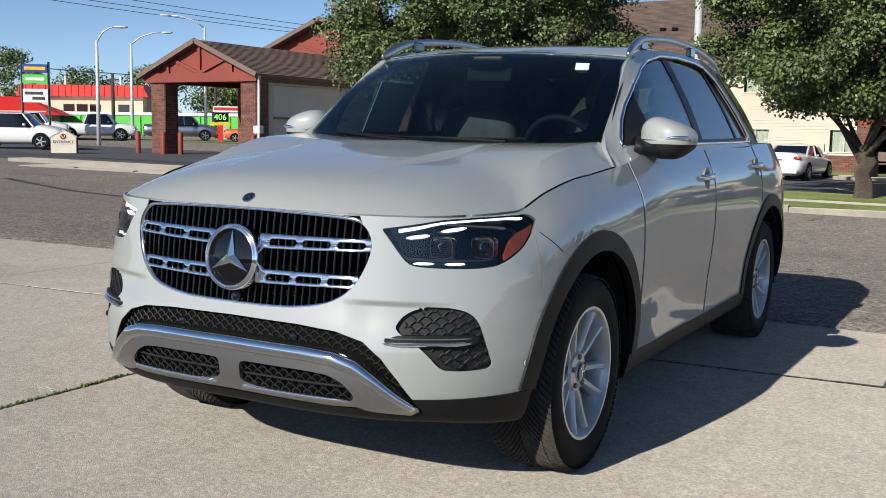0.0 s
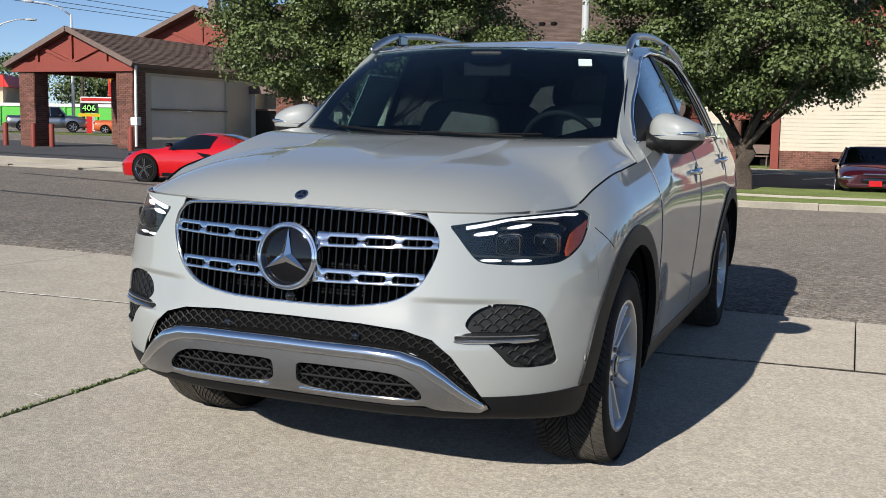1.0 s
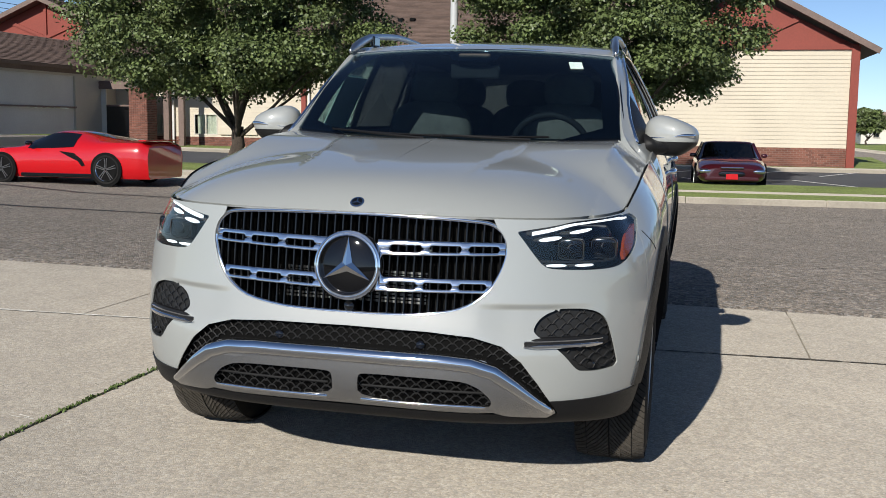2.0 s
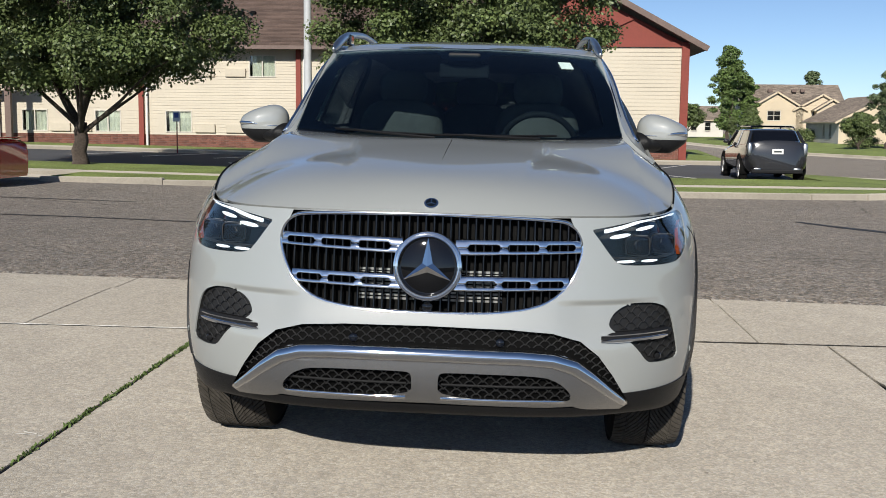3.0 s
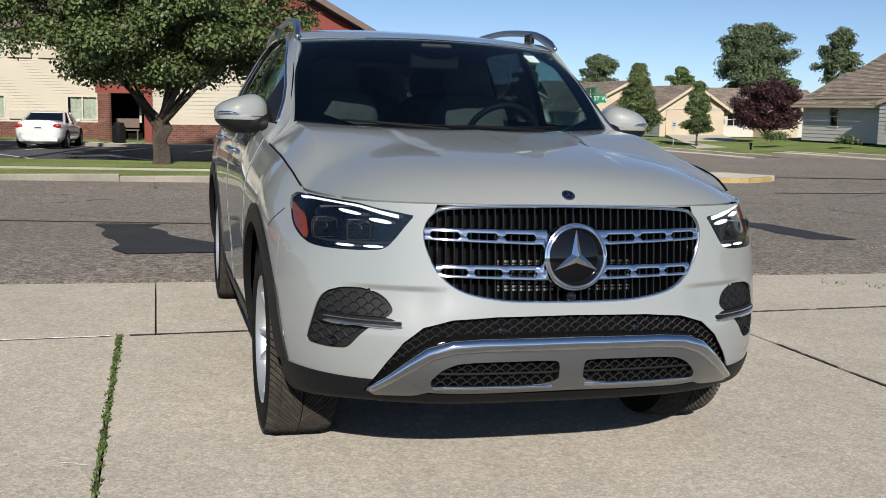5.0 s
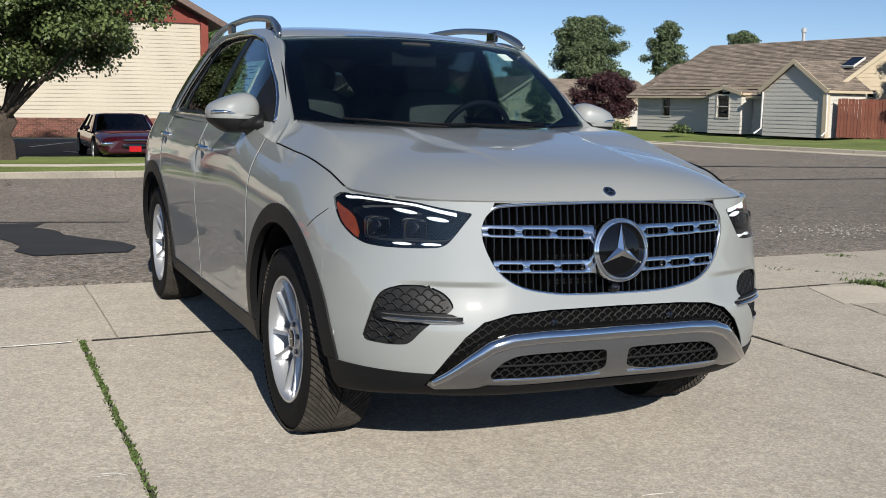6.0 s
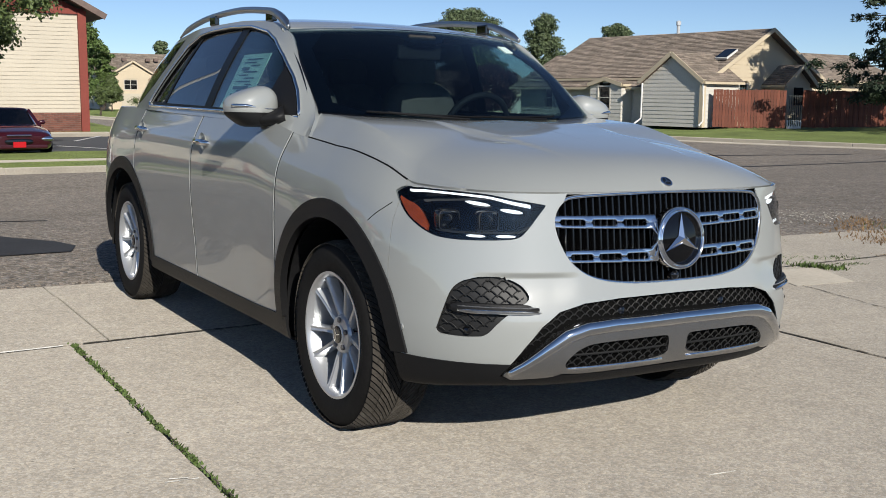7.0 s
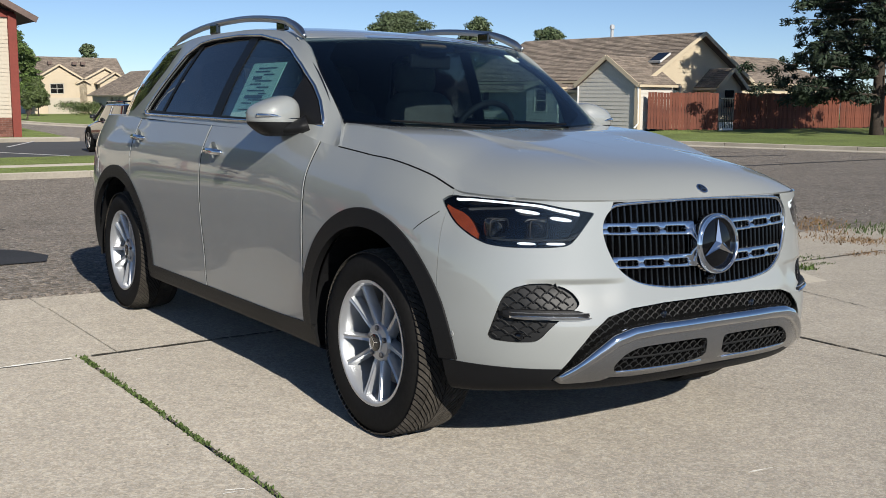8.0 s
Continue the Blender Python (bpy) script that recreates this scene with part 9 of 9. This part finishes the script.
def street_lamp(x, y, z, h, reach, rot, label):
    """A street lamp with a curved arm and a flat head."""
    s = empty("street_lamp", Matrix.Translation((x, y, z + rise(x))) @ Matrix.Rotation(radians(rot), 4, "Z"), label, "street lamp")
    bm = bmesh.new()
    tube(bm, [(0, 0, -0.2), (0, 0, h * 0.5), (0, 0, h)], [0.13, 0.11, 0.08], 10)
    part("pole", bm, STEEL, s, smooth=True)
    bm = bmesh.new()
    tube(bm, [(0, 0, h - 0.1), (reach * 0.3, 0, h + 0.45), (reach * 0.7, 0, h + 0.75), (reach, 0, h + 0.8)], [0.06, 0.05, 0.045, 0.04], 8)
    part("arm", bm, STEEL, s, smooth=True)
    bm = bmesh.new()
    blob(bm, (reach + 0.3, 0, h + 0.8), (0.42, 0.16, 0.08), 2.4, 12, 8)
    part("lamp_head", bm, STEEL, s, smooth=True)


street_lamp(-45.6, 41.4, -0.45, 6.1, 1.1, 35, "tall silver street lamp with a curved arm")
street_lamp(-53.5, 52.0, -0.45, 6.9, 2.2, 40, "tall silver street lamp with a long curved arm")
street_lamp(-52.4, 58.5, -0.45, 8.6, 2.6, 215, "tall silver street lamp behind the canopy")

# tyre shop pylon: its words stay as plain bars
pyl = empty("pylon_sign", Matrix.Translation((-55.5, 45.3, level(-55.5, 45.3))) @ Matrix.Rotation(radians(38), 4, "Z"), "tall shop pylon with blue, green and white panels", "sign")
for sx in (1, -1):
    bm = bmesh.new()
    tube(bm, [(sx * 0.85, 0, -0.1), (sx * 0.85, 0, 5.2)], 0.09, 8)
    part("post", bm, GLOSSBLACK, pyl)
for nm, zc, h, mt in (("panel", 4.75, 0.55, BLUE), ("panel", 4.05, 0.6, LIME), ("panel", 2.95, 0.9, WHITE)):
    boxed(nm, (0, -0.02, zc), (1.6, 0.2, h), mt, pyl, bevel=0.01)
boxed("word_bar", (0, -0.13, 4.75), (1.35, 0.02, 0.22), SIGNYELLOW, pyl)
boxed("word_bar", (0, -0.13, 4.05), (1.2, 0.02, 0.2), WHITE, pyl)
boxed("word_bar", (-0.1, -0.13, 3.12), (1.15, 0.02, 0.18), INK, pyl)
boxed("word_bar", (0.2, -0.13, 2.78), (0.8, 0.02, 0.18), INK, pyl)

# shops beyond the crossing
shop = empty("shop", Matrix.Translation((-84.5, 76.0, level(-84.5, 76.0))) @ Matrix.Rotation(radians(28), 4, "Z"), "tan shop building with bright red metal roof", "shop")
boxed("wall", (0, 3, 2.0), (12.5, 6, 4.2), STUCCO, shop)
bm = bmesh.new()
prism(bm, [(-7, 3.7), (7, 3.7), (6.4, 4.9), (-6.4, 4.9)], -0.6, 6.6, "y")
part("roof", bm, REDROOF, shop, "red metal roof")
for i in range(20):
    boxed("roof_seam", (-6.6 + i * 0.69, -0.62, 4.3), (0.06, 0.08, 1.2), REDROOF, shop)
for ux in (-1.6, -0.2, 1.2, 4.2):
    boxed("shop_window", (ux, -0.05, 1.9), (1.1, 0.1, 2.0), GLOSSBLACK, shop, "dark shop window")
for ux in (-3, 0.5, 3):
    bm = bmesh.new()
    tube(bm, [(ux, 3, 4.8), (ux, 3, 6.0)], 0.12, 8)
    part("flue", bm, WHITE, shop)
shop2 = empty("shop", Matrix.Translation((-83.0, 64.0, level(-83.0, 64.0))) @ Matrix.Rotation(radians(35), 4, "Z"), "low shop with a hipped red metal roof", "shop")
boxed("wall", (0, 3, 1.0), (9, 6, 2.0), STUCCO, shop2)
bm = bmesh.new()
_v = [bm.verts.new(p) for p in ((-6, -0.6, 1.6), (6, -0.6, 1.6), (6, 7, 1.6), (-6, 7, 1.6), (-1.5, 3, 3.4), (1.5, 3, 3.4))]
for f in ((0, 1, 5, 4), (1, 2, 5), (2, 3, 4, 5), (3, 0, 4), (3, 2, 1, 0)):
    bm.faces.new([_v[i] for i in f])
part("roof", bm, REDROOF, shop2, "red metal roof")
lime = empty("green_store", Matrix.Translation((-74.0, 75.5, level(-74.0, 75.5))) @ Matrix.Rotation(radians(29), 4, "Z"), "long low store painted bright lime green", "shop")
boxed("wall", (0, 3, 0.95), (24, 6, 1.9), LIME, lime)
boxed("parapet", (0, 3, 2.05), (24.2, 6.2, 0.3), WHITE, lime)
for i in range(8):
    boxed("rib", (-10.5 + i * 3, -0.05, 0.95), (0.1, 0.12, 1.9), LIME, lime)
gas = empty("filling_station", Matrix.Translation((-55.5, 69.0, level(-55.5, 69.0))) @ Matrix.Rotation(radians(35), 4, "Z"), "filling station with red and white canopy", "filling station")
boxed("canopy", (0, 0, 2.55), (7.5, 5, 0.5), WHITE, gas, bevel=0.03)
boxed("canopy_band", (0, -2.52, 2.6), (7.4, 0.06, 0.22), SIGNRED, gas)
for ux in (-3, 0, 3):
    boxed("canopy_leg", (ux, 0, 1.2), (0.25, 0.25, 2.4), WHITE, gas)
boxed("kiosk", (1.5, 4.5, 1.1), (6, 4, 2.2), GREYSIDE, gas)
price = empty("price_sign", Matrix.Translation((-51.3, 58.9, level(-51.3, 58.9))) @ Matrix.Rotation(radians(38), 4, "Z"), "dark price sign with green figures over a yellow board", "sign")
boxed("plate", (0, 0, 1.85), (1.25, 0.25, 0.68), GLOSSBLACK, price, bevel=0.02)
lettering("figures", "406", Matrix.Translation((0, -0.14, 1.85)) @ UPRIGHT, 0.62, mat("lit_green", (0.3, 0.9, 0.2), 0.4, emit=(0.3, 1.0, 0.15, 0.6)), price, "green figures 406")
boxed("yellow_board", (0, 0, 1.35), (1.5, 0.2, 0.22), SIGNYELLOW, price)
boxed("post", (0, 0, 0.6), (0.4, 0.2, 1.3), SIGNRED, price)
shield = empty("oil_sign", Matrix.Translation((-43.4, 52.0, level(-43.4, 52.0))) @ Matrix.Rotation(radians(38), 4, "Z"), "red and white pole sign with yellow disc", "sign")
boxed("plate", (0, 0, 3.35), (0.75, 0.2, 1.5), SIGNRED, shield, bevel=0.03)
boxed("plate_white", (1.2, 0, 3.2), (1.4, 0.2, 1.0), WHITE, shield)
bm = bmesh.new()
lathe(bm, [(0.0, -0.13), (0.28, -0.13), (0.28, -0.09)], 20, Matrix.Translation((0, 0, 3.7)), axis="y")
part("disc", bm, SIGNYELLOW, shield)
boxed("post", (0.4, 0, 1.3), (0.2, 0.2, 3.0), STEEL, shield)
for i in range(9):
    bo = empty("bollard", Matrix.Translation((-50.0 + i * 0.9, 60.2 + i * 0.7, level(-47, 60))), "yellow steel bollard at the filling station", "bollard", "yellow bollards")
    bm = bmesh.new()
    lathe(bm, [(0.07, -0.05), (0.07, 1.0), (0.0, 1.05)], 10)
    part("post", bm, SIGNYELLOW, bo, smooth=40)
terrace("shop_verge", [(-75, 41.5), (-40, 57.5), (-42, 60.0), (-78, 44.0)], lambda x, y: level(x, y) + 0.08, GRASS, "dry grass verge before the shops")

# overhead wires
def wire(a, b, sag, r, label):
    w = empty("overhead_wire", Matrix.Identity(4), label, "wire", "overhead wires")
    bm = bmesh.new()
    a, b = Vector(a), Vector(b)
    tube(bm, [a.lerp(b, t) - Vector((0, 0, sag * 4 * t * (1 - t))) for t in steps(0, 1, 24)], r, 5)
    part("cable", bm, GLOSSBLACK, w)


wire((-95, 45, 8.5), (-40, 80, 4.7), 0.6, 0.045, "thick black overhead cable on poles")
wire((-70, 22, 12.4), (-50, 82, 9.5), 0.5, 0.025, "thin black overhead wire on poles")
wire((-70, 22, 12.9), (-50, 82, 9.8), 0.5, 0.025, "thin black overhead wire on poles")
wire((-70, 22, 13.5), (-50, 82, 10.2), 0.5, 0.025, "thin black overhead wire on poles")
for px, py, h in ((-59.0, 55.5, 5.0), (-60.5, 69.0, 5.2)):
    up = empty("utility_pole", Matrix.Translation((px, py, level(px, py))), "weathered wooden utility pole with arm", "pole")
    bm = bmesh.new()
    tube(bm, [(0, 0, -0.2), (0, 0, h)], [0.16, 0.11], 10)
    part("pole", bm, BARK, up, smooth=True)
    boxed("cross_arm", (0, 0, h - 0.5), (1.2, 0.1, 0.12), BARK, up)

# sealed seams and patches on the street
ribbon("tar_seam", [(-21.5, 15.5), (-16.0, 12.9), (-12.5, 11.8), (-9.3, 10.7), (-6.0, 10.5), (-3.2, 9.9), (-0.3, 9.0)], [0.2, 0.22, 0.2, 0.24, 0.2, 0.18, 0.1], 0.006, TAR, "dark sealed seam across the asphalt")
ribbon("tar_patch", [(-1.6, 9.05), (-1.62, 8.2), (-1.5, 7.0), (-1.25, 6.0), (-1.15, 5.2)], [0.8, 0.50, 0.62, 0.8, 0.9], 0.009, TAR, "dark irregular asphalt patch")
ribbon("tar_seam_left", [(-19.0, 18.0), (-14.0, 16.8), (-11.4, 15.7), (-7.0, 15.4)], [0.15, 0.18, 0.16, 0.1], 0.006, TAR, "dark sealed seam across the asphalt")
ribbon("tar_seam_right", [(5.2, 14.5), (6.3, 10.9), (6.5, 8.6), (6.1, 6.2)], [0.15, 0.35, 0.5, 0.55], 0.006, TAR, "dark sealed seam across the asphalt")
ribbon("tar_seam_far", [(14, 23), (20, 20), (26, 18.5)], [0.25, 0.3, 0.25], 0.006, TAR, "dark sealed seam in the side street")
ribbon("tar_seam_end", [(12, 16.5), (19, 15.5), (27, 15.5)], [0.2, 0.25, 0.2], 0.006, TAR, "dark sealed seam in the side street")
